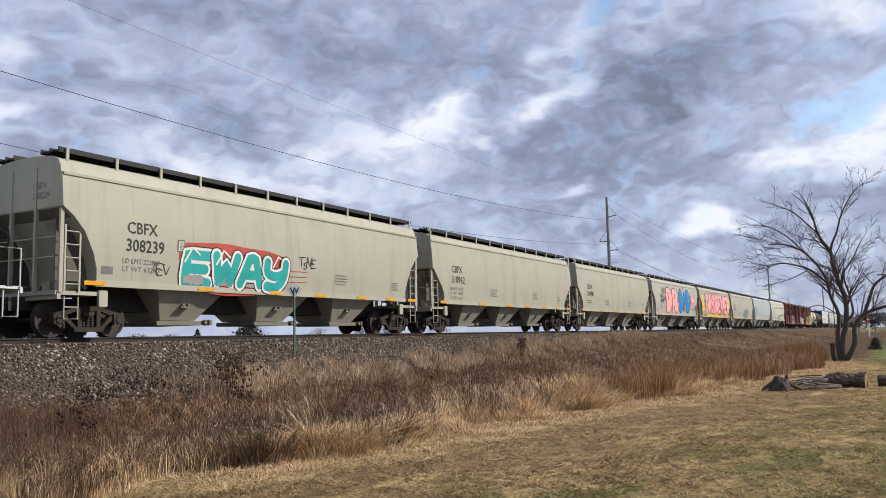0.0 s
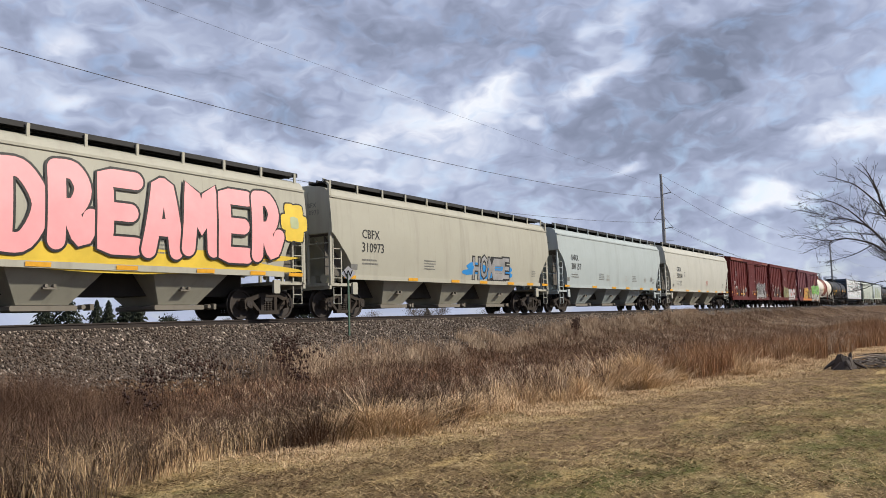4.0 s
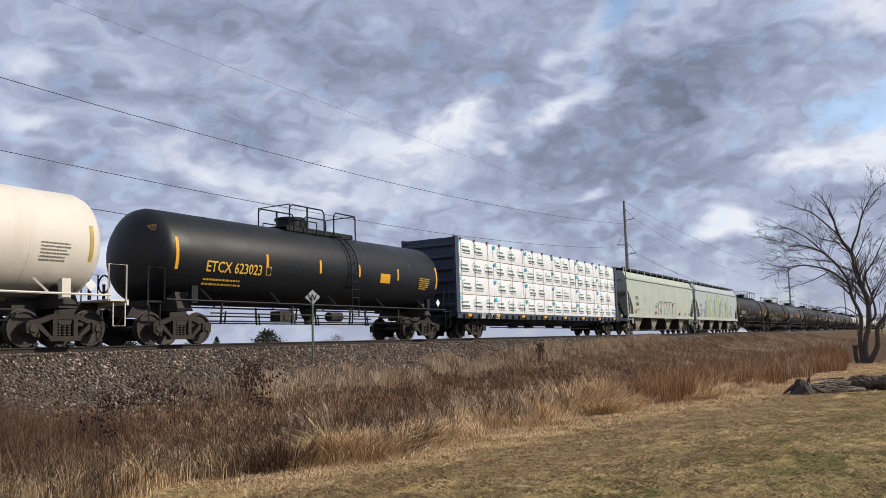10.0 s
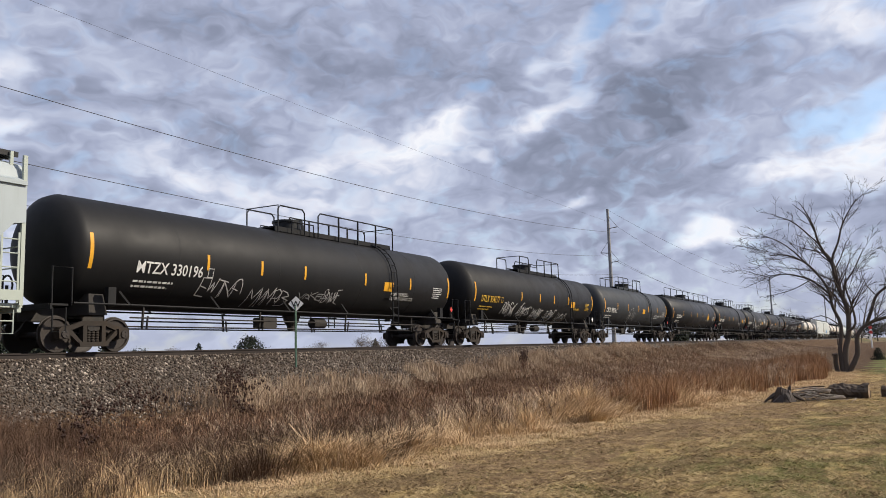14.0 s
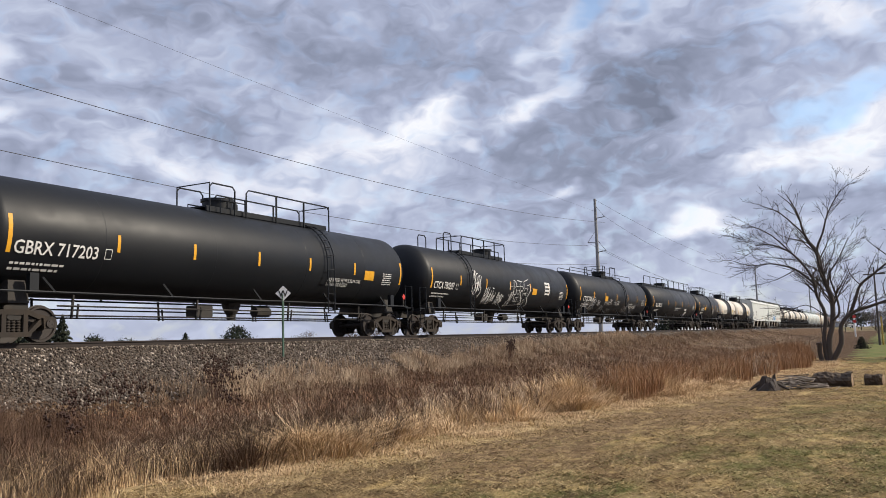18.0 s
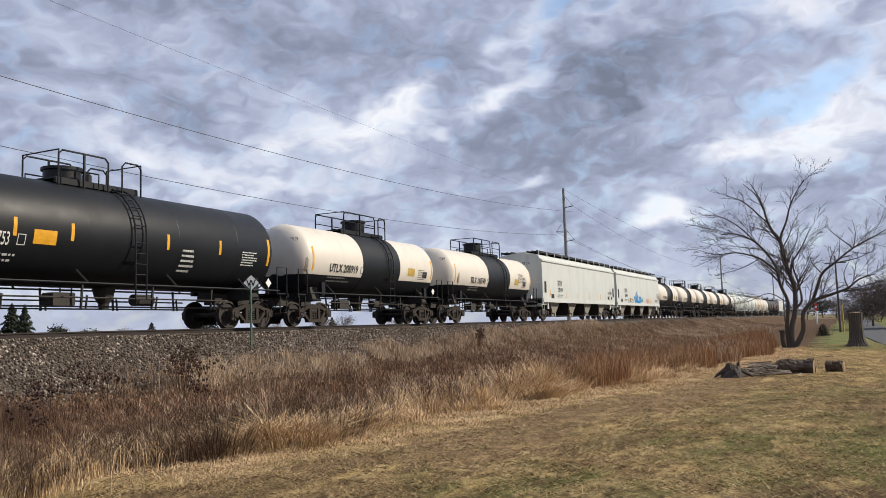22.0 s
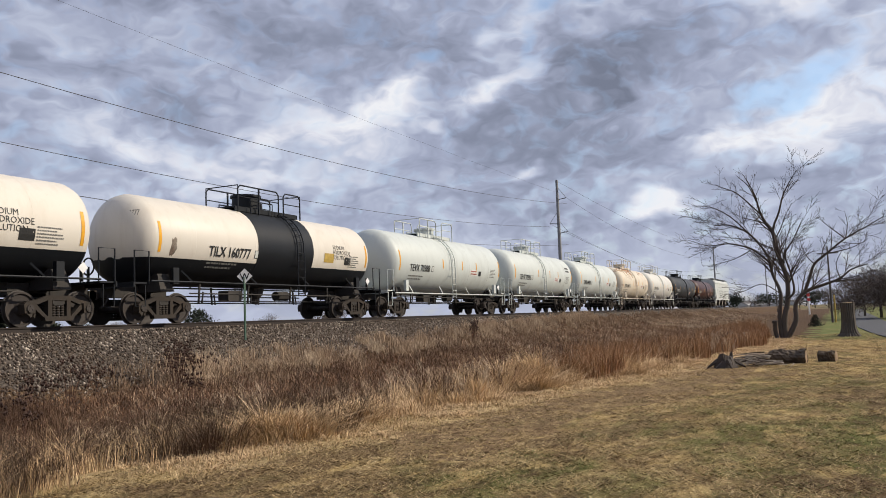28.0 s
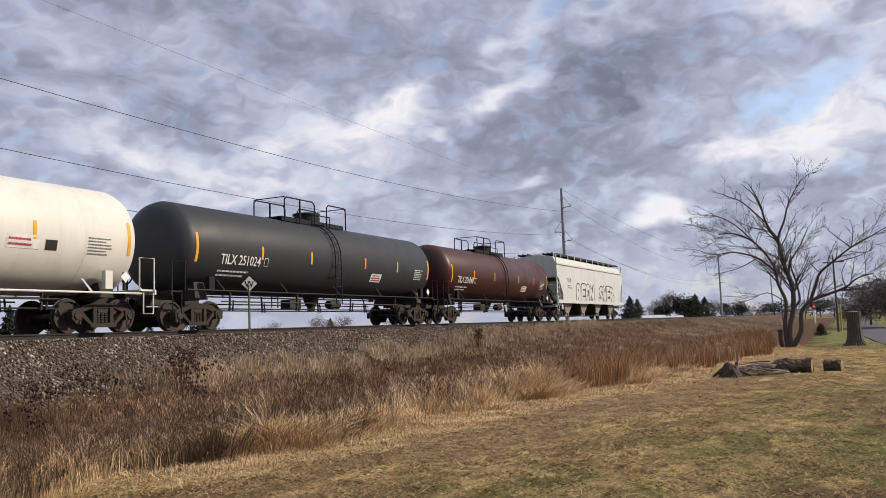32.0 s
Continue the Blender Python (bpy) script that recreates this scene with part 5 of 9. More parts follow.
for az, d, yaw, w, dd, h, rh, rm, lb in ((11.7, 230, 30, 6, 6, 0.7, 1.6, ROOFP, "low building with a pale gabled roof beyond the track"), (10.4, 240, 30, 5, 5, 0.6, 1.4, ROOFP, "low building with a pale gabled roof beyond the track"), (9.6, 250, 30, 3, 4, 0.5, 1.0, ROOFP, "low building with a pale gabled roof beyond the track"),
                                 (5.6, 480, 60, 12, 9, 2.6, 2.2, ROOFD, "distant pale house with a dark roof"), (4.5, 460, 20, 10, 8, 2.4, 2.0, ROOFD, "distant house with a pale roof"), (3.4, 500, 60, 12, 9, 2.4, 2.0, ROOFD, "distant pale house with a dark roof"), (2.4, 500, 50, 10, 9, 2.4, 2.0, ROOFD, "distant house with a pale roof")):
    house(polar(az, d, 0.4), yaw, w, dd, h, rh, rm, lb)


def small_pole(at, h, label, guard=False):
    root = thing("utility_pole", label, "utility pole", "far wooden poles", m=pose(*at))
    part("shaft", Geo().tube([(0, 0, -0.4), (0, 0, h)], 0.10, 8, r2=0.06), POLEW, root, smooth=40)
    part("cross_arm", Geo().box((0, 0, h - 0.6), (0.1, 1.7, 0.09)), POLEW, root)
    if guard:
        part("guard", Geo().tube([(0.2, -0.25, 0), (0.2, -0.25, 2.4)], 0.07, 8), YELLOWD, root, "yellow guy-wire guard")


small_pole(polar(0.35, 78), 6.6, "wooden utility pole on the lawn by the path", True)
small_pole(polar(3.55, 210, 0.4), 13.5, "distant wooden utility pole")
small_pole(polar(2.2, 300, 0.4), 11, "distant wooden utility pole")
cross = thing("crossing_light", "red and white railway crossing post in the distance", "signal", m=pose(*polar(1.65, 150)))
part("post", Geo().tube([(0, 0, -0.2), (0, 0, 3.4)], 0.12, 8), SIGNW, cross)
for k in range(2):
    part("lamp", Geo().lathe_x([(-0.18, 0.001), (-0.18, 0.28), (0.1, 0.25), (0.1, 0.001)], 2.5 + k * 0.75, 14), REDL, cross)

g = Geo()
pts = [(38, -3.2), (46, -2.5), (60, -2.0), (79, -2.0), (110, -2.3), (190, -3.0), (260, -6)]
for i, (x, y) in enumerate(pts):
    w = 1.5
    g.v += [(x, y - w, 0.03), (x, y + w * 0.6, 0.03), (x, y + w * 0.6, -0.2), (x, y - w, -0.2)]
for i in range(len(pts) - 1):
    g.f += [(4 * i + j, 4 * i + (j + 1) % 4, 4 * i + 4 + (j + 1) % 4, 4 * i + 4 + j) for j in range(4)]
thing("park_path", "grey asphalt path across the lawn", "path", mesh=g.mesh("park_path", PATHM), kind="structure")


# dark seed-head weeds
def seed_weed(at, h, n, seed):
    rng = random.Random(seed)
    root = thing("seed_weed", "dead weed with dark seed clusters", "weed", "dark seed weeds", m=pose(*at))
    stems, heads = Geo(), Geo()
    for i in range(n):
        a, l = rng.uniform(0, 6.28), rng.uniform(0, 0.35)
        top = Vector((math.cos(a) * l, math.sin(a) * l, h * rng.uniform(0.6, 1.0)))
        stems.tube([(math.cos(a) * 0.06, math.sin(a) * 0.06, -0.05), top * 0.5 + Vector((0, 0, 0.05)), top], 0.008, 4, r2=0.004)
        for k in range(9):
            c = top + Vector((rng.gauss(0, 0.045), rng.gauss(0, 0.045), rng.gauss(-0.02, 0.06)))
            r = rng.uniform(0.015, 0.035)
            heads.add([c + Vector(d) * r for d in ((1, 0, 0), (-1, 0, 0), (0, 1, 0), (0, -1, 0), (0, 0, 1.3), (0, 0, -1.3))], [(0, 2, 4), (2, 1, 4), (1, 3, 4), (3, 0, 4), (2, 0, 5), (1, 2, 5), (3, 1, 5), (0, 3, 5)])
    tagged(part("stem", stems, STEMM, root), kind="stuff")
    tagged(part("seed_head", heads, SEEDM, root), kind="stuff")
    return root


rw = random.Random(21)
for x, y, h, n in ((13.9, 13.4, 1.15, 12), (14.3, 13.7, 1.0, 10), (13.4, 13.0, 0.95, 9), (14.9, 13.6, 0.9, 8), (10.4, 12.6, 0.9, 8), (9.6, 12.2, 0.85, 8), (11.4, 12.9, 0.8, 7), (33.0, 14.6, 0.9, 10), (33.8, 14.8, 0.8, 8), (12.4, 11.6, 0.8, 7), (8.4, 11.2, 0.9, 8)):
    seed_weed((x, y, float(ground_z(x, y))), h, n, int(x * 10))

# ---- the train: shared running gear ----
def surf_flat(half):
    return lambda u, z, off: (u, -half - off, z)


def surf_round(r, zc, shift=0.0):
    return lambda u, z, off: (u + shift, -math.sqrt(max(0.01, (r + off) ** 2 - (z - zc) ** 2)), z)


def surf_hopper(half, bulge):
    return lambda u, z, off: (u, -(half + bulge * math.sin(math.pi * min(1, max(0, (z - 1.25) / 2.85)))) - off, z)


def surf_end(x):
    return lambda u, z, off: (x - off, -u, z)


def put(car, text, x, z, h, ink, surf, bold=0.0, wide=1.0, off=0.008, name="lettering", shear=0.0, label="", width=None):
    """Letters of height h on a car's side, from x rightwards."""
    v, f, w = letters(text, bold, shear)
    if width:
        wide = width / (w * h)
    return part(name, Geo().add([surf(x + p * h * wide, z + q * h, off) for p, q in v], f), ink, car, label)


def bars(car, x, z, w, h, rows, ink, surf, seed=1, name="small_print", off=0.008):
    """Lines of small print too fine to read, as short bars."""
    rng = random.Random(seed)
    g = Geo()
    for r in range(rows):
        u, zz = x, z + h - (r + 0.72) * h / rows
        end = x + w * rng.uniform(0.7, 1.0)
        while u < end:
            k = min(rng.uniform(0.03, 0.11) * max(w, 0.5), end - u)
            t = h / rows * 0.42
            g.add([surf(u, zz, off), surf(u + k, zz, off), surf(u + k, zz + t, off), surf(u, zz + t, off)], [(0, 1, 2, 3)])
            u += k + 0.022 * max(w, 0.5)
    return tagged(part(name, g, ink, car), kind="stuff")


def plate(car, x, z, w, h, ink, surf, name="reflector", off=0.006, lean=0.0, label=""):
    """A thin strip that follows the side."""
    g, n = Geo(), max(2, int(h / 0.12))
    k = max(1, int(w / 1.5))
    for i in range(n + 1):
        for j in range(k + 1):
            g.v.append(surf(x + w * j / k + lean * i / n, z + h * i / n, off))
    for i in range(n):
        g.f += [(i * (k + 1) + j, i * (k + 1) + j + 1, (i + 1) * (k + 1) + j + 1, (i + 1) * (k + 1) + j) for j in range(k)]
    return part(name, g, ink, car, label)


def blob(car, x, z, w, h, ink, surf, seed, off=0.006, spiky=0.16, name="graffiti", n=34):
    """A ragged patch of spray."""
    rng = random.Random(seed)
    g = Geo()
    g.v.append(surf(x, z, off))
    waves = [(m, rng.uniform(0, 6.28), rng.gauss(0, spiky) * 1.5 / m**0.6) for m in (2, 3, 5, 8, 11)]
    rad = [0.9 + sum(a * math.sin(m * 6.2832 * i / n + p) for m, p, a in waves) * 0.7 for i in range(n)]
    rad = [min(1.08, max(0.45, q)) for q in rad]
    for ring in (0.35, 0.7, 1.0):
        for i in range(n):
            a = 2 * math.pi * i / n
            ca, sa = math.cos(a), math.sin(a)
            q = rad[i] * ring / max(abs(ca), abs(sa)) ** 0.6
            g.v.append(surf(x + ca * w / 2 * q, max(1.0 if h < 3 else 0.8, z + sa * h / 2 * q), off))
    g.f += [(0, 1 + i, 1 + (i + 1) % n) for i in range(n)]
    for r in range(2):
        o = 1 + r * n
        g.f += [(o + i, o + n + i, o + n + (i + 1) % n, o + (i + 1) % n) for i in range(n)]
    return part(name, g, ink, car)


def squiggle(car, x, z, w, h, ink, surf, seed, strokes=7, thick=0.035, off=0.008, name="graffiti"):
    """A sprayed tag: bent, leaning letter forms that run into one another."""
    rng = random.Random(seed)
    g = Geo()
    n = max(3, strokes)
    slot = w / n
    lean = rng.uniform(-0.1, 0.35)
    for i in range(n):
        tall_k, low, stretch = rng.uniform(0.65, 1.05), rng.uniform(-0.1, 0.16), rng.uniform(1.05, 1.5)
        for path in SKEL[rng.choice("AEKMNRSWVBHT")]:
            pts = []
            for p, q in path:
                p, q = p + rng.uniform(-0.12, 0.12), q + rng.uniform(-0.1, 0.1)
                zz = low + q * tall_k
                pts.append((x + slot * (i + p * stretch) + lean * h * zz * 0.4, z + h * zz))
            fine = [Vector(a).lerp(Vector(b), t / 4) for a, b in zip(pts, pts[1:]) for t in range(4)] + [Vector(pts[-1])] if rng.random() < 0.6 else smooth_line(pts, 4)
            m, base = len(fine) - 1, len(g.v)
            for j, q in enumerate(fine):
                d = (fine[min(m, j + 1)] - fine[max(0, j - 1)]).normalized() * thick * (0.34 + 0.22 * math.sin(math.pi * j / m))
                g.v += [surf(q.x - d.y, q.y + d.x, off), surf(q.x + d.y, q.y - d.x, off)]
            g.f += [(base + 2 * j, base + 2 * j + 2, base + 2 * j + 3, base + 2 * j + 1) for j in range(m)]
    return part(name, g, ink, car)


def shape(car, pts, ink, surf, off=0.006, rows=14, ragged=0.0, name="graffiti"):
    """A sprayed area inside an outline that crosses each level once."""
    rng = random.Random(len(pts) + int(pts[0][0] * 100))
    low, high = min(q for p, q in pts), max(q for p, q in pts)
    g = Geo()
    for r in range(rows + 1):
        z = low + (high - low) * min(0.995, max(0.005, r / rows))
        xs = [a[0] + (b[0] - a[0]) * (z - a[1]) / (b[1] - a[1]) for a, b in zip(pts, pts[1:] + pts[:1]) if (a[1] <= z) != (b[1] <= z)]
        x0, x1 = min(xs) + rng.uniform(-ragged, ragged), max(xs) + rng.uniform(-ragged, ragged)
        g.v += [surf(x0 + (x1 - x0) * i / 4, z, off) for i in range(5)]
    g.f += [(5 * r + i, 5 * r + i + 1, 5 * r + i + 6, 5 * r + i + 5) for r in range(rows) for i in range(4)]
    return part(name, g, ink, car)


def line(car, pts, thick, ink, surf, off=0.01, name="graffiti"):
    """A sprayed line through points."""
    g = Geo()
    fine = []
    for a, b in zip(pts, pts[1:]):
        fine += [(a[0] + (b[0] - a[0]) * t / 4, a[1] + (b[1] - a[1]) * t / 4) for t in range(4)]
    fine.append(pts[-1])
    m = len(fine) - 1
    for i, (p, q) in enumerate(fine):
        a, b = fine[max(0, i - 1)], fine[min(m, i + 1)]
        ln = math.hypot(b[0] - a[0], b[1] - a[1]) or 1
        nx, nz = -(b[1] - a[1]) / ln * thick / 2, (b[0] - a[0]) / ln * thick / 2
        g.v += [surf(p - nx, q - nz, off), surf(p + nx, q + nz, off)]
    g.f += [(2 * i, 2 * i + 2, 2 * i + 3, 2 * i + 1) for i in range(m)]
    return part(name, g, ink, car)


def layered(car, text, x, z, h, surf, width, layers, shear=0.0):
    """Sprayed letters: (boldness, paint) from the back layer forwards; each letter on its own slot."""
    n = len(text)
    for k, (bold, ink) in enumerate(layers):
        for i, ch in enumerate(text):
            v, f, w = letters(ch, bold, shear)
            lo = min(p[0] for p in v)
            v0, f0, w0 = letters(ch, 0.0, shear)
            lo0 = min(p[0] for p in v0)
            slot = width / n
            sc = slot * 0.86 / (w0 - lo0)
            dz = 0.05 * h * math.sin(i * 2.4 + n)
            g = Geo().add([surf(x + slot * i + (p - lo0) * sc + slot * 0.07, z + dz + q * h, 0.010 + 0.005 * k) for p, q in v], f)
            part("graffiti", g, ink, car)


WHEELSETS = {-1: [], 1: []}


# centre lines of sprayed letters, in a unit box
SKEL = {"A": [[(0, 0), (0.35, 1), (0.65, 1), (1, 0)], [(0.2, 0.35), (0.8, 0.35)]], "B": [[(0, 0), (0, 0.5), (0, 1)], [(0, 1), (0.6, 1), (0.85, 0.76), (0.3, 0.53), (0.95, 0.28), (0.6, 0), (0, 0)]],
        "C": [[(1, 0.85), (0.6, 1), (0.15, 0.85), (0, 0.5), (0.15, 0.12), (0.6, 0), (1, 0.15)]], "D": [[(0, 0), (0, 0.5), (0, 1)], [(0, 1), (0.55, 0.96), (1, 0.52), (0.6, 0.04), (0, 0)]],
        "E": [[(1, 1), (0, 1), (0, 0), (1, 0)], [(0, 0.5), (0.8, 0.5)]], "G": [[(1, 0.9), (0.4, 1), (0, 0.55), (0.25, 0.05), (0.9, 0.05), (1, 0.45), (0.55, 0.45)]],
        "H": [[(0, 0), (0, 1)], [(1, 0), (1, 1)], [(0, 0.5), (1, 0.5)]], "I": [[(0.5, 0), (0.5, 1)]], "J": [[(0.9, 1), (0.9, 0.25), (0.5, 0), (0, 0.2)]], "K": [[(0, 0), (0.12, 1)], [(0.95, 1), (0.1, 0.5), (1, 0)]],
        "M": [[(0, 0), (0.12, 1), (0.5, 0.35), (0.88, 1), (1, 0)]], "N": [[(0, 0), (0, 1), (1, 0), (1, 1)]], "O": [[(0.3, 0.04), (0.02, 0.3), (0.05, 0.75), (0.5, 1), (0.95, 0.75), (0.98, 0.3), (0.65, 0.02), (0.3, 0.04), (0.02, 0.3)]],
        "R": [[(0, 0), (0, 0.5), (0, 1)], [(0, 1), (0.5, 0.99), (0.75, 0.74), (0.5, 0.47), (0, 0.46)], [(0.35, 0.46), (0.72, 0.05), (1, 0.34)]], "S": [[(1, 0.9), (0.5, 1), (0.05, 0.75), (0.5, 0.52), (0.95, 0.25), (0.5, 0), (0, 0.1)]],
        "T": [[(0, 1), (1, 1)], [(0.5, 1), (0.5, 0)]], "U": [[(0, 1), (0.02, 0.3), (0.5, 0), (0.98, 0.3), (1, 1)]], "V": [[(0, 1), (0.45, 0), (0.55, 0), (1, 1)]], "W": [[(0, 1), (0.22, 0), (0.5, 0.7), (0.78, 0), (1, 1)]],
        "Y": [[(0, 1), (0.05, 0.6), (0.5, 0.45), (0.95, 0.6)], [(1, 1), (0.95, 0.4), (0.6, 0.02), (0.1, 0.05)]], "i": [[(0.15, 0.05), (0.22, 0.5), (0.4, 0.8), (0.65, 0.78), (0.8, 0.4)]]}


def smooth_line(pts, n=5):
    """A flowing curve through points."""
    out = []
    for i in range(len(pts) - 1):
        p0, p1, p2, p3 = (Vector(pts[max(0, min(len(pts) - 1, i + d))]) for d in (-1, 0, 1, 2))
        for j in range(n):
            t = j / n
            out.append(0.5 * (2 * p1 + (p2 - p0) * t + (2 * p0 - 5 * p1 + 4 * p2 - p3) * t * t + (3 * p1 - p0 - 3 * p2 + p3) * t**3))
    return out + [Vector(pts[-1])]


def bubble(car, text, x, z, w, h, surf, fat, layers, shear=0.0, over=1.06, wob=0.04, off=0.010, curvy="BCDGJORSUYi"):
    """Fat sprayed letters with rounded ends; layers are (extra width, paint, lowest share of the height)."""
    slot = w / len(text)
    for i, ch in enumerate(text):
        dz = wob * h * math.sin(i * 2.4 + len(text))
        for k, (extra, ink, low) in enumerate(layers):
            r, o = (fat + extra) / 2, off + (i * len(layers) + k) * 0.0035
            for path in SKEL[ch]:
                fine = smooth_line(path) if ch in curvy else [Vector(a).lerp(Vector(b), t / 5) for a, b in zip(path, path[1:]) for t in range(5)] + [Vector(path[-1])]
                fine = [Vector((x + slot * i + fat / 2 + p.x * (slot * over - fat) + shear * h * p.y, z + dz + fat / 2 + p.y * (h - fat))) for p in fine if p.y >= low]
                if len(fine) < 3:
                    continue
                g, m = Geo(), len(fine) - 1
                o += 0.0008
                for j, q in enumerate(fine):
                    d = (fine[min(m, j + 1)] - fine[max(0, j - 1)]).normalized() * r
                    g.v += [surf(q.x - d.y * e, q.y + d.x * e, o) for e in (1, 0.5, 0, -0.5, -1)]
                g.f += [(5 * j + e + 1, 5 * j + e + 6, 5 * j + e + 5, 5 * j + e) for j in range(m) for e in range(4)]
                for q, nxt, left, right in ((fine[0], fine[1], 0, 4), (fine[m], fine[m - 1], 5 * m + 4, 5 * m)):
                    way = math.atan2(q.y - nxt.y, q.x - nxt.x)
                    c = len(g.v)
                    g.v += [surf(q.x + r * math.cos(way + e * math.pi / 10), q.y + r * math.sin(way + e * math.pi / 10), o) for e in (4, 3, 2, 1, 0, -1, -2, -3, -4)]
                    g.v.append(surf(q.x, q.y, o))
                    fan = (right, *range(c, c + 9), left)
                    g.f += [(c + 9, fan[e], fan[e + 1]) for e in range(10)]
                part("graffiti", g, ink, car)


def wheelset_geo():
    g = Geo()
    for s in (-1, 1):
        prof = [(0.62, 0.001), (0.64, 0.13), (0.665, 0.16), (0.67, 0.36), (0.655, 0.40), (0.655, 0.485), (0.685, 0.485), (0.695, 0.457), (0.79, 0.450), (0.79, 0.395), (0.745, 0.375), (0.735, 0.18), (0.80, 0.15), (0.81, 0.10)]
        g.lathe_y([(y * s, r) for y, r in (prof if s > 0 else prof[::-1])][::1], 28)
    g.lathe_y([(-1.15, 0.001), (-1.15, 0.10), (-1.05, 0.12), (-0.92, 0.12), (-0.9, 0.085), (0.9, 0.085), (0.92, 0.12), (1.05, 0.12), (1.15, 0.10), (1.15, 0.001)], 12)
    for a in range(3):
        for s in (-1, 1):
            g.box((0.06 * math.cos(a * 2.09), s * 1.152, 0.06 * math.sin(a * 2.09)), (0.03, 0.02, 0.03))
    return g


def side_frame_geo():
    g = Geo()
    y0, y1 = -0.07, 0.07
    top = [(-1.02, 0.62), (-0.60, 0.70), (-0.35, 0.80), (0.35, 0.80), (0.60, 0.70), (1.02, 0.62), (1.02, 0.50), (0.62, 0.575), (0.36, 0.67), (-0.36, 0.67), (-0.62, 0.575), (-1.02, 0.50)]
    g.prism([(p, q) for p, q in top], y0, y1)
    for s in (-1, 1):
        def m(pts):
            q = [(s * a, b) for a, b in pts]
            return q if s > 0 else q[::-1]
        g.prism(m([(0.74, 0.34), (1.04, 0.34), (1.06, 0.56), (0.98, 0.64), (0.72, 0.60)]), y0 - 0.05, y1 + 0.04)
        g.prism(m([(0.30, 0.20), (0.42, 0.20), (0.80, 0.52), (0.70, 0.60)]), y0, y1)
        g.prism(m([(0.22, 0.24), (0.34, 0.24), (0.34, 0.70), (0.22, 0.70)]), y0 - 0.01, y1 + 0.01)
    g.prism([(-0.42, 0.14), (0.42, 0.14), (0.46, 0.26), (-0.46, 0.26)], y0 - 0.02, y1 + 0.02)
    return g


def spring_geo():
    g = Geo()
    for x in (-0.13, 0.0, 0.13):
        g.lathe_z([(0.26 + 0.033 * i, 0.062 if i % 2 else 0.045) for i in range(10)], 8, (x, 0, 0))
    return g


def bogie(car, x, tone=None):
    tone = tone or BOGIE
    b = piece("bogie", shared("bogie", lambda: Geo().chamfer((0, 0, 0.66), (0.36, 2.1, 0.24), 0.05).box((0, 0, 0.82), (0.5, 0.5, 0.12)).box((-0.45, 0, 0.42), (0.08, 1.5, 0.16)).box((0.45, 0, 0.42), (0.08, 1.5, 0.16)), UNDER), car, pose(x, 0, 0))
    for s in (-1, 1):
        piece("side_frame", shared(("side_frame", tone.name), side_frame_geo, tone), b, pose(0, s * 1.0, 0))
        piece("spring_set", shared(("spring_set", tone.name), spring_geo, tone, 50), b, pose(0, s * 1.0, 0))
        WHEELSETS[s].append(piece("wheelset", shared("wheelset", wheelset_geo, WHEEL, 35), b, pose(s * 0.89, 0, 0.457)))
    return b


def coupler(car, x, s):
    g = Geo().box((-s * 0.35, 0, 0.86), (0.5, 0.16, 0.2))
    g.prism([(s * a, 0.86 + b) for a, b in ((-0.12, -0.14), (0.10, -0.14), (0.13, -0.04), (0.13, 0.10), (0.05, 0.14), (-0.12, 0.14))][::s], -0.16, 0.16)
    ob = part("coupler", g, BOGIE, car)
    ob.location = (x, 0, 0)
    return ob


def air_hose(car, x, s):
    part("air_hose", Geo().tube([(x - s * 0.3, -0.35, 0.85), (x - s * 0.15, -0.38, 0.62), (x, -0.36, 0.48)], 0.025, 5), UNDER, car)


CARS = []


def new_car(kind, label, k, group):
    car = thing(kind, label, kind.replace("_", " ") if kind != "covered_hopper" else "hopper car", group)
    CARS.append((car, k))
    return car


def ladder_geo(h, w, n, r=0.016):
    g = Geo()
    for s in (-1, 1):
        g.bar((s * w / 2, 0, 0), (s * w / 2, 0, h), 0.05, 0.02)
    for i in range(n):
        z = h * (i + 0.5) / n
        g.tube([(-w / 2, 0, z), (w / 2, 0, z)], r, 5)
    return g


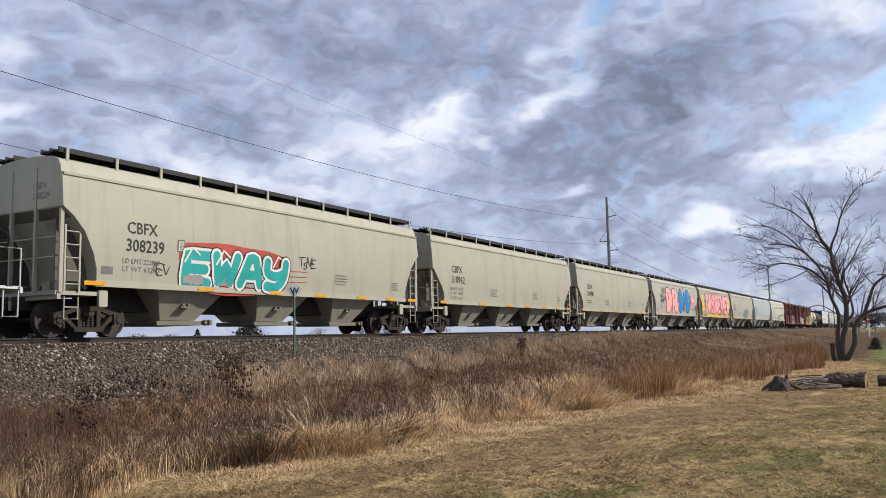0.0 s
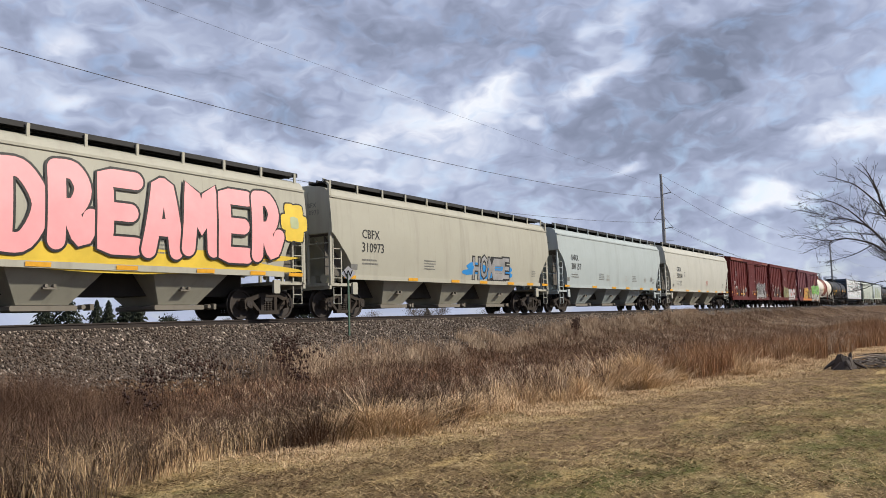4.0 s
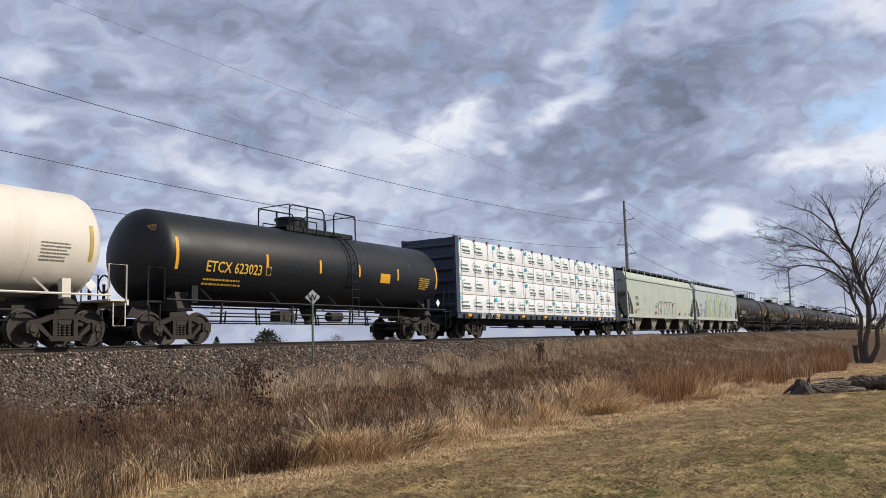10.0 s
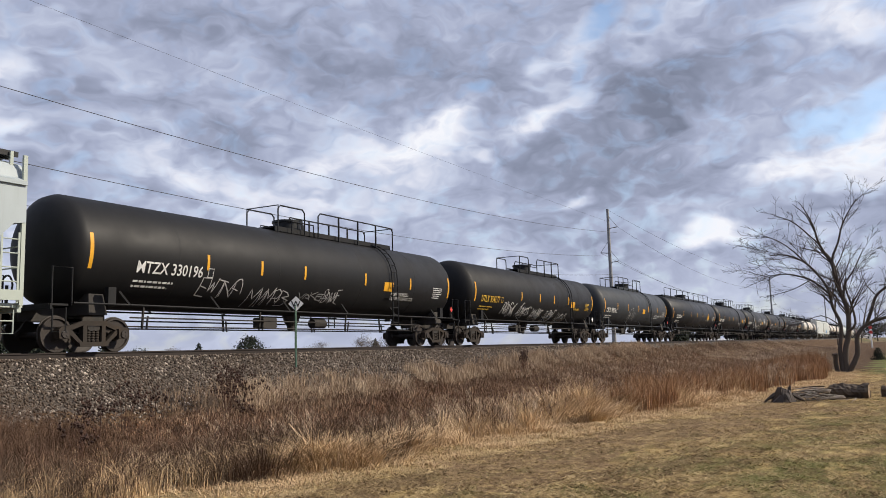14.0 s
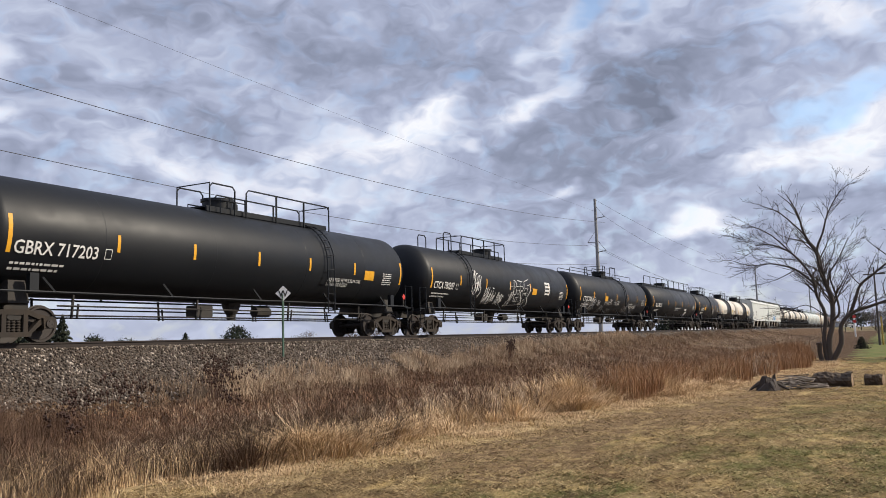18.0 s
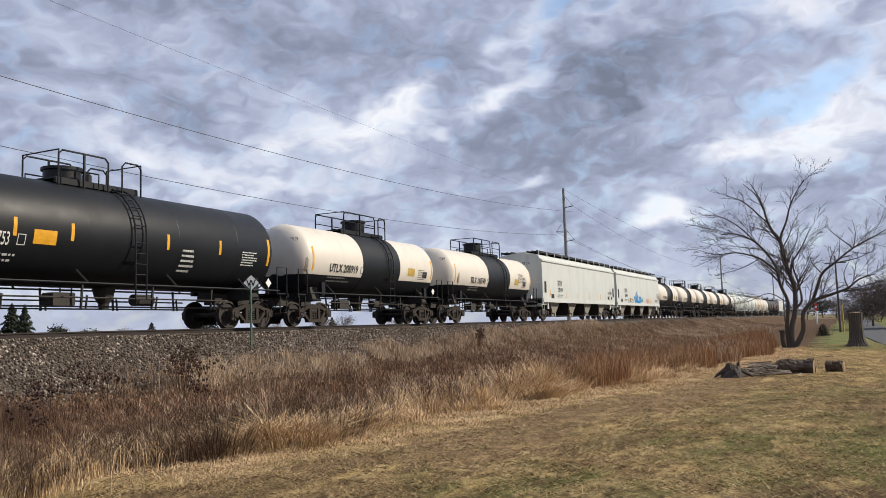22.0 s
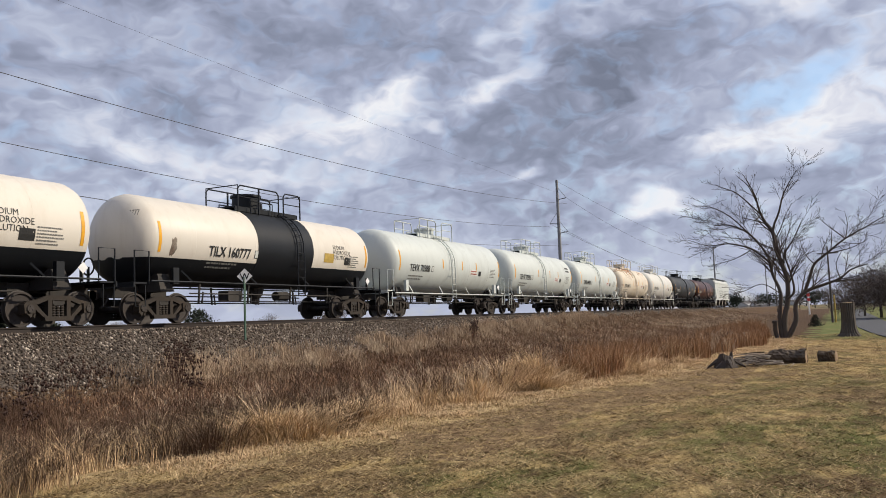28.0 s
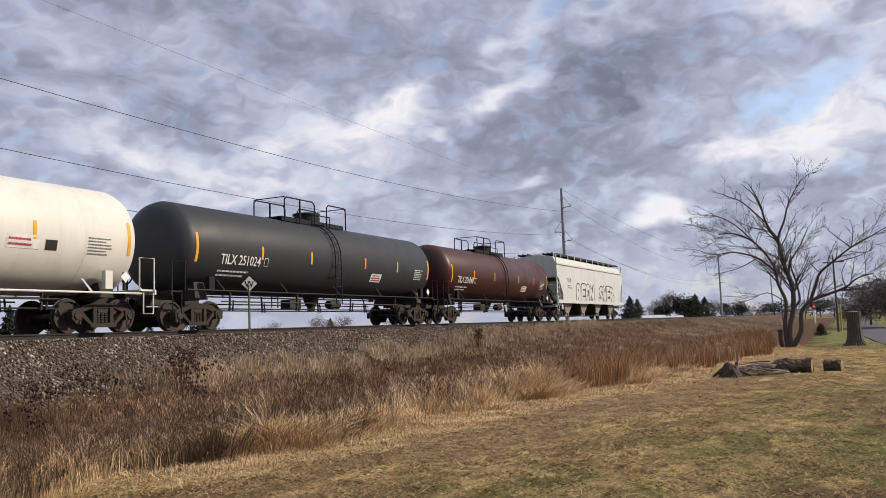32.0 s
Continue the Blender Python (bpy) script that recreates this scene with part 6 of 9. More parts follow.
# ---- covered hoppers ----
def hopper(k, L, shell, label, style="A", sill=None, lower=None, end_tone=None, grating=MESHBLK):
    """style A: three bays under a bulged body; B: four bays under a straight one."""
    car = new_car("covered_hopper", label, k, "hopper cars of the train")
    A = style == "A"
    half, bulge = (1.50, 0.10) if A else (1.57, 0.03)
    xe = L / 2 - {"A": 0.62, "B": 0.5, "C": 0.4}[style]
    sill = sill or shell
    lower = lower or shell
    square = k in (2, 3, 6)
    cut = [(0, 2.85), (0.12, 2.78), (0.75, 2.14), (1.0, 1.84), (1.1, 1.62), (1.12, 1.41)] if square else \
          [(0, 3.25), (0.30, 3.02), (0.62, 2.66), (0.90, 2.12), (1.02, 1.74), (1.05, 1.41)] if A else \
          [(0, 3.05), (0.30, 3.0), (0.55, 2.75), (1.25, 1.85), (1.27, 1.46)] if style == "B" else [(0, 1.5), (0.2, 1.47), (0.5, 1.45)]
    st = [-xe + d for d, _ in cut] + [-xe + cut[-1][0] + 0.02] + [(-xe + 1.3) + (2 * xe - 2.6) * i / 12 for i in range(1, 12)] + [xe - cut[-1][0] - 0.02] + [xe - d for d, _ in cut[::-1]]
    z_low = 1.40 if A else 1.42
    drop = 0.10 if style == "C" or A and k not in (1, 8) else 0.0
    zs = [c for _, c in cut] + [z_low] * (len(st) - 2 * len(cut)) + [c for _, c in cut[::-1]]
    g, np_ = Geo(), 7
    ring = []
    for x, zl in zip(st, zs):
        row = []
        for i in range(np_):
            z = zl + (4.06 - zl) * i / (np_ - 1)
            row.append((half + bulge * math.sin(math.pi * max(0, (z - 1.25) / 2.85)), z))
        row += [(1.46, 4.12), (1.42, 4.30 - drop * 0.5), (1.32, 4.46 - drop), (1.05, 4.56 - drop), (0.40, 4.62 - drop)]
        full = [(x, -y, z) for y, z in row] + [(x, y, z) for y, z in row[::-1]]
        g.v += full
        ring.append(len(full))
    n = ring[0]
    for j in range(len(st) - 1):
        g.f += [(j * n + i, (j + 1) * n + i, (j + 1) * n + (i + 1) % n, j * n + (i + 1) % n) for i in range(n)]
    g.f += [tuple(range(n)), tuple((len(st) - 1) * n + n - 1 - i for i in range(n))]
    part("body", g, shell, car, smooth=28)
    # eaves
    for s in (-1, 1):
        part("eave", Geo().box((0, s * (1.505 if A else half + 0.035), 4.08 if A else 3.98), (2 * xe - 0.04, 0.07, 0.07 if A else 0.10)), shell, car)
    # weld seams down the side
    seam = shared(("seam", style), lambda: Geo().add([surf_hopper(half, bulge)(d, z_low + 0.1 + (4.0 - z_low) * i / 6, 0.003) for i in range(7) for d in (-0.007, 0.007)], [(2 * i, 2 * i + 1, 2 * i + 3, 2 * i + 2) for i in range(6)]), shell)
    for i in range(1, 8):
        piece("weld_seam", seam, car, pose(-xe + 2 * xe * i / 8, 0, 0))
    # hatch trough and running boards
    part("hatch_trough", Geo().chamfer((0, 0, 4.68 - drop), (2 * xe - 1.0, 0.7, 0.16), 0.04), shell, car)
    for s in (-1, 1):
        g = Geo()
        for j in range(3):
            g.box((0, s * (0.56 + 0.35 * j), 4.72 - drop), (2 * xe - 0.1, 0.04, 0.13))
        nb = int(2 * xe / 0.16)
        for j in range(nb):
            g.box((-xe + 0.1 + j * 0.16, s * 0.91, 4.70 - drop), (0.03, 0.72, 0.05))
        g.box((0, s * 0.91, 4.685 - drop), (2 * xe - 0.12, 0.66, 0.006))
        part("running_board", g, grating, car, "black steel grating")
        post = shared("board_post", lambda: Geo().box((0, 0, 4.58), (0.08, 0.04, 0.36)), sill)
        for i in range(12):
            piece("board_post", post, car, pose(-xe + 0.25 + (2 * xe - 0.5) * i / 11, s * 1.33, -drop))
    # sills and end platforms
    for s in (-1, 1):
        part("side_sill", Geo().box((0, s * (half + 0.015), 1.365 if A else 1.33), (2 * xe - 2.0 if A else 2 * xe - 0.2, 0.06, 0.16 if A else 0.24)), sill, car)
    for s in (-1, 1):
        part("stub_sill", Geo().box((s * (L / 2 - 1.75), 0, 0.86), (3.2, 0.45, 0.34)), UNDER, car)
    for s in (-1, 1):
        x = s * xe
        part("end_platform", Geo().box((s * (xe - 0.55), 0, 1.10), (1.25, 2.9, 0.10)).box((s * (xe - 0.02), 0, 1.05), (0.10, 2.95, 0.22)), sill, car)
        for t in (-1, 1):
            part("jacking_pad", Geo().chamfer((s * (xe - 1.28), t * 1.47, 0.98), (0.26, 0.08, 0.42), 0.03), sill, car)
            part("corner_post", Geo().bar((s * (xe - 0.04), t * (half - 0.03), 1.1), (s * (xe - 0.04), t * (half - 0.03), 4.66 if style == "B" else 4.1 if not A else 4.5 if square else 3.2), 0.10, 0.07), sill, car)
            if square:
                part("roof_bracket", Geo().bar((s * (xe - 0.04), t * (half - 0.03), 4.48), (s * (xe - 0.3), t * 1.0, 4.74), 0.08), sill, car)
            part("end_post", Geo().bar((s * (xe - 0.02), t * 0.5, 1.1), (s * (xe - 0.02), t * 0.5, 4.3), 0.09, 0.07), end_tone or shell, car)
            piece("ladder", shared(("side_ladder", style), lambda: ladder_geo(1.65, 0.42, 5), sill), car, pose(s * (xe - 0.35), t * (half + 0.0), 1.15))
            part("step", Geo().tube([(s * (xe - 0.16), t * 1.48, 1.0), (s * (xe - 0.16), t * 1.48, 0.45), (s * (xe - 0.55), t * 1.48, 0.45), (s * (xe - 0.55), t * 1.48, 1.0)], 0.022, 5).tube([(s * (xe - 0.16), t * 1.48, 0.74), (s * (xe - 0.55), t * 1.48, 0.74)], 0.018, 5), sill, car)
        part("end_rail", Geo().tube([(s * xe, -1.4, 2.0), (s * xe, 1.4, 2.0)], 0.018, 5).tube([(s * xe, -1.4, 2.5), (s * xe, 1.4, 2.5)], 0.018, 5), sill, car)
        for t in (-1, 1):
            part("slope_brace", Geo().bar((s * (xe - 0.1), t * 0.6, 2.9), (s * (xe - 1.2), t * 0.9, 1.25), 0.10), (end_tone or shell) if A else UNDER, car)
        coupler(car, s * (L / 2 - 0.02), s)
        air_hose(car, s * (L / 2 - 0.1), s)
        bogie(car, s * (L / 2 - 1.82), None if A else DUSTB)
    part("brake_wheel", Geo().lathe_x([(-xe - 0.08, 0.24), (-xe - 0.05, 0.28), (-xe - 0.02, 0.24)], 2.55, 16, yc=0.75).box((-xe - 0.03, 0.75, 2.55), (0.03, 0.5, 0.04)), UNDER, car)
    part("brake_cylinder", Geo().lathe_x([(-xe + 0.5, 0.001), (-xe + 0.5, 0.16), (-xe + 1.0, 0.16), (-xe + 1.05, 0.08)], 1.34, 12, yc=-0.75).box((-xe + 0.75, -0.2, 1.3), (0.4, 0.3, 0.3)), lower, car)
    # the end recess's shade is put in as dark sheets and inset panels
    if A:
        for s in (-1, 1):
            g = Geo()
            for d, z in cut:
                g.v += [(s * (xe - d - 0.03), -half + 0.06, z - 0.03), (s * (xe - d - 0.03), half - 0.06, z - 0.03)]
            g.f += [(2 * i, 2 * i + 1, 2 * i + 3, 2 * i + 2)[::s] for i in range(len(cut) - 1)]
            part("slope_sheet", g, RECESS, car, "slope sheet under the end, grimy and darkened for its shade")
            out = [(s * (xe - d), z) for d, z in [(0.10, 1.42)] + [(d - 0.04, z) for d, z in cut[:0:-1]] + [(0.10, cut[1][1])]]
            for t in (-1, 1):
                part("recess_shade_panel", Geo().prism(out[::-s], t * (half - 0.34) - 0.02, t * (half - 0.34) + 0.02), RECESS, car, "added dark panel standing for shade inside the end recess")
    # centre panel and slope sheet carry the void's shade in their dark tone
    if style == "B":
        for s in (-1, 1):
            out = [(s * (xe - d), z) for d, z in ((0.06, 1.46), (1.24, 1.46), (1.22, 1.86), (0.56, 2.72), (0.30, 2.97), (0.06, 3.02))]
            part("recess_shade_panel", Geo().prism(out[::-s], -0.02, 0.02), UNDER, car, "added dark panel standing for the shaded void of the end recess")
            g = Geo()
            for d, z in cut[1:]:
                g.v += [(s * (xe - d - 0.012), -half + 0.05, z - 0.012), (s * (xe - d - 0.012), half - 0.05, z - 0.012)]
            g.f += [(2 * i, 2 * i + 1, 2 * i + 3, 2 * i + 2)[::s] for i in range(len(cut) - 2)]
            part("slope_sheet", g, UNDER, car, "slope sheet under the end, darkened for its shade")
    # discharge bays
    inner = L / 2 - 3.05
    part("center_sill", Geo().box((0, 0, 1.04 if A else 1.12), (2 * inner + 1.2, 1.0 if A else 0.4, 0.68 if A else 0.3)), UNDER, car)
    nb = 3 if A else 4
    w = 2 * inner / nb
    for i in range(nb):
        c = -inner + w * (i + 0.5)
        if A:
            bay = part("hopper_bay", Geo().frustum(0.46, (c - 0.66, c + 0.66, -0.76, 0.76), 1.38, (c - 1.34, c + 1.34, -1.42, 1.42)), lower, car)
            part("outlet_gate", Geo().chamfer((c, 0, 0.38), (1.7, 1.7, 0.13), 0.03).box((c + 1.0, -0.6, 0.40), (0.8, 0.1, 0.09)).lathe_y([(-0.95, 0.001), (-0.95, 0.06), (-0.75, 0.06)], 8, (c + 0.95, 0, 0.40)).box((c + 1.25, -0.7, 0.40), (0.1, 0.3, 0.16)), GATE, bay)
            part("hatch_cover", Geo().box((c - 0.05, -1.10, 0.84), (0.34, 0.10, 0.05)).box((c - 0.15, -1.12, 0.90), (0.07, 0.10, 0.08)).box((c + 0.06, -1.12, 0.90), (0.07, 0.10, 0.08)), GATE, bay)
        else:
            c = 4.12 * (i - 1.5) * L / 20.0 - 0.12
            # bay core painted dark as its shaded slopes; only the side sheets stay pale
            bay = part("hopper_bay", Geo().frustum(0.34, (c - 0.30, c + 0.48, -1.12, 1.12), 1.26, (c - 1.02, c + 1.06, -1.30, 1.30)), UNDER, car)
            for t in (-1, 1):
                low, high = sorted((t * 1.14, t * 1.20)), sorted((t * 1.28, t * 1.34))
                part("side_sheet", Geo().frustum(0.50, (c - 0.24, c + 0.44, *low), 1.26, (c - 1.04, c + 1.08, *high)), lower, bay, "lighter side sheet of the bay")
            part("outlet_gate", Geo().chamfer((c + 0.1, 0, 0.35), (0.85, 2.36, 0.12), 0.03).lathe_y([(-1.26, 0.001), (-1.26, 0.10), (-1.16, 0.10), (-1.16, 0.13), (1.16, 0.13), (1.16, 0.10), (1.26, 0.10), (1.26, 0.001)], 12, (c + 0.2, 0, 0.42)).box((c - 0.25, -1.02, 0.36), (0.18, 0.14, 0.16)), CHUTE, bay)
    return car, surf_hopper(half, bulge), xe


def stripes_on(car, L, surf, A, ink=YELLOW):
    if A:
        for x in (-0.43, -0.22, -0.05, 0.08, 0.22, 0.33, 0.42):
            plate(car, x * L, 1.31, 0.62, 0.11, ink, surf, off=0.055)
    else:
        for x in (-0.405, -0.22, -0.08, 0.08, 0.24, 0.385):
            plate(car, x * L, 1.5, 0.10, 0.62, ink, surf, lean=0.06)


def marks(car, a, b, x, z, h, surf, ink=INKB, end=None, xe=0, bold=0.012, boxed=True, weights=()):
    """Owner's letters over the car's number, the weights below, and the same small on the end."""
    put(car, a, x, z, h, ink, surf, bold, 0.92)
    put(car, b, x - 0.03, z - h * 1.45, h * 1.05, ink, surf, bold, 0.92)
    if weights:
        for i, row in enumerate(weights):
            put(car, row, x - 0.12, z - h * 2.45 - 0.21 * i, 0.14, INKG, surf, 0.0, width=1.25)
    else:
        bars(car, x, z - h * 2.9, 0.95, h * 0.8, 2, INKG if ink is INKB else ink, surf, len(a + b))
    if xe:
        e = surf_end(-xe)
        put(car, a, 0.35, 3.75, 0.17, INKG if ink is INKB else ink, e, 0.01)
        put(car, b, 0.35, 3.50, 0.17, INKG if ink is INKB else ink, e, 0.01)
    if boxed:
        plate(car, x + 1.75, z - h * 1.1, 0.26, 0.34, ink, surf, "class_box", off=0.006)
        plate(car, x + 1.77, z - h * 1.1 + 0.02, 0.22, 0.30, INKLB, surf, "class_box", off=0.010)
        put(car, "C", x + 1.83, z - h * 1.1 + 0.06, 0.13, ink, surf, 0.01, off=0.014)


GAPS = (-2.5, 12.16, 30.4, 49, 67.3, 85.95, 103.95, 121.9, 139.75, 158.45, 175.55, 192.45, 209.3, 224.4, 241.4, 265.4, 285.5, 305.7, 327.3, 347.2, 366.9, 388.4,
        408.7, 429.3, 449.1, 469.95, 484.7, 497.3, 511.2, 530.7, 549.5, 562.75, 576, 588.9, 603.2, 617.7, 632.5, 647, 661, 674.5, 688.6, 707.05, 724.7, 744.4)


def size(k):
    return GAPS[k + 1] - GAPS[k]


def hoppers():
    for k, a, b, shell, lab in ((1, "CBFX", "308239", BEIGE, "dusty beige covered hopper car with a teal and red sprayed word"), (2, "CBFX", "310962", BEIGE, "dusty beige covered hopper car with yellow reflectors"),
                                (3, "CBFX", "310980", BEIGE, "dusty beige covered hopper car with yellow reflectors"), (4, "HRTX", "541026", BEIGE3, "grey-white covered hopper car with pink and blue bubble letters"),
                                (5, "CBFX", "310967", BEIGE, "beige covered hopper car covered in pink letters and yellow flowers"), (6, "CBFX", "310973", BEIGE, "beige covered hopper car with a small black and blue tag"),
                                (7, "IARX", "381157", PALE, "pale green-grey covered hopper car"), (8, "CBFX", "308248", BEIGE2, "clean cream covered hopper car with black numbers")):
        L = size(k)
        car, sf, xe = hopper(k, L, shell, lab, "A", lower=BEIGE if k != 7 else PALE)
        if k not in (4,):
            stripes_on(car, L, sf, True)
            marks(car, a, b, {1: -6.6, 2: -6.95, 5: -6.47, 8: -6.3}.get(k, -6.75), 2.75, 0.33, sf, xe=xe, boxed=k in (1, 8), weights={1: ("LD LMT 222800", "LT WT 63200"), 2: ("LD LMT 223100", "LT WT 63900", "CU FT 5612"), 8: ("LD LMT 222800", "LT WT 63200")}.get(k, ()))
        if k != 8:
            bars(car, -2.9, 1.75, 0.9, 0.42, 4, INKG, sf, k)
            bars(car, 2.6, 1.75, 0.8, 0.42, 4, INKG, sf, k + 9)
        bars(car, 6.4, 1.7, 0.5, 0.35, 4, INKG, sf, k + 19)
        if k not in (2, 3):
            plate(car, -7.35, 1.62, 0.36, 0.20, INKG, sf, "route_board")
        if k == 1:
            blob(car, -2.45, 2.0, 5.9, 1.5, REDS, sf, 3, 0.006, 0.22)
            bubble(car, "EWAY", -4.7, 1.42, 4.5, 1.1, sf, 0.30, ((0.24, INKB, -1), (0.16, WHITES, -1), (0.0, TEAL, -1)), 0.08)
            for i in range(4):
                blob(car, -4.2 + i * 1.25, 1.62, 0.9, 0.32, GREYS, sf, 30 + i, 0.028)
                line(car, [(-4.6 + i * 1.25, 2.1), (-4.3 + i * 1.25, 2.55), (-4.0 + i * 1.25, 2.35)], 0.06, WHITES, sf, 0.03)
            squiggle(car, 0.5, 2.25, 0.9, 0.35, INKB, sf, 5, 4, 0.035)
            squiggle(car, -5.75, 1.68, 0.55, 0.3, INKB, sf, 6, 3, 0.03)
            for i in range(3):
                line(car, [(0.0, 1.75 + i * 0.18), (1.0, 1.78 + i * 0.18)], 0.02, REDS, sf)
        if k == 4:
            put(car, "HRTX", -6.3, 2.80, 0.33, INKB, sf, 0.0, 0.92)
            put(car, "541026", -6.3, 2.32, 0.33, INKB, sf, 0.0, 0.92)
            bars(car, -6.3, 1.85, 0.9, 0.3, 2, INKG, sf, 4)
            put(car, "HRTX", 0.35, 3.75, 0.17, INKG, surf_end(-xe), 0.01)
            put(car, "541026", 0.35, 3.5, 0.17, INKG, surf_end(-xe), 0.01)
            put(car, "DEAD", -5.75, 3.15, 0.55, INKB, sf, 0.0, width=1.45, name="graffiti", shear=-0.1)
            put(car, "FLOWERS", -5.95, 2.45, 0.55, INKB, sf, 0.0, width=1.9, name="graffiti", shear=-0.1)
            put(car, "xxx", -5.0, 1.95, 0.35, SLATES, sf, 0.02, name="graffiti")
            for ch, x0, z0, wd, hg, fatness, ink in (("D", -4.25, 1.52, 2.1, 2.2, 0.80, PINK), ("R", -2.05, 1.42, 2.3, 2.25, 0.62, PINK), ("O", 0.36, 1.58, 1.7, 2.15, 0.62, BLUE), ("i", 2.05, 1.62, 1.35, 2.2, 0.44, BLUE), ("D", 3.36, 1.62, 1.85, 2.1, 0.66, BLUE)):
                bubble(car, ch, x0, z0, wd, hg, sf, fatness, ((0.17, INKB, -1), (0.0, ink, -1)), over=1.0, wob=0)
            for fx, fz, fw, fh, ink in ((-3.15, 2.62, 1.25, 1.35, PINK), (-1.25, 2.95, 0.85, 0.75, PINK), (1.20, 2.64, 0.85, 1.15, BLUE), (4.22, 2.66, 1.0, 1.2, BLUE)):
                blob(car, fx, fz, fw, fh, ink, sf, 2, 0.026, 0.02)
            for hx, hz, hw, hh in ((-3.52, 2.98, 0.30, 0.58), (-1.22, 3.02, 0.32, 0.42), (1.20, 2.64, 0.30, 0.46), (4.22, 2.72, 0.26, 0.44)):
                blob(car, hx, hz, hw + 0.14, hh + 0.14, INKB, sf, 3, 0.030, 0.03)
                blob(car, hx, hz, hw - 0.04, hh - 0.04, BEIGE3, sf, 3, 0.036, 0.03)
            blob(car, 2.62, 3.92, 0.34, 0.36, INKB, sf, 8, 0.010, 0.03)
            blob(car, 2.62, 3.92, 0.24, 0.26, BLUE, sf, 8, 0.014, 0.03)
            for i in range(5):
                a = i * 1.2566 + 1.57
                blob(car, 6.12 + 0.48 * math.cos(a), 2.75 + 0.55 * math.sin(a), 0.72, 0.80, INKB, sf, 20 + i, 0.008, 0.03)
                blob(car, 6.12 + 0.48 * math.cos(a), 2.75 + 0.55 * math.sin(a), 0.56, 0.64, PINK, sf, 20 + i, 0.014, 0.03)
            blob(car, 6.12, 2.75, 0.6, 0.6, PINK, sf, 29, 0.020, 0.02)
            line(car, [(5.95, 2.95), (5.97, 3.05), (5.97, 2.9)], 0.06, INKB, sf, 0.026)
            line(car, [(6.27, 2.95), (6.27, 3.05), (6.27, 2.9)], 0.06, INKB, sf, 0.026)
            line(car, [(5.85, 2.7), (6.12, 2.5), (6.4, 2.7)], 0.05, INKB, sf, 0.026)
            bubble(car, "HOV", 7.05, 1.85, 1.3, 0.5, sf, 0.09, ((0.0, INKB, -1),))
        if k == 5:
            blob(car, -6.8, 2.2, 1.5, 1.2, YELS, sf, 4, 0.004, 0.24)
            blob(car, 1.6, 1.6, 13.5, 0.7, YELS, sf, 9, 0.004, 0.25)
            for cx, rr in ((-7.22, 0.42), (7.8, 0.36)):
                for i in range(6):
                    a = i * 1.047
                    blob(car, cx + rr * math.cos(a), 3.0 + rr * 1.1 * math.sin(a), 0.62, 0.66, INKB, sf, 40 + i, 0.008, 0.03)
                    blob(car, cx + rr * math.cos(a), 3.0 + rr * 1.1 * math.sin(a), 0.52, 0.56, YELS, sf, 40 + i, 0.014, 0.03)
                blob(car, cx, 3.0, 0.42, 0.42, LIMES, sf, 48, 0.02, 0.03)
            bubble(car, "DAYDREAMER", -5.5, 1.68, 12.7, 2.15, sf, 0.46, ((0.13, INKB, -1), (0.0, PINK, -1)), wob=0.03)
            put(car, "302", -6.35, 3.45, 0.42, INKB, sf, 0.0, name="graffiti", shear=0.1)
            put(car, "PLEASE PEOPLE", -6.95, 1.36, 0.20, INKB, sf, 0.02, name="graffiti", off=0.03)
        if k == 6:
            blob(car, 2.2, 1.85, 4.2, 0.7, BLUE, sf, 4, 0.006, 0.45)
            layered(car, "HOMIE", 0.8, 1.55, 0.95, sf, 3.3, ((0.11, INKB), (0.03, GREYS)))
        if k == 7:
            for i, x in enumerate((-1.75, 1.3, 4.75)):
                bars(car, x, 1.72, 0.5, 0.4, 5, INKLB if i % 2 else CHUTE, sf, i + k)
            blob(car, 6.2, 2.0, 0.34, 0.34, INKG, sf, 7, 0.006, 0.06, "stencil")
        if k == 8:
            bars(car, 1.35, 1.78, 0.75, 0.42, 5, REDS, sf, 11)
    # straight-sided cars
    k, L = 15, size(15)
    car, sf, xe = hopper(k, L, SAGE, "pale sage covered hopper car with a black and white tag", "B", lower=CHUTE)
    stripes_on(car, L, sf, False)
    put(car, "FINX", -7.72, 2.5, 0.27, INKB, sf, 0.0, 0.9)
    put(car, "10685", -7.76, 2.06, 0.29, INKB, sf, 0.0, 0.9)
    put(car, "FINX 10685", -0.1, 3.75, 0.2, INKB, surf_end(-xe), 0.0)
    bars(car, -7.8, 1.62, 1.2, 0.25, 2, INKG, sf, 2)
    plate(car, -5.45, 2.32, 0.26, 0.34, INKB, sf, "class_box")
    plate(car, -5.43, 2.34, 0.22, 0.30, SAGE, sf, "class_box", 0.010)
    bubble(car, "COBURN", -1.9, 1.2, 4.9, 1.3, sf, 0.42, ((0.12, INKB, -1), (0.0, SAGE, -1)))
    squiggle(car, -2.75, 2.0, 0.6, 0.3, INKB, sf, 9, 3, 0.03)
    squiggle(car, 4.0, 1.25, 0.8, 0.3, INKB, sf, 12, 4, 0.03)
    for x, ink in ((-7.9, INKG), (-5.9, LIMES), (-2.9, REDS), (4.35, INKB), (6.2, INKG), (7.6, INKG)):
        plate(car, x, 1.50 if ink is not LIMES else 1.32, 0.4, 0.22, ink, sf, "label_plate", 0.05 if ink in (LIMES, REDS) else 0.008)
    k, L = 16, size(16)
    car, sf, xe = hopper(k, L, GREYB, "blue-grey covered hopper car with faded lime sprayed letters", "B", sill=SAGE, lower=CHUTE)
    stripes_on(car, L, sf, False)
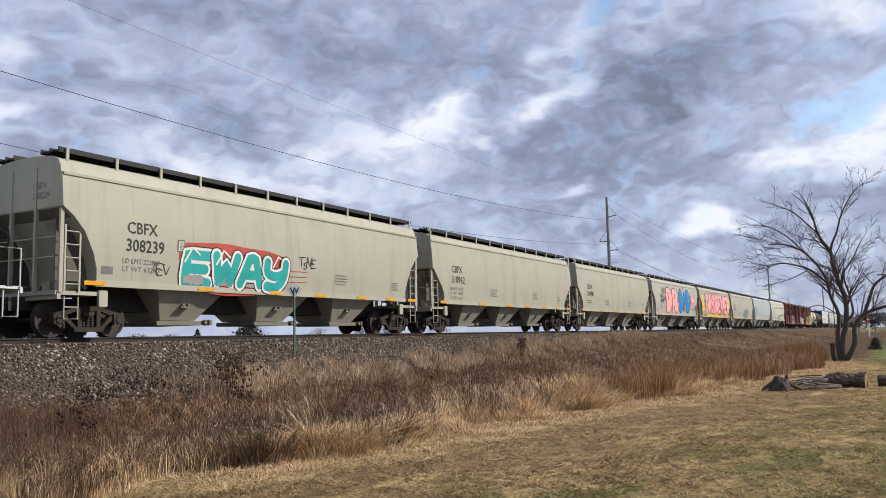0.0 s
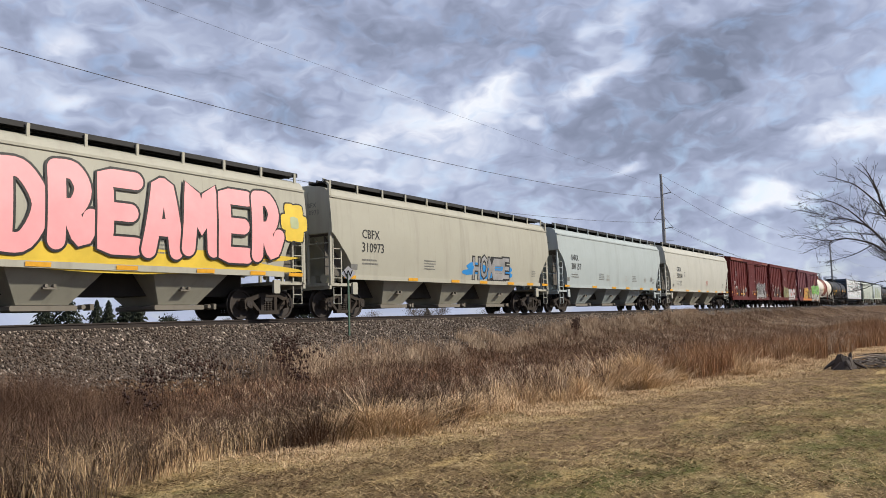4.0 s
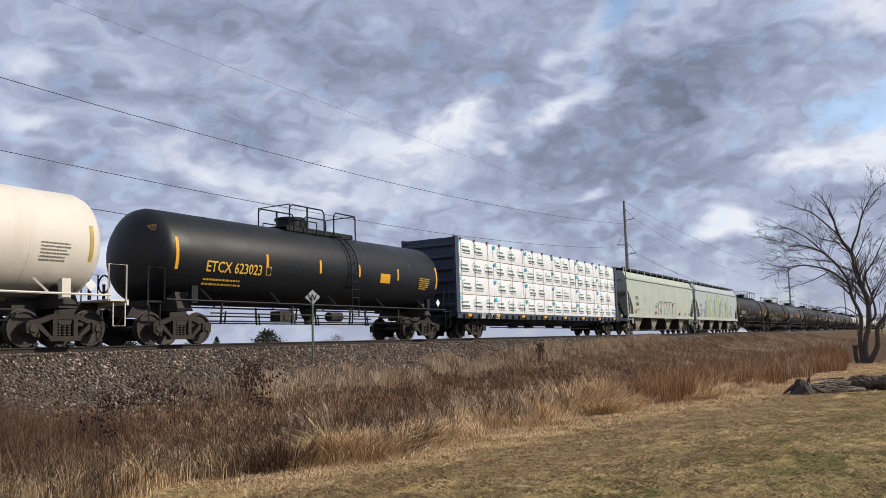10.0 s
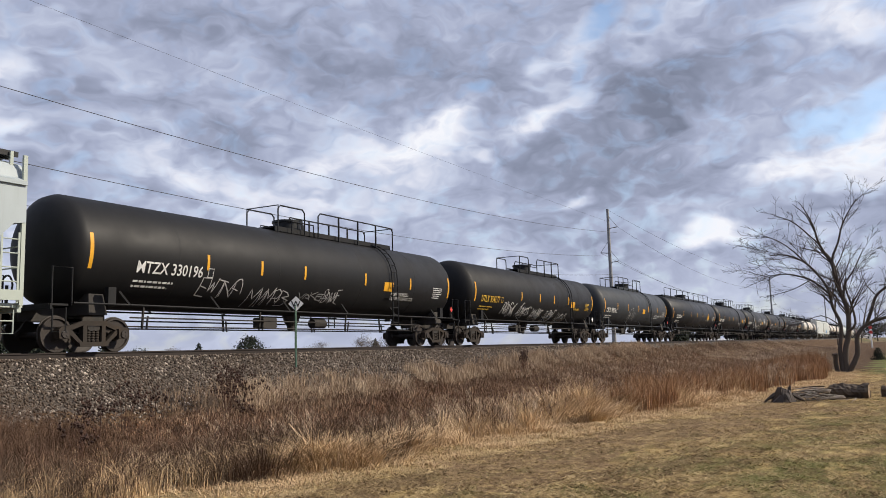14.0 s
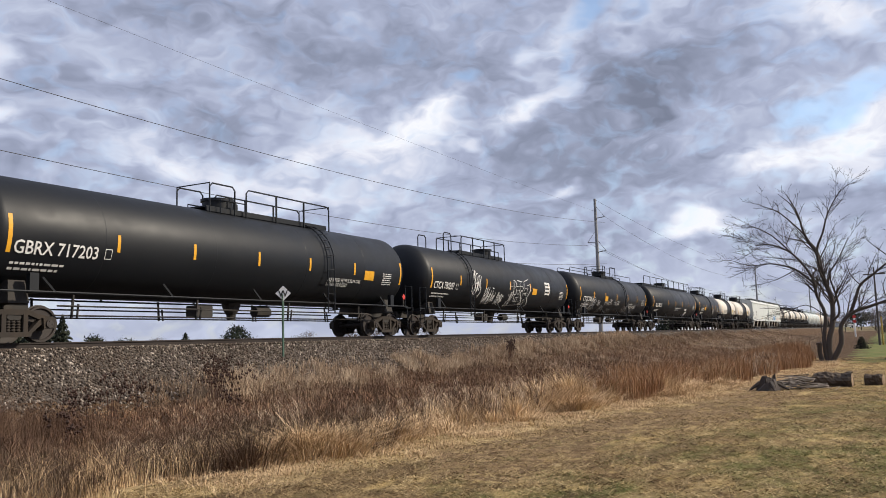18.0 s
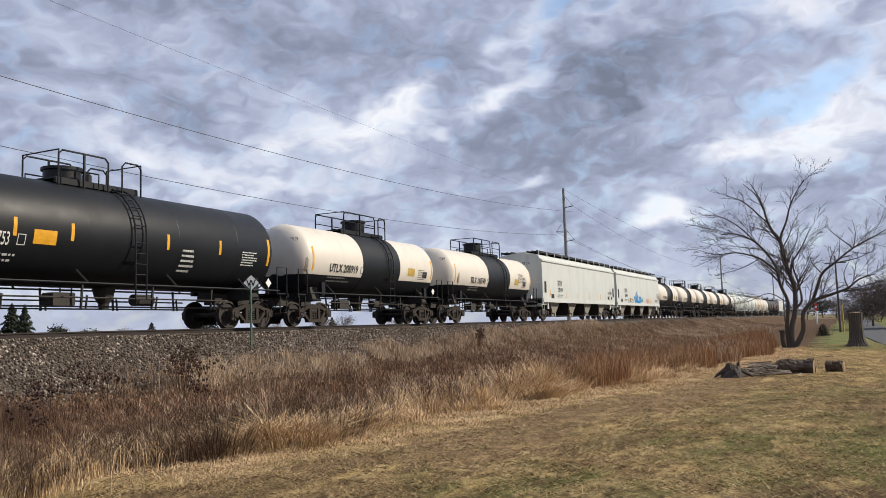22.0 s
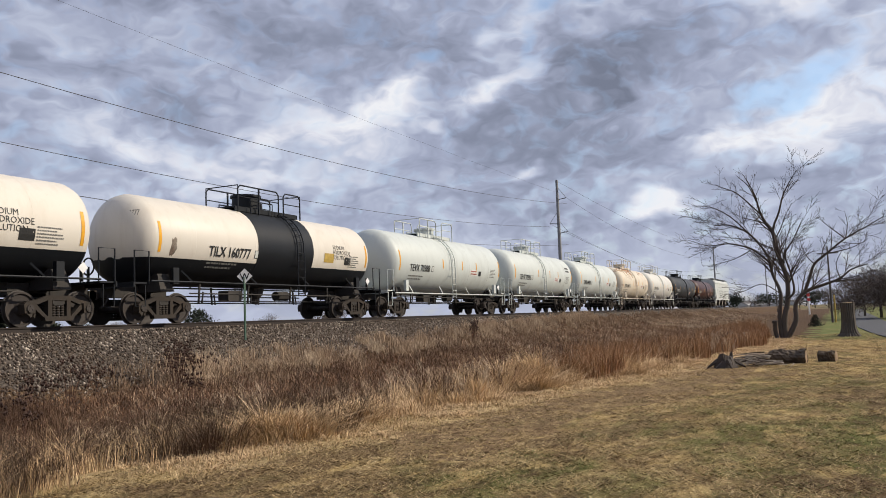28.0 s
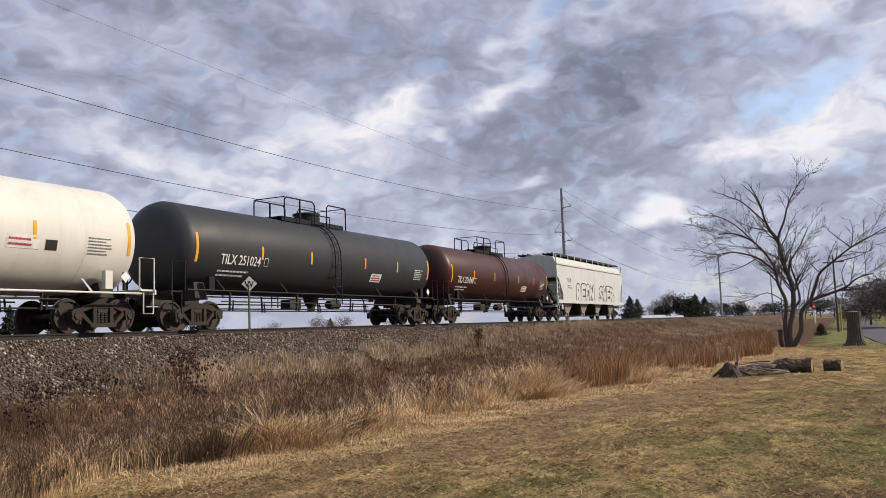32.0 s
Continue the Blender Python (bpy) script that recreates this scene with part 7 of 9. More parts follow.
    put(car, "IARX", -7.92, 2.46, 0.25, INKG, sf, 0.012, 0.95)
    put(car, "580027", -7.83, 2.00, 0.25, INKG, sf, 0.012, 0.95)
    plate(car, -8.0, 1.5, 0.75, 0.42, SLATEF, sf, "patch", 0.004)
    put(car, "IARX", -0.1, 3.75, 0.2, INKB, surf_end(-xe), 0.0)
    plate(car, -9.3, 3.93, 18.6, 0.12, SLATES, sf, "drip_rail", 0.012)
    for i, pts in enumerate((
            [(-6.7, 1.45), (-6.6, 2.15), (-5.95, 2.3), (-6.0, 2.95), (-5.1, 3.16), (-5.4, 1.45)], [(-2.5, 1.9), (-2.1, 3.1), (-1.38, 3.4), (-1.5, 1.6)], [(2.7, 1.5), (2.89, 2.9), (3.75, 3.2), (3.95, 1.6)],
            [(5.3, 1.5), (5.64, 3.1), (6.3, 2.6), (6.5, 1.55)], [(-4.1, 1.45), (-4.2, 2.3), (-2.6, 1.6)], [(-0.3, 1.5), (0.3, 3.3), (1.5, 3.5), (0.6, 1.5)])):
        shape(car, pts, SLATEF, sf, 0.005 + 0.0012 * i, 18, 0.09)
    for i, pts in enumerate((
            [(-5.91, 1.4), (-5.47, 2.34), (-5.17, 3.04), (-5.09, 3.68), (-4.53, 3.78), (-3.4, 3.72), (-2.7, 3.4), (-2.55, 3.05), (-2.9, 2.75), (-2.18, 2.06), (-1.8, 1.6), (-1.9, 1.4)],
            [(-1.8, 1.45), (-1.4, 2.6), (-1.28, 3.74), (-0.13, 3.78), (1.3, 3.7), (1.0, 3.2), (0.0, 2.45), (-0.7, 1.45)],
            [(0.45, 1.4), (1.15, 2.5), (1.5, 3.72), (2.4, 3.6), (2.9, 2.6), (3.1, 1.4)], [(3.35, 1.42), (3.9, 2.7), (4.4, 3.7), (4.9, 3.7), (5.5, 2.8), (5.85, 1.42)])):
        shape(car, pts, LIMEF, sf, 0.014 + 0.0015 * i, 20, 0.06)
    for i, pts in enumerate(([(-4.40, 3.46), (-4.38, 3.1), (-4.40, 2.82)], [(-4.45, 2.35), (-4.58, 1.94), (-4.21, 1.4)], [(-4.29, 2.68), (-3.44, 2.81), (-2.94, 3.06), (-2.81, 3.28), (-3.05, 3.38)], [(-4.25, 2.58), (-3.61, 2.4), (-2.46, 1.8)],
                [(-5.2, 3.38), (-5.47, 2.56), (-5.92, 1.92)], [(-1.34, 3.26), (-1.59, 2.47), (-1.85, 2.14)], [(-0.56, 3.44), (-0.57, 3.07)], [(0.28, 2.93), (0.01, 2.4), (-0.48, 2.35), (-0.75, 1.55)], [(1.51, 3.51), (1.29, 2.52), (0.52, 1.53)],
                [(2.53, 3.39), (2.88, 2.62), (3.16, 1.98)], [(2.27, 3.15), (2.62, 2.31), (2.8, 1.67)], [(4.32, 3.53), (4.07, 2.69), (3.41, 1.62)], [(4.67, 3.18), (4.56, 1.43)], [(5.08, 3.44), (5.57, 2.78), (5.66, 2.16)], [(-6.63, 2.26), (-6.56, 1.89), (-6.73, 1.45)], [(5.97, 2.57), (6.13, 2.02)])):
        line(car, smooth_line(pts, 4), 0.035 + 0.012 * (i % 2), LIMEW, sf, 0.024)
    for k, num, seed in ((28, "20909", 1), (29, "20904", 2)):
        L = size(k)
        car, sf, xe = hopper(k, L, WHITE, "clean white covered hopper car" + (" with a blue and green tag" if k == 29 else " with small orange reflectors"), "C", lower=CHUTE)
        for x in (-0.405, -0.22, -0.08, 0.08, 0.24, 0.385):
            plate(car, x * L, 1.55, 0.08, 0.5, YELLOW, sf, lean=0.1)
        plate(car, -6.25, 2.35, 0.95, 0.42, INKLB, sf, "patch", 0.006)
        put(car, "STYX", -6.15, 2.42, 0.30, INKB, sf, 0.01, 0.95, off=0.011)
        put(car, num, -6.15, 1.95, 0.32, INKB, sf, 0.0, 0.95)
        bars(car, -6.3, 1.55, 1.3, 0.26, 2, INKG, sf, 2)
        put(car, "STYX", 0.2, 3.75, 0.18, INKB, surf_end(-xe), 0.0)
        plate(car, -7.6, 1.5, 0.6, 0.28, INKB, sf, "label_plate")
        for x, w in ((7.0, 0.55), (8.1, 0.35)):
            plate(car, x, 1.62, w, 0.26, INKB, sf, "label_plate")
        bars(car, 7.6, 2.0, 0.6, 0.5, 5, INKG, sf, 7)
        for s in (-1, 1):
            plate(car, s * (xe - 0.55) - 0.2, 1.85, 0.42, 0.75, MESHBLK, sf, "end_opening", 0.004, label="dark opening in the side sheet")
        if k == 28:
            plate(car, 7.0, 2.05, 1.3, 0.22, INKLB, sf, "label_plate")
            put(car, "POLYCARBONATE", 7.05, 2.09, 0.14, INKB, sf, 0.0, width=1.2, off=0.012)
        else:
            put(car, "ARKO", -5.1, 1.28, 0.65, INKB, sf, -0.01, width=2.9, name="graffiti", shear=0.1)
            o = sf(0.0, 2.0, 0.0)[0]
            blob(car, -2.42 - o, 1.95, 0.36, 0.36, BLUE, sf, 4, 0.006, 0.03)
            blob(car, -1.98 - o, 2.18, 0.34, 0.52, PALEBLUE, sf, 5, 0.006, 0.03)
            bubble(car, "A", -2.30 - o, 1.36, 0.85, 0.66, sf, 0.20, ((0.0, BLUE, -1),))
            bubble(car, "I", -1.83 - o, 1.36, 0.62, 1.18, sf, 0.36, ((0.0, BLUE, -1),), 0.08, off=0.012)
            bubble(car, "U", -1.38 - o, 1.36, 0.95, 0.82, sf, 0.34, ((0.0, BLUE, -1),), off=0.014)
            bubble(car, "O", -0.62 - o, 1.38, 0.72, 0.64, sf, 0.20, ((0.0, BLUE, -1),), off=0.016)
            blob(car, 0.10 - o, 1.92, 0.50, 0.38, BLUE, sf, 8, 0.018, 0.10)
            bubble(car, "W", 0.08 - o, 1.52, 0.90, 0.46, sf, 0.13, ((0.0, TEAL, -1),), 0.15, off=0.020)
            bubble(car, "COM", 2.45 - o, 1.36, 1.65, 0.60, sf, 0.20, ((0.0, REDS, -1), (-0.07, PALEPINK, -1)))
            squiggle(car, 4.35 - o, 1.42, 0.8, 0.4, YELS, sf, 4, 4, 0.04)
    k, L = 42, size(42)
    car, sf, xe = hopper(k, L, WHITE, "white covered hopper car with black outline letters, last in the train", "B", lower=CHUTE)
    put(car, "TILX", -7.0, 2.75, 0.3, INKB, sf, 0.0)
    bars(car, -7.0, 2.25, 1.0, 0.32, 2, INKG, sf, 5)
    bubble(car, "REON", -4.9, 1.35, 4.6, 1.35, sf, 0.38, ((0.16, INKB, -1), (0.0, WHITE, -1)), 0.1)
    bubble(car, "SWER", 1.3, 1.35, 4.6, 1.35, sf, 0.34, ((0.16, INKB, -1), (0.0, WHITE, -1)), 0.1)


# ---- tank cars ----
# how far the markings sit off their usual place along the shell
MARKS = {0: 0.27, 12: -0.69, 13: -0.5, 17: -0.85, 18: -1.68, 19: -2.03, 20: -1.88, 21: -1.97, 22: -2.0, 23: -1.6, 24: -1.49, 25: -1.1, 27: -1.12, 31: -0.9, 32: -0.9, 33: -0.9, 34: -0.9, 35: -0.9, 36: -0.9, 37: -0.9, 38: -0.9, 39: -0.9, 40: -1.2, 41: -1.1}


def tank(k, label, shell, r=1.51, zc=2.68, platform=(-2.4, 2.4), dome=0.0, full=False, band=None, band_ink=None, lower=None, ladder=None, trim=None, rails_low=False, frame=None, tall_dome=False, inset=0.68, segs=None, rail_ink=None):
    L = size(k)
    car = new_car("tank_car", label, k, "tank cars of the train")
    trim, frame = trim or shell, frame or UNDER
    xe = L / 2 - inset
    hd = 0.34 if full else 0.62
    head = [(hd * math.sin(radians(a)), r * math.cos(radians(a))) for a in (0, 18, 36, 52, 66, 78, 87, 90)]
    prof = [(-xe + hd - x, max(q, 0.001)) for x, q in head[::-1]] + [(xe - hd + x, max(q, 0.001)) for x, q in head]
    part("shell", Geo().lathe_x(prof[::-1], zc, 48), shell, car, smooth=40)
    sf = surf_round(r, zc, MARKS.get(k, 0.0))
    for x in (-0.30, -0.1, 0.12, 0.30):
        part("weld_ring", Geo().lathe_x([(x * L + 0.02, r), (x * L, r + 0.006), (x * L - 0.02, r)], zc, 40), shell, car, smooth=40)
    if lower:
        g, drop, m = Geo(), r * 0.44, 20
        for x, q in prof:
            q += 0.007
            span_a = math.acos(min(1.0, drop / q))
            g.v += [(x * 1.001, q * math.sin(span_a * (2 * i / m - 1)), zc - q * math.cos(span_a * (2 * i / m - 1))) for i in range(m + 1)]
        for j in range(len(prof) - 1):
            g.f += [(j * (m + 1) + i, j * (m + 1) + i + 1, (j + 1) * (m + 1) + i + 1, (j + 1) * (m + 1) + i) for i in range(m)]
        part("lower_coat", g, lower, car, "black lower half", smooth=40)
    if band:
        part("band", Geo().lathe_x([(band[1], r + 0.004), (band[1], r + 0.016), (band[0], r + 0.016), (band[0], r + 0.004)], zc, 48), band_ink, car, "dark band round the middle", smooth=40)
    # saddles, sills, couplers
    for s in (-1, 1):
        xb = s * (L / 2 - 1.85)
        part("saddle", Geo().frustum(0.95, (xb - 0.28, xb + 0.28, -1.2, 1.2), zc - r * 0.78, (xb - 0.22, xb + 0.22, -r * 0.72, r * 0.72)), frame, car)
        part("draft_sill", Geo().box((s * (L / 2 - 1.5), 0, 0.98), (2.5, 0.5, 0.36)), frame, car)
        part("end_deck", Geo().box((s * (L / 2 - 0.55), 0, 1.17), (0.55, 2.8, 0.05)).box((s * (L / 2 - 0.32), 0, 1.12), (0.06, 2.9, 0.14)), trim, car)
        for t in (-1, 1):
            part("corner_rail", Geo().tube([(s * (L / 2 - 0.35), t * 1.42, 1.15), (s * (L / 2 - 0.35), t * 1.42, 2.1), (s * (L / 2 - 0.9), t * 1.42, 2.1), (s * (L / 2 - 0.9), t * 1.42, 1.15)], 0.022, 6), trim, car)
            part("corner_step", Geo().tube([(s * (L / 2 - 0.38), t * 1.42, 1.1), (s * (L / 2 - 0.38), t * 1.42, 0.5), (s * (L / 2 - 0.75), t * 1.42, 0.5), (s * (L / 2 - 0.75), t * 1.42, 1.1)], 0.022, 5), trim, car)
            part("shell_support", Geo().box((s * (L / 2 - 2.05), t * (r - 0.1), 1.42), (0.24, 0.14, 0.5)), trim, car)
        coupler(car, s * (L / 2 - 0.02), s)
        air_hose(car, s * (L / 2 - 0.1), s)
        bogie(car, s * (L / 2 - 1.85))
    part("brake_wheel", Geo().lathe_x([(-L / 2 + 0.42, 0.24), (-L / 2 + 0.45, 0.28), (-L / 2 + 0.48, 0.24)], 1.75, 14, yc=0.55).bar((-L / 2 + 0.45, 0.55, 1.15), (-L / 2 + 0.45, 0.55, 1.75), 0.06), UNDER, car)
    # side handrails on brackets
    zr = zc - r * 0.97
    for t in (-1, 1):
        part("side_rail", Geo().tube([(-L / 2 + 0.9, t * 1.5, zr), (L / 2 - 0.9, t * 1.5, zr)], 0.03, 6), trim, car)
        nbk = max(3, int(L / 3.4))
        for i in range(nbk):
            x = -L / 2 + 2.6 + (L - 5.2) * i / (nbk - 1)
            part("rail_bracket", Geo().bar((x, t * 1.5, zr), (x - 0.28, t * r * 0.93, zr + 0.36), 0.05), trim, car)
    # under-tank piping
    for t in (-1, 1):
        for z, y in ((0.92, 0.9), (0.68, 0.75)):
            part("brake_pipe", Geo().tube([(-L / 2 + 3.1, t * y, z), (L / 2 - 3.1, t * y, z - 0.02)], 0.024, 5), frame, car)
        for i in range(4):
            x = -L / 2 + 3.6 + (L - 7.2) * i / 3
            part("pipe_hanger", Geo().bar((x, t * 0.85, zr), (x, t * 0.8, 0.62), 0.05).bar((x + 0.16, t * 0.85, 0.98), (x + 0.16, t * 0.8, 0.62), 0.04), frame, car)
    if not full:
        part("bottom_outlet", Geo().lathe_z([(0.62, 0.001), (0.62, 0.14), (0.8, 0.16), (0.95, 0.26), (zc - r + 0.05, 0.34)], 12, (0.2, 0, 0)), frame, car)
    part("valve_box", Geo().chamfer((-6.3 if full else -1.6, -0.9 if full else -0.35, 0.88), (0.7, 0.45, 0.36), 0.04), frame, car)
    if not full:
        part("air_reservoir", Geo().lathe_x([(1.0, 0.001), (1.0, 0.18), (1.7, 0.18), (1.7, 0.001)], 0.9, 10, yc=-0.3), frame, car)
    # top fittings
    top = zc + r
    a, b = platform
    part("walkway", Geo().box(((a + b) / 2, 0, top + 0.06), (b - a, 1.15, 0.05)).box(((a + b) / 2, -0.57, top - 0.02), (b - a, 0.05, 0.14)).box(((a + b) / 2, 0.57, top - 0.02), (b - a, 0.05, 0.14)), trim if not band_ink else band_ink, car)
    dm = band_ink or (shell if shell in (TEVX, TEVXW, CREAMRUST) else BLACK)
    dh = 0.62 if tall_dome else 0.45
    part("manway", Geo().lathe_z([(top - 0.1, 0.50), (top + dh - 0.08, 0.50), (top + dh - 0.08, 0.56), (top + dh, 0.56), (top + dh + 0.04, 0.3), (top + dh + 0.04, 0.001)], 20, (dome, 0, 0)), dm, car, smooth=40)
    part("valve", Geo().lathe_z([(top, 0.13), (top + 0.42, 0.13), (top + 0.5, 0.06), (top + 0.5, 0.001)], 10, (dome + 0.95, 0.15, 0)), dm, car)
    rail = rail_ink or band_ink or trim
    hgt = 0.88 if full else 0.95
    for t in (-1,) if full else (-1, 1):
        y = t * 0.72
        z0 = top - 0.15
        seg = segs or ([(a, dome - 0.62), (dome + 0.62, b)] if not full else [(a, b)])
        for p, q in seg:
            if q - p < 0.4:
                continue
            part("hand_rail", Geo().tube([(p, y, z0), (p, y, z0 + hgt - 0.12), (p + 0.12, y, z0 + hgt), (q - 0.12, y, z0 + hgt), (q, y, z0 + hgt - 0.12), (q, y, z0)], 0.027, 6), rail, car)
            if band or shell in (TEVX, TEVXW, CREAMRUST):
                part("mid_rail", Geo().tube([(p, y, z0 + 0.55), (q, y, z0 + 0.55)], 0.02, 5), rail, car)
            npst = max(0, int((q - p) / (2.6 if full else 1.6)))
            for i in range(npst):
                part("rail_post", Geo().bar((p + (q - p) * (i + 1) / (npst + 1), y, z0), (p + (q - p) * (i + 1) / (npst + 1), y, z0 + hgt), 0.05), rail, car)
        part("dome_rail", Geo().tube([(dome - 0.62, y, z0), (dome - 0.62, y, z0 + 0.45), (dome + 0.62, y, z0 + 0.45), (dome + 0.62, y, z0)], 0.024, 5), rail, car)
    for x in () if full else (a, b):
        part("end_hand_rail", Geo().tube([(x, -0.72, top - 0.15), (x, -0.72, top + 0.80), (x, 0.72, top + 0.80), (x, 0.72, top - 0.15)], 0.024, 5), rail, car)
    if rails_low:
        for p, q in ((-xe + 1.6, a - 0.1), (b + 0.1, xe - 1.6)):
            for t in (-1, 1):
                part("low_rail", Geo().tube([(p, t * 0.45, top - 0.05), (p, t * 0.45, top + 0.22), (p + 0.15, t * 0.45, top + 0.32), (q, t * 0.45, top + 0.32), (q, t * 0.45, top - 0.05)], 0.024, 5), rail, car)
    # ladder over the shell
    for t in () if full else (-1, 1):
        xl = ladder if ladder is not None else b - 0.3
        g = Geo()
        for dx in (-0.2, 0.2):
            pts = [(xl + dx, t * (r + 0.1), 0.85), (xl + dx, t * (r + 0.1), zc - 0.2)]
            pts += [(xl + dx, t * (r + 0.1) * math.cos(radians(q)), zc + (r + 0.1) * math.sin(radians(q))) for q in (12, 24, 36, 48, 60, 72)]
            g.tube(pts, 0.026, 5)
        for i in range(12):
            if i < 6:
                y, z = r + 0.1, 0.95 + i * 0.3
            else:
                q = radians((i - 5) * 11)
                y, z = (r + 0.1) * math.cos(q), zc + (r + 0.1) * math.sin(q)
            g.tube([(xl - 0.2, t * y, z), (xl + 0.2, t * y, z)], 0.018, 5)
        part("ladder", g, band_ink or trim, car)
    return car, sf, L


def tank_marks(car, sf, L, text, x, ink, refl=YELLOW, h=0.33, at=2.12, gas=None, plate_x=None, small=True, w=None, placard=SIGNW, refl_x=None, end_ink=None, refl_at=None):
    """Number, reflectors and small print; x and refl_at are counted from the car's middle."""
    base = sf(0.0, 2.7, 0.0)[0]
    put(car, text, x - base, at, h, ink, sf, 0.016, 0.95, width=w or 2.1, off=0.022)
    if small:
        bars(car, x - base + 0.02, at - 0.42, 1.7, 0.26, 2, ink if ink is not INKB else INKG, sf, len(text) + int(L * 10))
    plate(car, x - base + (w or 2.1) + 0.22, at + 0.02, 0.22, 0.27, ink, sf, "class_box", off=0.006)
    plate(car, x - base + (w or 2.1) + 0.24, at + 0.04, 0.18, 0.23, BLACK if ink is not INKB else WHITE, sf, "class_box", off=0.010)
    for s in (-1, 1):
        plate(car, s * (L / 2 - 1.38) - base - 0.05, 2.12, 0.11, 0.92, refl, sf)
    spots = [v - base for v in refl_at] if refl_at else [q * L for q in (refl_x if refl_x is not None else (-0.21, -0.07, 0.06, 0.17, 0.29))]
    for v in spots:
        if not x - base - 0.1 < v < x - base + (w or 2.1):
            plate(car, v, 2.35, 0.10, 0.46, refl, sf)
    bars(car, L * 0.5 - 2.75 - base, 2.05, 0.8, 0.5, 6, ink if ink is not INKB else INKG, sf, 5 + int(L))
    if plate_x is not None:
        plate(car, plate_x - base, 2.2, 0.66, 0.36, YELLOWD if ink is INKB else YELLOW, sf, "warning_plate", 0.008, label="yellow warning panel")
    if gas:
        for i, row in enumerate(gas[1]):
            put(car, row, gas[0], 2.05 - 0.17 * i, 0.13, ink, sf, 0.0, 0.95, off=0.012)
    lpg = placard is REDL
    x0, z0, q = L / 2 - (1.1 if lpg else 1.45), 1.62 if lpg else 1.52, 0.13 if lpg else 0.16
    holder = part("placard", Geo().prism([(x0 - q, z0), (x0, z0 - q), (x0 + q, z0), (x0, z0 + q)], -1.475, -1.465), placard, car, "diamond hazard placard")
    part("placard_bracket", Geo().box((x0, -1.42, z0 - 0.12), (0.05, 0.08, 0.5)), UNDER, holder)
    # the near end: number and placard on the head
    head = lambda u, z, off: (-L / 2 + 0.80 + 0.12 * (u * u + (z - 2.8) ** 2), -u, z)
    tagged(put(car, text, 0.05, 3.22, 0.17, end_ink or ink, head, 0.004, width=0.95), kind="stuff")
    bars(car, 0.1, 2.98, 0.75, 0.16, 2, end_ink or ink, head, 8)
    g = Geo()
    for x in (-L / 2 + 0.90, -L / 2 + 0.93):
        g.v += [(x, -0.45 + dy * 0.15, 1.9 + dz * 0.15) for dy, dz in ((-1, 0), (0, -1), (1, 0), (0, 1))]
    g.f += [(0, 1, 2, 3), (7, 6, 5, 4)] + [(i, 4 + i, 4 + (i + 1) % 4, (i + 1) % 4) for i in range(4)]
    part("placard", g, placard, car, "diamond hazard placard")


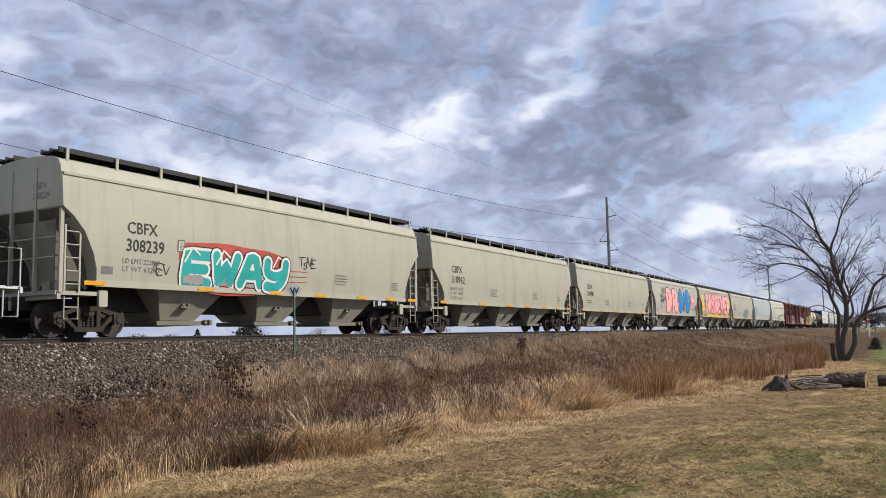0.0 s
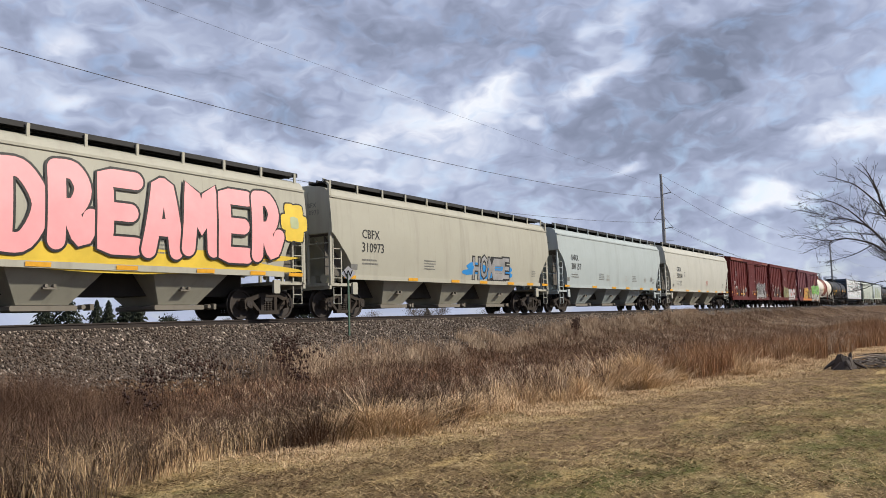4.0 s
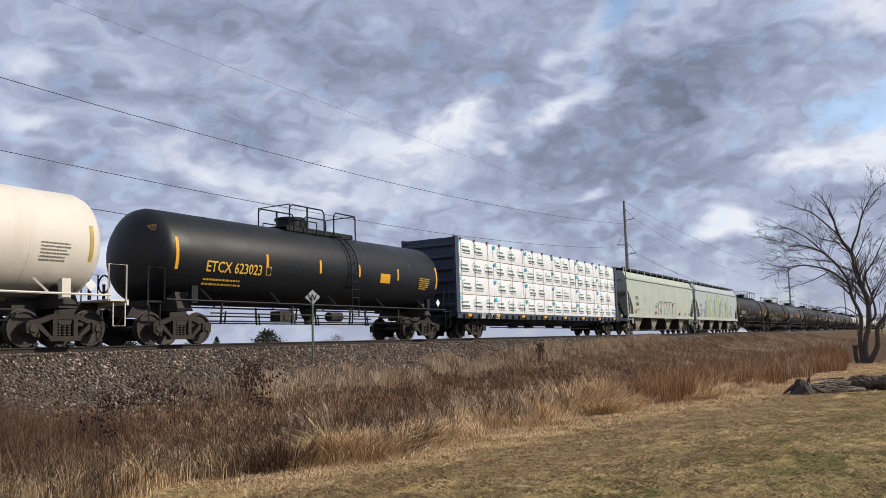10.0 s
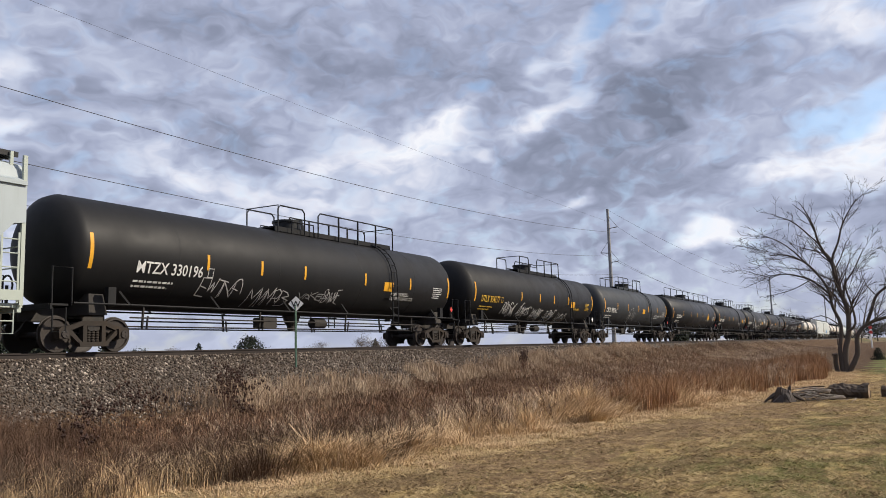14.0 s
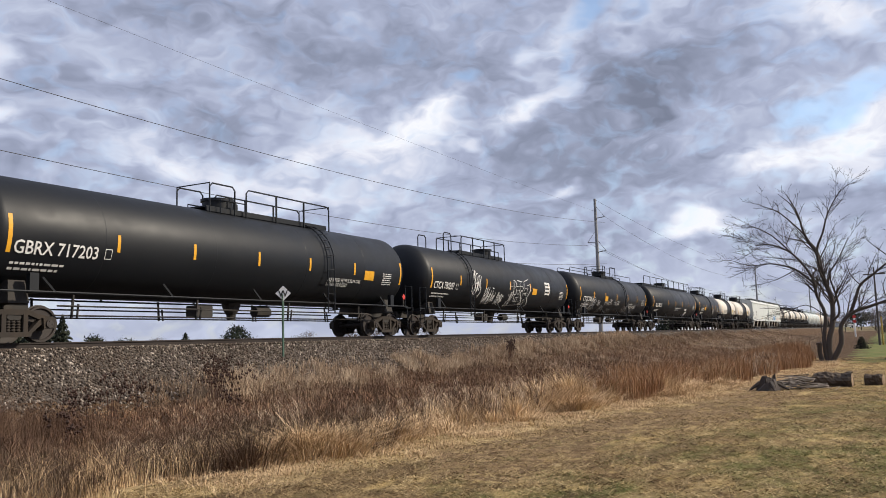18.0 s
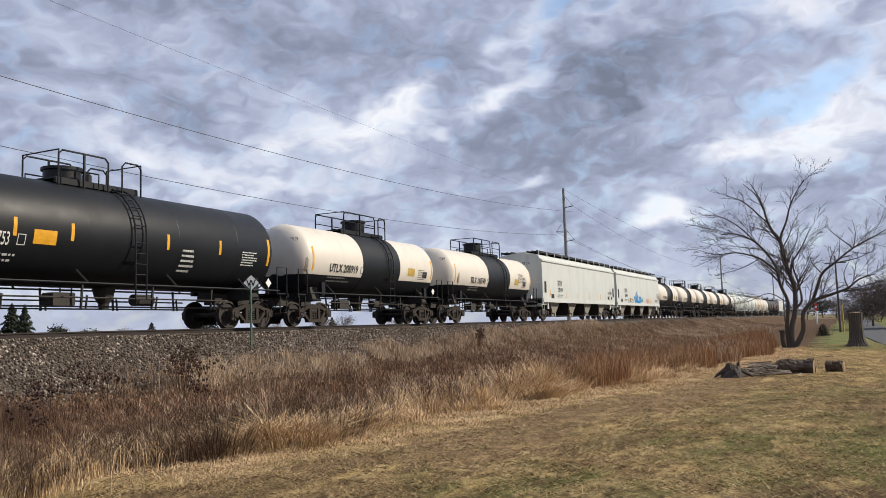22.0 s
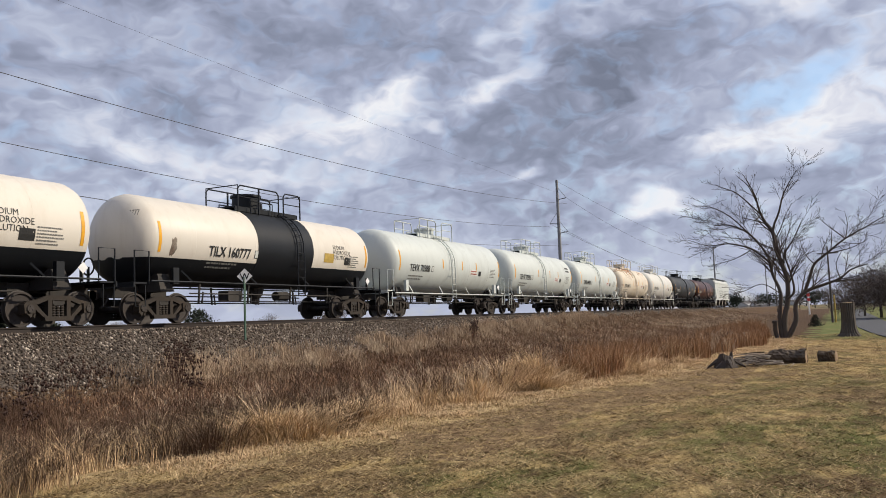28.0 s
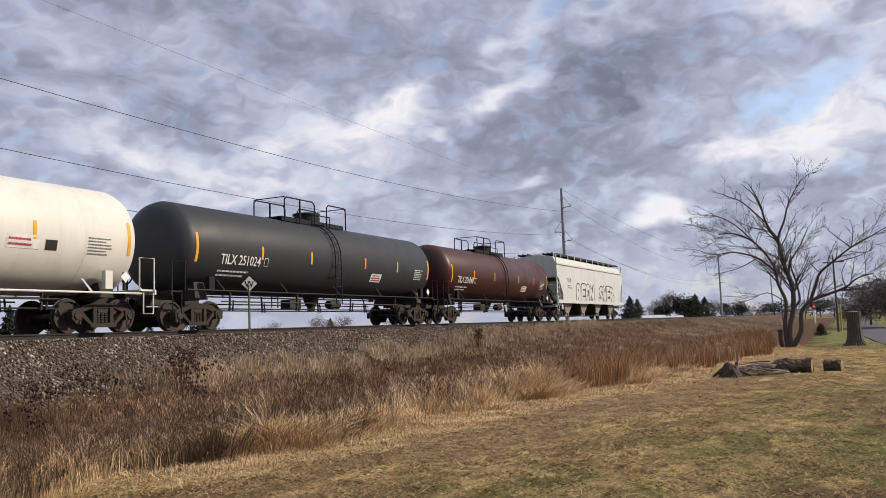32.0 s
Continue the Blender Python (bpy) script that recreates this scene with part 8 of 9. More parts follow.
def tanks():
    LPG = ("LIQUEFIED PETROLEUM GAS", "NON-ODORIZED")
    RUSTB = dict(band_ink=BLACK, lower=BLACK, trim=BLACK, r=1.39, zc=2.58)
    car, sf, L = tank(0, "white tank car at the head of the visible train", WHITE)
    layered(car, "SEK", 3.0, 1.6, 1.0, sf, 3.0, ((0.1, INKB), (0.03, TEAL)))
    car, sf, L = tank(12, "cream tank car with a rust-red band and rust stains", CREAM, r=1.39, zc=2.63, platform=(-1.2, 1.4), dome=0.0, band=(-1.15, 1.6), band_ink=RUSTBAND, trim=CREAM, ladder=0.7, rail_ink=BLACK, segs=[(-1.2, -0.1), (0.3, 1.4)])
    tank_marks(car, sf, L, "TILX 110117", -5.04, INKB, YELLOWD, plate_x=-2.0, placard=SIGNW, refl_x=(-0.17, -0.09, 0.19, 0.27))
    for s in (-1, 1):
        for i in range(4):
            blob(car, (-0.85 if s < 0 else 2.0) + 0.12 * s * i, 3.55 - 0.25 * i, 0.75 - 0.1 * i, 0.9, (TANSTAIN, PALESTAIN)[i % 2], sf, 4 + s + i, 0.003 + 0.001 * i, 0.12, "rust_stain")
    car, sf, L = tank(13, "glossy black tank car with yellow lettering", BLACK, r=1.39, zc=2.58, platform=(-1.6, 2.2), dome=-0.75, ladder=1.1, segs=[(-1.6, 0.3), (0.87, 2.2)])
    tank_marks(car, sf, L, "ETCX 623023", -6.03, INKY, plate_x=2.91, w=2.34, refl_at=(-3.49, -0.8, 1.49, 4.08,))
    car, sf, L = tank(17, "matt black tank car with white tags", BLACKM, platform=(-1.35, 6.0), dome=0.0, ladder=4.75, segs=[(-1.35, 0.1), (0.9, 6.0)])
    tank_marks(car, sf, L, "MTZX 330196", -7.98, INKW, plate_x=4.15, gas=(5.6, ("NON-ODORIZED", "LIQUEFIED PETRO GAS")), placard=REDL, w=2.41, refl_at=(-5.43, -3.08, -0.88, 2.78, 6.08,))
    for i, (x, w, z) in enumerate(((-4.7, 1.6, 1.62), (-2.45, 1.85, 1.45), (-0.1, 1.7, 1.65), (1.35, 0.9, 1.6))):
        squiggle(car, x, z, w, 0.62 if i < 2 else 0.26 if i == 2 else 0.5, SILVERS if i != 2 else GREYS, sf, 70 + i, 5, 0.03)
    car, sf, L = tank(18, "matt black tank car with a row of white tags", BLACKM, platform=(-1.4, 4.6), dome=0.5, ladder=4.3)
    tank_marks(car, sf, L, "UTLX 954177", -7.9, INKY, plate_x=4.6, gas=(6.6, ("NON-ODORIZED",)))
    for i in range(5):
        squiggle(car, -3.4 + i * 2.0, 1.55 - 0.08 * i, 1.5, 0.65, WHITES, sf, 80 + i, 6, 0.04)
    car, sf, L = tank(19, "dark grey tank car with a dusty sheen", GREYT, platform=(-2.6, 3.4), dome=0.6, ladder=3.0)
    tank_marks(car, sf, L, "CBTX 787078", -8.1, INKW, plate_x=1.08, gas=(6.75, LPG), refl_at=(-5.6, -2.9, -0.2, 2.64, 5.4), placard=REDL)
    squiggle(car, -0.5, 1.6, 1.6, 0.9, GREYS, sf, 90, 5, 0.05)
    car, sf, L = tank(20, "long black tank car with a full-length walkway rail", BLACK, platform=(-9.3, 9.9), dome=-0.1, full=True, ladder=8.8)
    tank_marks(car, sf, L, "TILX 302034", -8.28, INKW, plate_x=5.4, gas=(6.6, ("NON-ODORIZED",)), placard=REDL, w=1.96, refl_at=(-5.54, -2.44, 0.42, 3.05, 5.88))
    car, sf, L = tank(21, "black tank car with large white numbers", BLACK, platform=(-1.55, 4.8), dome=-0.45, ladder=3.7, segs=[(-1.55, -0.4), (0.15, 4.8)])
    tank_marks(car, sf, L, "GBRX 717203", -8.66, INKW, plate_x=6.09, gas=(5.7, LPG), placard=REDL, w=2.36, refl_at=(-5.72, -2.98, -0.14, 2.56, 5.34,))
    car, sf, L = tank(22, "black tank car with white graffiti tags", BLACK, platform=(-4.4, 0.95), dome=-0.5, ladder=-5.1, segs=[(-6.3, -5.5), (-4.4, 0.95)])
    tank_marks(car, sf, L, "CTCX 780207", -8.72, INKW, plate_x=3.09, placard=REDL, w=1.99, refl_at=(-6.11, -3.19, -0.17, 2.7, 5.61,))
    plate(car, 7.0, 2.25, 0.8, 0.75, INKW, sf, "label_panel")
    bars(car, 7.05, 2.3, 0.7, 0.65, 3, INKB, sf, 4, off=0.014)
    for i, (x, z, w, h) in enumerate(((-2.8, 2.0, 0.95, 1.2), (-1.2, 1.6, 1.2, 0.7), (0.4, 1.55, 0.8, 0.55), (1.8, 1.4, 2.9, 1.3))):
        squiggle(car, x, z, w, h, WHITES, sf, 95 + i, 6, 0.05)
    layered(car, "1EDR", 2.0, 1.6, 1.0, sf, 2.5, ((0.05, WHITES), (0.025, BLACK)))
    car, sf, L = tank(23, "long black tank car covered in grey and white tags", BLACK, platform=(-0.9, 2.3), dome=0.3, rails_low=True, ladder=2.0)
    tank_marks(car, sf, L, "CTCX 340116", -7.97, INKW, gas=(4.8, ("NON ODORIZED", "LIQUEFIED PETROLEUM GAS")), placard=REDL, plate_x=-3.01, w=2.25, refl_at=(-5.64, -3.01, -0.12, 2.9, 5.62,))
    blob(car, -5.5, 1.72, 1.3, 0.9, SMOKE, sf, 5, 0.007, 0.12)
    blob(car, -4.2, 1.8, 1.2, 0.8, SMOKE, sf, 6, 0.008, 0.12)
    for i, (x, z, w, h) in enumerate(((-5.95, 1.4, 1.0, 0.7), (-4.8, 1.45, 1.2, 0.85), (-3.1, 1.9, 0.65, 0.32), (-2.38, 1.4, 1.1, 0.5), (-1.3, 1.92, 1.7, 0.42), (-0.65, 1.42, 1.7, 0.26), (1.05, 1.97, 1.25, 0.36), (3.6, 1.5, 1.3, 0.65), (5.1, 1.45, 1.8, 0.6))):
        squiggle(car, x, z, w, h, GREYS if i in (3, 5) else SILVERS, sf, 110 + i, 5, 0.032, 0.012)
    car, sf, L = tank(24, "long glossy black tank car with walkway rails", BLACK, platform=(-9.2, 9.65), dome=-0.4, full=True, ladder=7.6, segs=[(-9.2, -0.05), (0.3, 9.65)])
    tank_marks(car, sf, L, "TILX 309777", -8.3, INKW, w=2.1, refl_at=(-6.21, -3.46, -0.48, 2.55, 5.59), gas=(1.2, LPG), placard=REDL)
    plate(car, 5.4, 1.95, 0.9, 0.16, INKW, sf, "label_panel")
    plate(car, 6.0, 1.5, 0.7, 0.36, INKW, sf, "label_panel")
    car, sf, L = tank(25, "short dark tank car with a yellow warning panel", BLACK, r=1.44, zc=2.66, platform=(-1.95, 0.9), dome=-1.25, ladder=0.15, segs=[(-1.95, -0.3), (0.2, 0.9)])
    tank_marks(car, sf, L, "FURX 120753", -5.11, INKW, plate_x=-3.18, w=1.28, refl_at=(-3.75, -2.1, 1.25, 3.5,))
    bars(car, 3.0, 1.7, 0.6, 0.75, 5, INKW, sf, 4)
    for k, text, b, pl, tall_d, hyd in ((26, "UTLX 200919", (-1.35, 1.8), (-1.75, 1.65), True, False), (27, "TILX 160749", (-1.2, 2.1), (-1.65, 2.2), True, True), (30, "UTLX 630245", (-1.25, 1.95), (-1.65, 1.8), True, False), (31, "UTLX 94338", (-1.5, 1.45), (-1.65, 1.5), False, False),
                                        (32, "TILX 160020", (-1.3, 1.7), (-1.7, 1.7), True, False), (33, "UTLX 66271", (-1.3, 1.7), (-1.7, 1.7), False, True), (34, "TILX 160777", (-1.3, 2.0), (-1.55, 2.1), True, True)):
        car, sf, L = tank(k, "cream tank car with a black band and black lower half", CREAM, platform=pl, dome=0.1 if k not in (27, 34) else -0.25, band=b, ladder=b[1] - 0.95, tall_dome=tall_d, segs=[(pl[0], 0.75), (1.05, pl[1])], **RUSTB)
        x0 = b[0] - 2.45 - sf(0, 2.7, 0)[0]
        tank_marks(car, sf, L, text, b[0] - 2.45, INKB, YELLOW, w=2.05, at=2.12, plate_x=b[1] + 0.75, refl_at=(b[0] - 1.2, b[0] + 0.25, b[1] - 0.15), end_ink=INKG)
        e = b[1] - sf(0, 2.7, 0)[0]
        if hyd:
            for i, row in enumerate(("SODIUM", "HYDROXIDE", "SOLUTION")):
                put(car, row, e + 1.35, 2.75 - 0.2 * i, 0.17, INKB, sf, 0.0, 0.95)
        plate(car, e + 2.2, 2.15, 0.45, 0.3, INKB, sf, "label_panel")
        for q in (x0 - 1.55,):
            blob(car, q, 2.3, 0.26, 0.6, RUSTSMEAR, sf, k, 0.003, 0.12, "rust_stain")
        if k in (31, 32):
            blob(car, e + 0.3, 2.75, 0.6, 1.7, RUSTRUN if k == 31 else TANSTAIN, sf, k + 1, 0.003, 0.16, "rust_stain")
    for k, text, shell, lab in ((35, "TEVX 70388", TEVX, "pale green-white tank car with white top rails"), (36, "TEVX 70315", TEVX, "pale green-white tank car with white top rails"), (37, "TEVX 84438", TEVX, "pale green-white tank car with white top rails"),
                                (38, "TEVX 84428", CREAMRUST, "cream tank car streaked with orange rust along the top"), (39, "TEVX 79784", TEVXW, "warm white tank car with white top rails")):
        car, sf, L = tank(k, lab, shell, r=1.54, zc=2.56, platform=(-2.4, 1.4), dome=-0.5, ladder=-0.5, frame=UNDER, segs=[(-2.4, -0.55), (0.13, 1.4)])
        tank_marks(car, sf, L, text, -5.05, INKB, YELLOW, w=2.05, refl_at=(-1.55, 0.8, 2.65), end_ink=INKG)
        plate(car, 2.85, 2.1, 0.9, 0.34, INKW, sf, "label_panel")
        bars(car, 2.9, 2.13, 0.8, 0.26, 2, REDS, sf, k, off=0.014)
        plate(car, 3.92, 2.1, 0.34, 0.26, INKB, sf, "label_panel")
        if k == 36:
            for i in range(2):
                plate(car, 5.5, 3.1 - 0.22 * i, 0.8, 0.11, INKB, sf, "label_panel")
        if k == 38:
            rk = random.Random(38)
            for i in range(34):
                x = rk.uniform(-4.9, 0.6) if i < 26 else rk.uniform(3.0, 5.2)
                blob(car, x, 3.95 - abs(rk.gauss(0, 0.22)) - 0.03 * max(0, x), rk.uniform(0.5, 1.5) * (1 if i < 26 else 0.6), rk.uniform(0.06, 0.2), (RUSTRUN, TANSTAIN, RUSTRUN, PALESTAIN)[i % 4], sf, 200 + i, 0.003 + 0.0006 * i, 0.2, "rust_stain")
            for i in range(9):
                x = rk.uniform(-4.8, 0.4)
                blob(car, x, 3.45, rk.uniform(0.10, 0.25), rk.uniform(0.5, 1.1), (TANSTAIN, PALESTAIN)[i % 2], sf, 240 + i, 0.003 + 0.0006 * i, 0.15, "rust_stain")
    for k, text, shell, lab in ((40, "TILX 251024", GREYT, "dark grey tank car with white lettering"), (41, "TILX 251048", BROWN, "dark brown tank car with white lettering")):
        car, sf, L = tank(k, lab, shell, r=1.48, zc=2.66, platform=(-2.4, 1.8), dome=0.0, ladder=-0.1, trim=BLACK, segs=[(-2.4, -0.45), (0.4, 1.8)])
        tank_marks(car, sf, L, text, -6.75, INKW, YELLOW, w=2.0, refl_at=(-4.7, -1.8, 2.05, 4.8))
        plate(car, 3.9, 1.85, 0.85, 0.34, INKW, sf, "label_panel")
        bars(car, 3.95, 1.88, 0.75, 0.28, 3, REDS, sf, k, off=0.014)


# ---- box cars ----
def boxcar(k, label, shell, slats):
    L = size(k)
    car = new_car("box_car", label, k, "box cars of the train")
    xe, hw, z0, z1 = L / 2 - 0.62, 1.47, 0.98, 4.54
    part("body", Geo().box((0, 0, (z0 + z1) / 2), (2 * xe, 2 * hw, z1 - z0)), shell, car)
    g = Geo()
    rows = [(-1.60, 4.50), (-1.60, 4.60), (-0.8, 4.70), (0, 4.74), (0.8, 4.70), (1.60, 4.60), (1.60, 4.50)]
    for x in (-xe - 0.08, xe + 0.08):
        g.v += [(x, y, z) for y, z in rows]
    n = len(rows)
    g.f += [(i, n + i, n + (i + 1) % n, (i + 1) % n) for i in range(n)] + [tuple(range(n)), tuple(range(2 * n - 1, n - 1, -1))]
    part("roof", g, shell, car)
    rib = shared("roof_rib", lambda: Geo().box((0, 0, 4.71), (0.08, 1.9, 0.05)), shell)
    for i in range(12):
        piece("roof_rib", rib, car, pose(-xe + 0.5 + (2 * xe - 1) * i / 11, 0, 0))
    post = shared("side_post", lambda: Geo().chamfer((0, 0, 2.72), (0.06, 0.045, 3.46), 0.012), shell)
    step = 1.17 if slats else 0.895
    left = [-1.88 - step * i for i in range(7) if 1.88 + step * i < xe - 0.3] + [-xe + 0.06]
    right = [2.47 + step * i for i in range(7) if 2.47 + step * i < xe - 0.3] + [xe - 0.06]
    for s in (-1, 1):
        for x in left + right:
            piece("side_post", post, car, pose(x, s * (hw + 0.02), 0))
        part("side_sill", Geo().box((0, s * (hw + 0.05), 0.89), (2 * xe, 0.12, 0.34)), shell, car)
        part("top_rail", Geo().box((0, s * (hw + 0.055), 4.42), (2 * xe, 0.13, 0.20)), shell, car)
        door = part("door", Geo().box((0.1, s * (hw + 0.06), 2.66), (3.15, 0.10, 3.33)), shell, car)
        for z in [1.35 + 0.2 * i for i in range(14)] if slats else (1.66, 2.28, 2.84, 3.34, 3.88):
            part("door_rib", Geo().chamfer((0.1, s * (hw + 0.13), z), (2.95, 0.06 if slats else 0.03, 0.10 if slats else 0.035), 0.012), shell, door)
        for x in (-1.40, 1.60) if not slats else (-1.40, 1.0):
            part("door_rod", Geo().tube([(x, s * (hw + 0.16), 1.1), (x, s * (hw + 0.16), 4.2)], 0.025, 6), shell, door)
            part("door_hinge", Geo().box((x, s * (hw + 0.16), 2.3), (0.14, 0.06, 0.10)), shell, door)
        part("door_track", Geo().box((1.6, s * (hw + 0.12), 1.02), (7.0, 0.08, 0.07)).box((1.6, s * (hw + 0.12), 4.22), (7.0, 0.08, 0.06)), shell, door)
    for s in (-1, 1):
        for i in range(7):
            z = 1.25 + 0.47 * i
            part("end_corrugation", Geo().prism([(s * xe, z), (s * (xe + 0.09), z + 0.08), (s * (xe + 0.09), z + 0.2), (s * xe, z + 0.28)][::-s], -1.35, 1.35), shell, car)
        for t in (-1, 1):
            piece("ladder", shared("box_ladder", lambda: ladder_geo(1.5, 0.42, 4), shell), car, pose(s * (xe - 0.32), t * (hw + 0.14), 1.0))
            part("step", Geo().tube([(s * (xe - 0.12), t * 1.5, 0.75), (s * (xe - 0.12), t * 1.5, 0.4), (s * (xe - 0.5), t * 1.5, 0.4), (s * (xe - 0.5), t * 1.5, 0.75)], 0.022, 5), UNDER, car)
        coupler(car, s * (L / 2 - 0.02), s)
        air_hose(car, s * (L / 2 - 0.1), s)
        bogie(car, s * (L / 2 - 2.35), DUSTB)
        part("draft_sill", Geo().box((s * (L / 2 - 0.75), 0, 0.88), (1.0, 0.5, 0.34)), UNDER, car)
    part("underframe", Geo().box((0, 0, 0.80), (2 * xe - 0.2, 0.6, 0.36)).box((0, 0, 0.92), (2 * xe - 0.3, 2.7, 0.10)), UNDER, car)
    for x, w in ((-1.6, 0.8), (0.4, 0.5), (1.5, 0.9), (-3.0, 0.5)):
        part("brake_gear", Geo().chamfer((x, -0.8, 0.66), (w, 0.4, 0.26), 0.05), UNDER, car)
    return car, surf_flat(hw + 0.004), L, xe


def boxcars():
    car, sf, L, xe = boxcar(9, "oxide-red box car with patched panels and a white graffiti piece", RED, False)
    out = surf_flat(1.585)
    plate(car, -7.85, 4.33, 4.5, 0.17, REDPATCH, out, "faded_strip", 0.03)
    plate(car, 5.18, 4.33, 2.6, 0.17, REDPATCH, out, "faded_strip", 0.03)
    put(car, "HCRY", -6.82, 2.12, 0.32, INKW, sf, 0.015, 0.62)
    put(car, "62", -6.52, 1.70, 0.32, INKW, sf, 0.015, 0.65)
    put(car, "119", -5.95, 1.70, 0.30, INKW, sf, 0.015, 0.65)
    plate(car, -6.97, 1.05, 0.92, 0.9, REDPATCH, sf, "patch", 0.003)
    plate(car, -3.44, 1.12, 1.0, 0.95, REDPATCH, sf, "patch", 0.003)
    plate(car, -2.45, 1.5, 0.55, 0.38, GREYS, sf, "patch", 0.004)
    for x in (-7.66, -5.91, -4.15, -3.22, 0.4, 6.1, 6.9):
        plate(car, x, 1.35 if x < -7 else 1.22, 0.55, 0.13, YELLOW, sf if abs(x - 0.4) > 1 else out, off=0.008 if abs(x - 0.4) > 1 else 0.06)
    plate(car, -4.2, 1.92, 0.26, 0.32, INKW, sf, "class_box")
    plate(car, -4.18, 1.94, 0.22, 0.28, RED, sf, "class_box", 0.011)
    for i, (x, w) in enumerate(((-5.2, 1.1), (-4.3, 1.0), (-3.2, 0.8), (-2.6, 0.8))):
        blob(car, x, 1.35, w, 0.8, (MURK, MURK, GHOST, MURK)[i], sf, 20 + i, 0.004 + 0.001 * i, 0.14)
    squiggle(car, -6.2, 2.9, 0.6, 0.6, GREYS, sf, 4, 4, 0.02)
    for i, x in enumerate((-0.6, 0.1, 0.9, 1.5)):
        line(car, [(x, 1.5), (x + 0.35, 1.62), (x + 0.2, 1.25)], 0.035, YELS if i % 2 else INKLB, out, 0.08)
    blob(car, 3.9, 1.5, 4.2, 1.4, INKB, out, 6, 0.005, 0.25)
    bubble(car, "SKWKS", 1.8, 0.9, 4.0, 1.45, out, 0.24, ((0.12, SILVERS, -1), (0.05, INKB, -1), (-0.15, SILVERS, -1)), 0.1)
    squiggle(car, 1.85, 0.9, 4.1, 0.4, WHITES, out, 8, 9, 0.05, 0.055)
    blob(car, 6.0, 1.3, 0.9, 1.0, INKB, out, 7, 0.012, 0.2)
    bars(car, -0.4, 2.9, 0.5, 0.1, 2, INKW, out, 3, off=0.07)
    bars(car, 0.9, 2.5, 0.6, 0.06, 1, INKW, out, 4, off=0.07)
    e = surf_end(-xe - 0.1)
    put(car, "HCRY 62119", 0.1, 4.12, 0.2, INKW, e, 0.0, 0.7)
    car, sf, L, xe = boxcar(10, "oxide-red box car with olive and white graffiti", RED, False)
    put(car, "HC RY", -6.8, 2.12, 0.30, INKW, sf, 0.015, 0.62)
    put(car, "61628", -6.6, 1.70, 0.30, INKW, sf, 0.015, 0.65)
    for i, (x, z, w, h) in enumerate(((-5.35, 1.45, 0.9, 1.0), (-5.0, 1.75, 0.8, 0.95), (-4.75, 1.3, 0.7, 0.8), (-5.7, 1.2, 0.6, 0.5), (-3.5, 1.75, 0.8, 0.95), (-3.1, 1.45, 0.9, 1.1), (-3.75, 1.25, 0.7, 0.6), (-2.55, 1.3, 0.8, 0.8))):
        blob(car, x, z, w, h, MURK, sf, 80 + i, 0.003 + 0.0007 * i, 0.20)
    for i, (x, z, w, h) in enumerate(((-5.3, 1.15, 0.25, 0.6), (-4.15, 1.35, 0.2, 0.7), (-2.9, 1.1, 0.5, 0.3), (-2.35, 1.1, 0.4, 0.25), (-5.05, 2.12, 0.5, 0.22), (-3.4, 2.1, 0.4, 0.2), (-5.8, 1.3, 0.16, 0.5))):
        blob(car, x, z, w, h, GHOST, sf, 95 + i, 0.0095 + 0.0006 * i, 0.26)
    for i, pts in enumerate(([(-5.25, 2.15), (-4.95, 2.26), (-4.7, 2.1)], [(-5.75, 1.1), (-5.5, 1.45), (-5.3, 1.6)], [(-4.2, 2.02), (-4.1, 1.7), (-4.15, 1.4), (-3.95, 1.6)], [(-4.2, 1.2), (-4.05, 0.95)], [(-3.85, 1.75), (-3.38, 2.22), (-2.8, 2.05)],
                [(-3.3, 1.0), (-2.9, 1.25), (-2.75, 1.1)], [(-2.55, 1.75), (-2.25, 1.6), (-2.15, 1.2)], [(-2.7, 0.95), (-2.3, 1.1)], [(-5.45, 1.3), (-5.6, 1.0)])):
        line(car, smooth_line(pts, 4), 0.07 if i % 3 == 2 else 0.035, GHOST, sf, 0.015)
    ring = [(-1.55, 1.55), (-1.3, 1.8), (-0.95, 2.2), (-0.6, 2.27), (-0.2, 2.18), (0.25, 1.98), (0.6, 2.1), (1.0, 2.16), (1.35, 1.9), (1.68, 1.68), (1.4, 1.3), (1.1, 1.12), (0.7, 1.04), (0.2, 1.14), (-0.4, 1.06), (-0.9, 1.06), (-1.25, 1.18)]
    shape(car, ring, OLIVES, out, 0.065, 16, 0.0)
    line(car, smooth_line(ring + ring[:1], 3), 0.045, LIMEF, out, 0.072)
    bubble(car, "CAKE", -1.25, 1.16, 2.75, 0.95, out, 0.30, ((-0.02, OLIVEL, -1),), 0.08, off=0.075)
    squiggle(car, -1.2, 1.2, 2.6, 0.85, INKB, out, 31, 5, 0.05, 0.10)
    squiggle(car, -1.3, 1.1, 2.8, 0.95, LIMEF, out, 33, 5, 0.04, 0.11)
    plate(car, 0.83, 1.15, 0.09, 0.62, YELS, out, "reflector", 0.115)
    line(car, [(-1.5, 1.66), (1.6, 1.66)], 0.03, RED, out, 0.12, "door_seam")
    shape(car, [(1.95, 1.1), (1.95, 1.85), (5.4, 1.95), (5.5, 1.15)], REDS, out, 0.004, 6)
    bubble(car, "SDC", 1.72, 0.86, 4.15, 1.2, out, 0.40, ((0.05, INKB, -1), (0.0, SILVERS, -1)))
    shape(car, [(1.8, 0.80), (1.85, 1.0), (5.7, 1.0), (5.8, 0.82)], SILVERS, out, 0.008, 5, 0.12)
